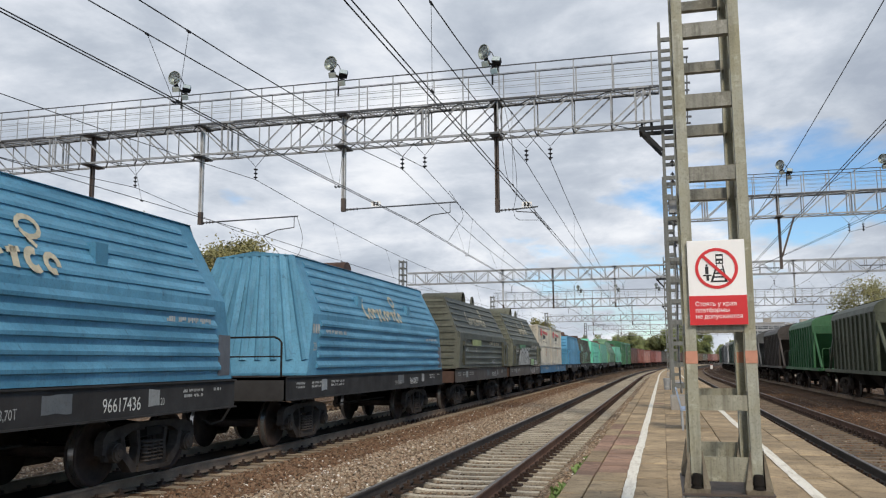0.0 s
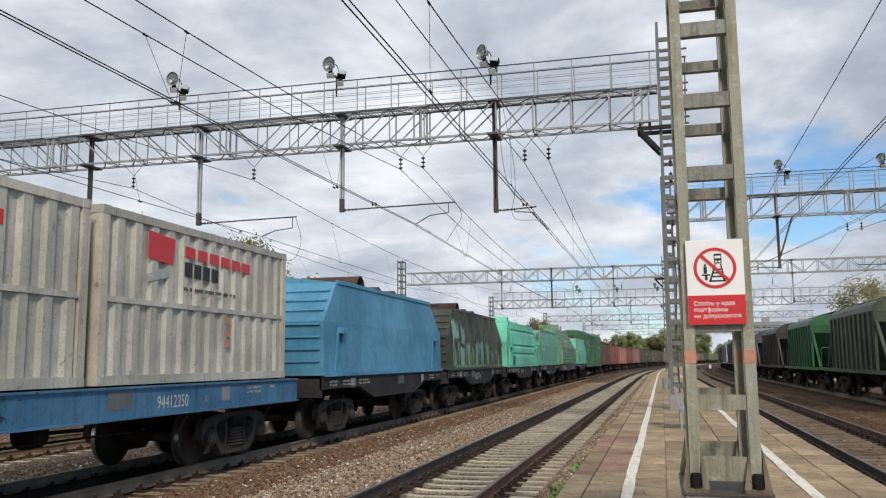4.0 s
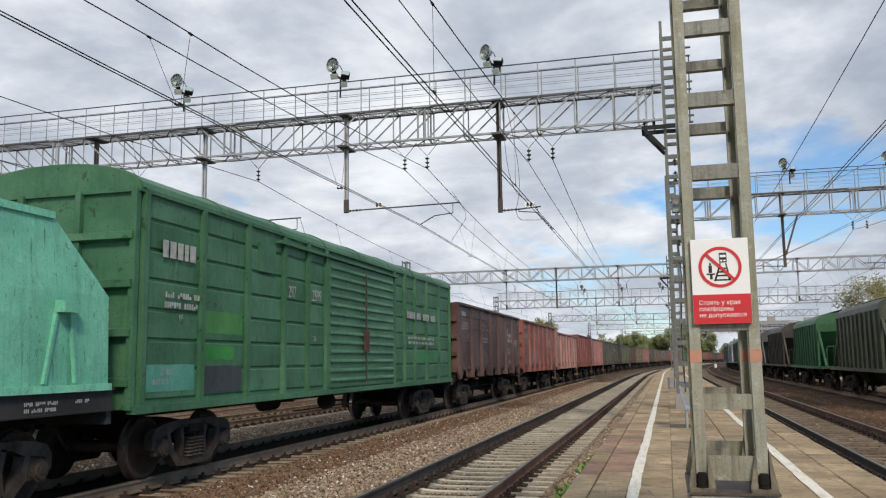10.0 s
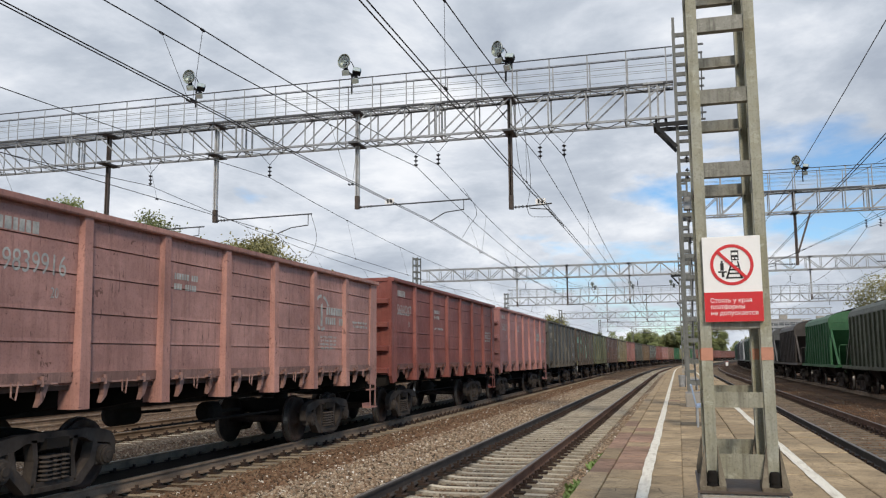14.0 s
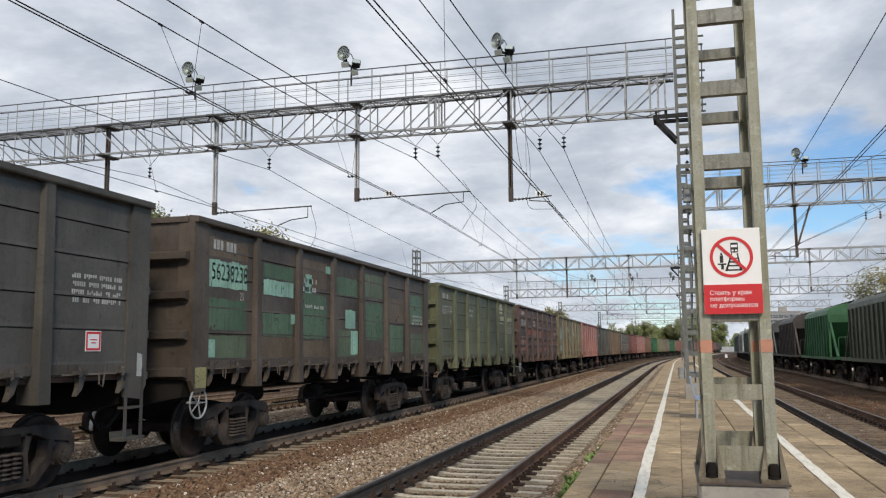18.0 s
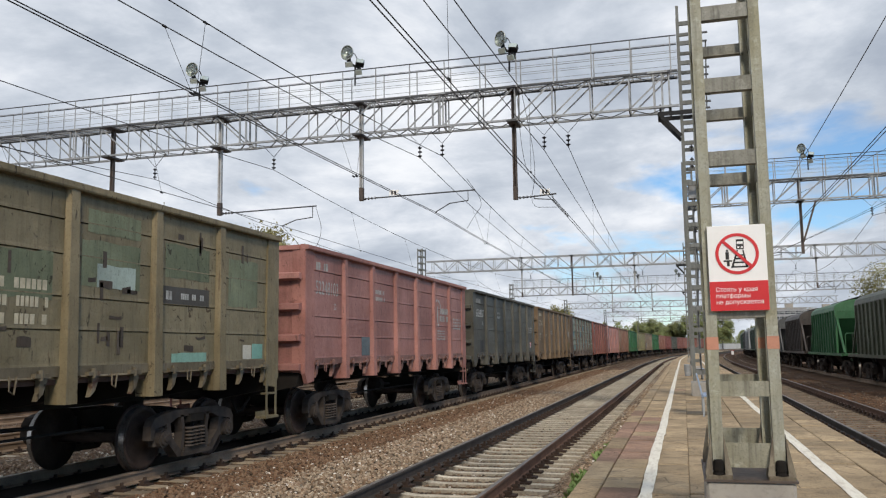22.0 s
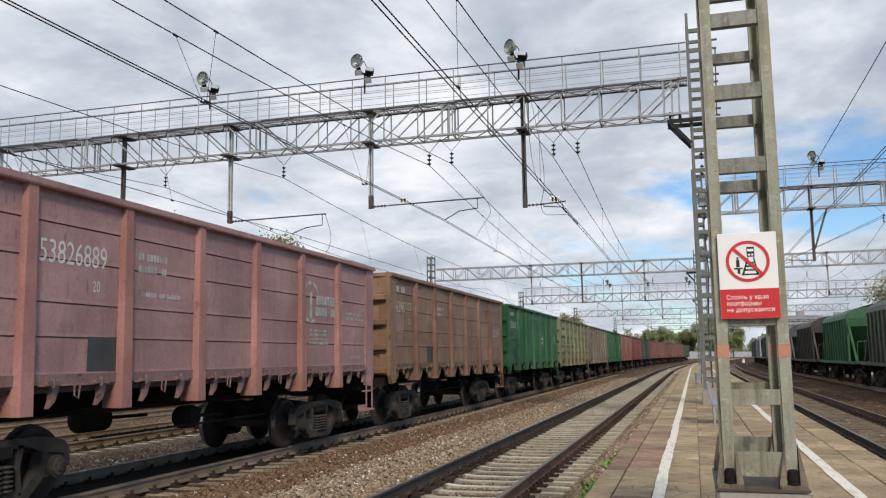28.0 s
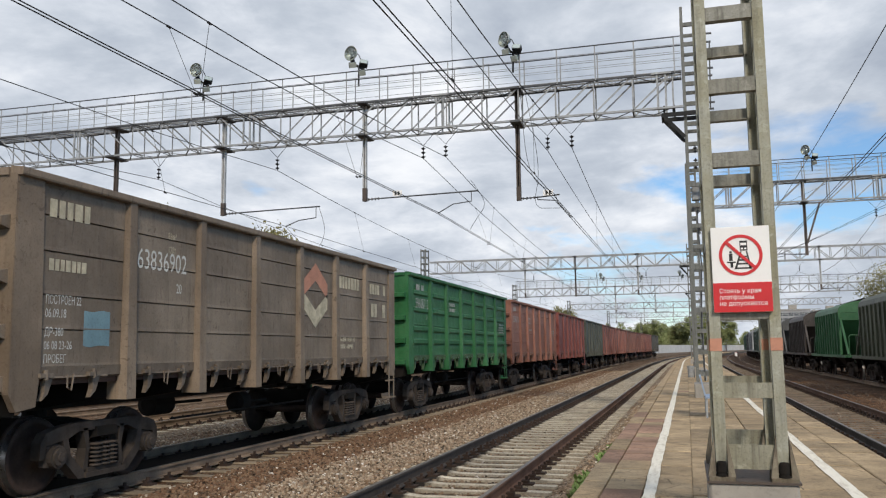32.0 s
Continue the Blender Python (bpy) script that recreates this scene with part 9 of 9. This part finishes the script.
# ---- parked hopper wagons ----
hopper = build_hopper()
HOPPERS = [((0.042, 0.052, 0.031), 0.2, "parked dark green covered hopper wagon with a pale roof"), ((0.016, 0.088, 0.031), 0.05, "parked bright green covered hopper wagon"),
           ((0.034, 0.027, 0.024), 0.15, "parked dark brown covered hopper wagon"), ((0.055, 0.058, 0.06), 0.1, "parked grey covered hopper wagon"), ((0.05, 0.055, 0.06), 0.1, "parked dark grey covered hopper wagon"),
           ((0.05, 0.075, 0.06), 0.1, "parked dark green covered hopper wagon"), ((0.22, 0.23, 0.24), 0.1, "parked pale grey covered hopper wagon"), ((0.06, 0.065, 0.07), 0.1, "parked dark grey covered hopper wagon"),
           ((0.05, 0.10, 0.075), 0.1, "parked dull green covered hopper wagon"), ((0.18, 0.19, 0.20), 0.1, "parked grey covered hopper wagon"), ((0.05, 0.055, 0.06), 0.1, "parked dark covered hopper wagon"), ((0.05, 0.09, 0.07), 0.1, "parked dull green covered hopper wagon")]
for i, (color, wear, label) in enumerate(HOPPERS):
    y = 38.9 + 13.9 * i
    m = pose(TRACK_PARKED + bend(y), y, 0, 0, 0, heading(y))
    w = hopper if i == 0 else copy_thing(hopper, m)
    w.matrix_basis = m
    tagged(w, label)
    tint(w, color, wear)

# ---- trees, fence and distant houses ----
def make_tree(x, y, h, spread, leaf, seed, label, leaves=2600, lean=0.0, bare=0.0, size=0.20, low=0.25):
    """A tapered trunk with limbs and a ragged crown of small leaf clumps."""
    rng = random.Random(seed)
    t = thing("tree", label, "tree", "trees beside the railway", m=pose(x, y, -0.3))
    g = Geo()
    tips = []
    p = Vector((0, 0, 0))
    trunk = [p.copy()]
    for k in range(6):
        p = p + Vector((rng.uniform(-0.15, 0.15) * h / 12 + lean, rng.uniform(-0.15, 0.15) * h / 12, h * 0.15))
        trunk.append(p.copy())
    r0 = h * 0.014 + 0.05
    for k, (a, b) in enumerate(zip(trunk, trunk[1:])):
        g.tube(a, b, r0 * (1 - k * 0.14), 7, r0 * (1 - (k + 1) * 0.14))
    for k in range(26):
        f = rng.uniform(low, 0.95)
        i = min(5, int(f * 6))
        a = trunk[i].lerp(trunk[i + 1], f * 6 - i) if i < 6 else trunk[-1]
        ang = rng.uniform(0, 6.283)
        reach = spread * (1.1 - abs(f - 0.55) * 1.1) * rng.uniform(0.55, 1.0)
        b = a + Vector((math.cos(ang) * reach, math.sin(ang) * reach, h * rng.uniform(0.04, 0.16)))
        g.tube(a, b, r0 * 0.28, 5, r0 * 0.08)
        tips += [a.lerp(b, 0.55), a.lerp(b, 0.8), b, b + Vector((rng.uniform(-0.5, 0.5), rng.uniform(-0.5, 0.5), rng.uniform(0.2, 0.8)))]
    tips += [trunk[-1], trunk[-1] + Vector((0, 0, h * 0.05))]
    part("trunk", g, MATS["bark"], t)
    verts, faces = [], []
    for _ in range(leaves):
        c = rng.choice(tips)
        s = spread * 0.15
        q = c + Vector((rng.gauss(0, s), rng.gauss(0, s), rng.gauss(0, s * 0.9)))
        a = Vector((rng.gauss(0, 1), rng.gauss(0, 1), rng.gauss(0, 1))).normalized()
        b = a.orthogonal().normalized()
        k = size * rng.uniform(0.6, 1.4)
        n = len(verts)
        verts += [tuple(q + a * k), tuple(q + b * k * 0.6), tuple(q - a * k), tuple(q - b * k * 0.6)]
        faces.append((n, n + 1, n + 2, n + 3))
    g = Geo()
    g.v, g.f = verts, faces
    part("crown", g, MATS[leaf], t)
    return t


make_tree(-58.6, 70, 17.9, 2.4, "leaf_light", 1, "slender green birch tree behind the railway", 17100, size=0.125, low=0.3)
make_tree(-55.6, 72, 14.6, 3.6, "leaf", 2, "green leafy tree behind the railway", 24700, size=0.125)
make_tree(-50.2, 70, 13.2, 3.8, "leaf", 12, "green leafy tree behind the railway", 26600, size=0.125)
make_tree(-46.3, 70, 14.9, 4.2, "leaf", 3, "tall green birch tree behind the railway", 32300, size=0.125)
make_tree(-41.5, 74, 12.4, 2.6, "leaf_autumn", 4, "small yellowing tree behind the railway", 15200, size=0.125)
make_tree(-37.6, 70, 12.2, 4.4, "leaf_autumn", 5, "broad yellow-green autumn tree behind the railway", 49400, size=0.125)
make_tree(-33.4, 72, 9.6, 2.6, "leaf_autumn", 6, "small reddish autumn tree behind the railway", 17100, size=0.125)
make_tree(-26.2, 190, 10.3, 4.0, "leaf_autumn", 7, "yellow-green tree beside the far tracks", 9000, size=0.22)
make_tree(-31.0, 215, 10.0, 4.0, "leaf", 8, "green tree beside the far tracks", 7000, size=0.24)
make_tree(26.5, 118, 12.0, 5.0, "leaf_autumn", 9, "sparse olive tree behind the parked wagons", 12000, size=0.14)
make_tree(32.0, 122, 12.4, 5.0, "leaf_autumn", 10, "sparse olive tree behind the parked wagons", 12000, size=0.14)
for k, (x, y, h, sp, leaf_) in enumerate(((4.0, 415, 16.5, 4.5, "leaf_light"), (9.0, 405, 19.0, 4.5, "leaf_light"), (13.0, 425, 20.5, 5.0, "leaf_light"), (18.0, 430, 17.0, 5.0, "leaf_light"), (-4.0, 420, 13.0, 4.5, "leaf"), (-12.0, 400, 13.5, 4.5, "leaf_light"), (-20.0, 410, 12.5, 5.0, "leaf_light"))):
    make_tree(x, y, h, sp, leaf_, 31 + k, "airy light green tree at the bend", 6500, size=0.34)


def make_woods():
    """A far belt of mixed woods round the bend, seen only as ragged tops."""
    rng = random.Random(77)
    for mat_, count in (("leaf", 62), ("leaf_light", 105), ("leaf_autumn", 36)):
        g = Geo()
        done = 0
        while done < count:
            y = rng.uniform(430, 640)
            x = y * math.tan(radians(rng.uniform(-16.0, 5.6)))
            if -26 < x - bend(y) < 16:
                continue
            done += 1
            h = rng.uniform(8, 14.5)
            w = rng.uniform(3.5, 6.5)
            for _ in range(420):
                u = rng.random() ** 0.8
                r = w * (1.0 - u * 0.75) * math.sqrt(rng.random())
                a = rng.uniform(0, 6.283)
                q = Vector((x + r * math.cos(a), y + r * math.sin(a), h * (0.02 + 0.98 * u) + rng.gauss(0, 0.4)))
                d = Vector((rng.gauss(0, 1), rng.gauss(0, 1), rng.gauss(0, 1))).normalized()
                b = d.orthogonal().normalized()
                k = rng.uniform(0.28, 0.65)
                g.quad(q + d * k, q + b * k * 0.7, q - d * k, q - b * k * 0.7)
        thing("far_woods", "distant belt of green and yellowing trees", "woods", kind="stuff", data=g.mesh("far_woods", MATS[mat_]))


make_woods()


def make_fence():
    f = thing("fence", "long pale concrete panel fence beyond the bend", "fence", m=pose(0, 0, 0))
    for k in range(110):
        y = 265 + 4.0 * k
        x = -23.5 + bend(y)
        g = Geo()
        g.chamfer_box(-0.06, 0.06, -1.96, 1.96, -0.4, 2.6, 0.02)
        part("panel", g, MATS["wall"], f, m=pose(x, y, 0, 0, 0, heading(y)))


make_fence()


def make_block(x, y, w, d, storeys, bays, label):
    """A panel apartment block with its windows set into the front."""
    b = thing("apartment_block", label, "building", "distant houses", m=pose(x, y, -0.3))
    h = storeys * 2.9 + 1.2
    g = Geo()
    g.box(-w / 2, w / 2, 0, d, 0, h)
    part("wall", g, MATS["house"], b)
    g = Geo()
    g.box(-w / 2 - 0.3, w / 2 + 0.3, -0.3, d + 0.3, h, h + 0.7)
    g.box(-2, 2, 2, 6, h + 0.7, h + 3)
    part("roof", g, MATS["concrete"], b)
    for i in range(storeys):
        for k in range(bays):
            xx = -w / 2 + (k + 0.5) * w / bays
            g = Geo()
            g.box(xx - w / bays * 0.42, xx + w / bays * 0.42, -0.06, 0.1, 1.2 + i * 2.9, 2.8 + i * 2.9)
            part("window", g, MATS["glass"], b)


make_block(57.0, 500, 17, 12, 7, 6, "distant grey apartment block with bands of dark windows")
make_block(79.0, 520, 19, 12, 7, 7, "distant grey apartment block with bands of dark windows")


def make_cabinet(x, y):
    c = thing("signal_cabinet", "small white trackside cabinet near the far bend", "cabinet", m=pose(x + bend(y), y, -0.26))
    g = Geo()
    g.chamfer_box(-0.24, 0.24, -0.2, 0.2, 0, 0.8, 0.03)
    part("body", g, MATS["white"], c)
    g = Geo()
    g.box(-0.29, 0.29, -0.25, 0.25, 0.8, 0.86)
    part("roof", g, MATS["red"], c)


make_cabinet(5.9, 188)

# ---- all that moves ----
def travelled(t):
    return 12.2 * t + 0.0234 * t * t


def motions():
    for wagon, along in TRAIN:
        rows = []
        for k in range(33):
            y = along - travelled(k)
            rows.append((k, pose(TRACK_TRAIN + bend(y), y, 0, 0, 0, heading(y))))
        walk(wagon, rows)
        # wheels turn as they roll past the platform
        spin = [k / 30 for k in range(961) if -9 < along - travelled(k / 30) < 36]
        if len(spin) < 3:
            continue
        for bogie in wagon.children:
            if not bogie.name.startswith("bogie"):
                continue
            for wheel in bogie.children:
                if wheel.name.startswith("wheelset"):
                    at = wheel.location.y
                    turn = [(t, pose(0, at, 0.475, math.degrees((travelled(t) - travelled(spin[0])) / 0.477), 0, 0)) for t in spin]
                    rows = ([(0, pose(0, at, 0.475))] if spin[0] > 0.2 else []) + turn
                    if spin[-1] < 31.8:
                        rows.append((32, turn[-1][1]))
                    walk(wheel, rows)


motions()
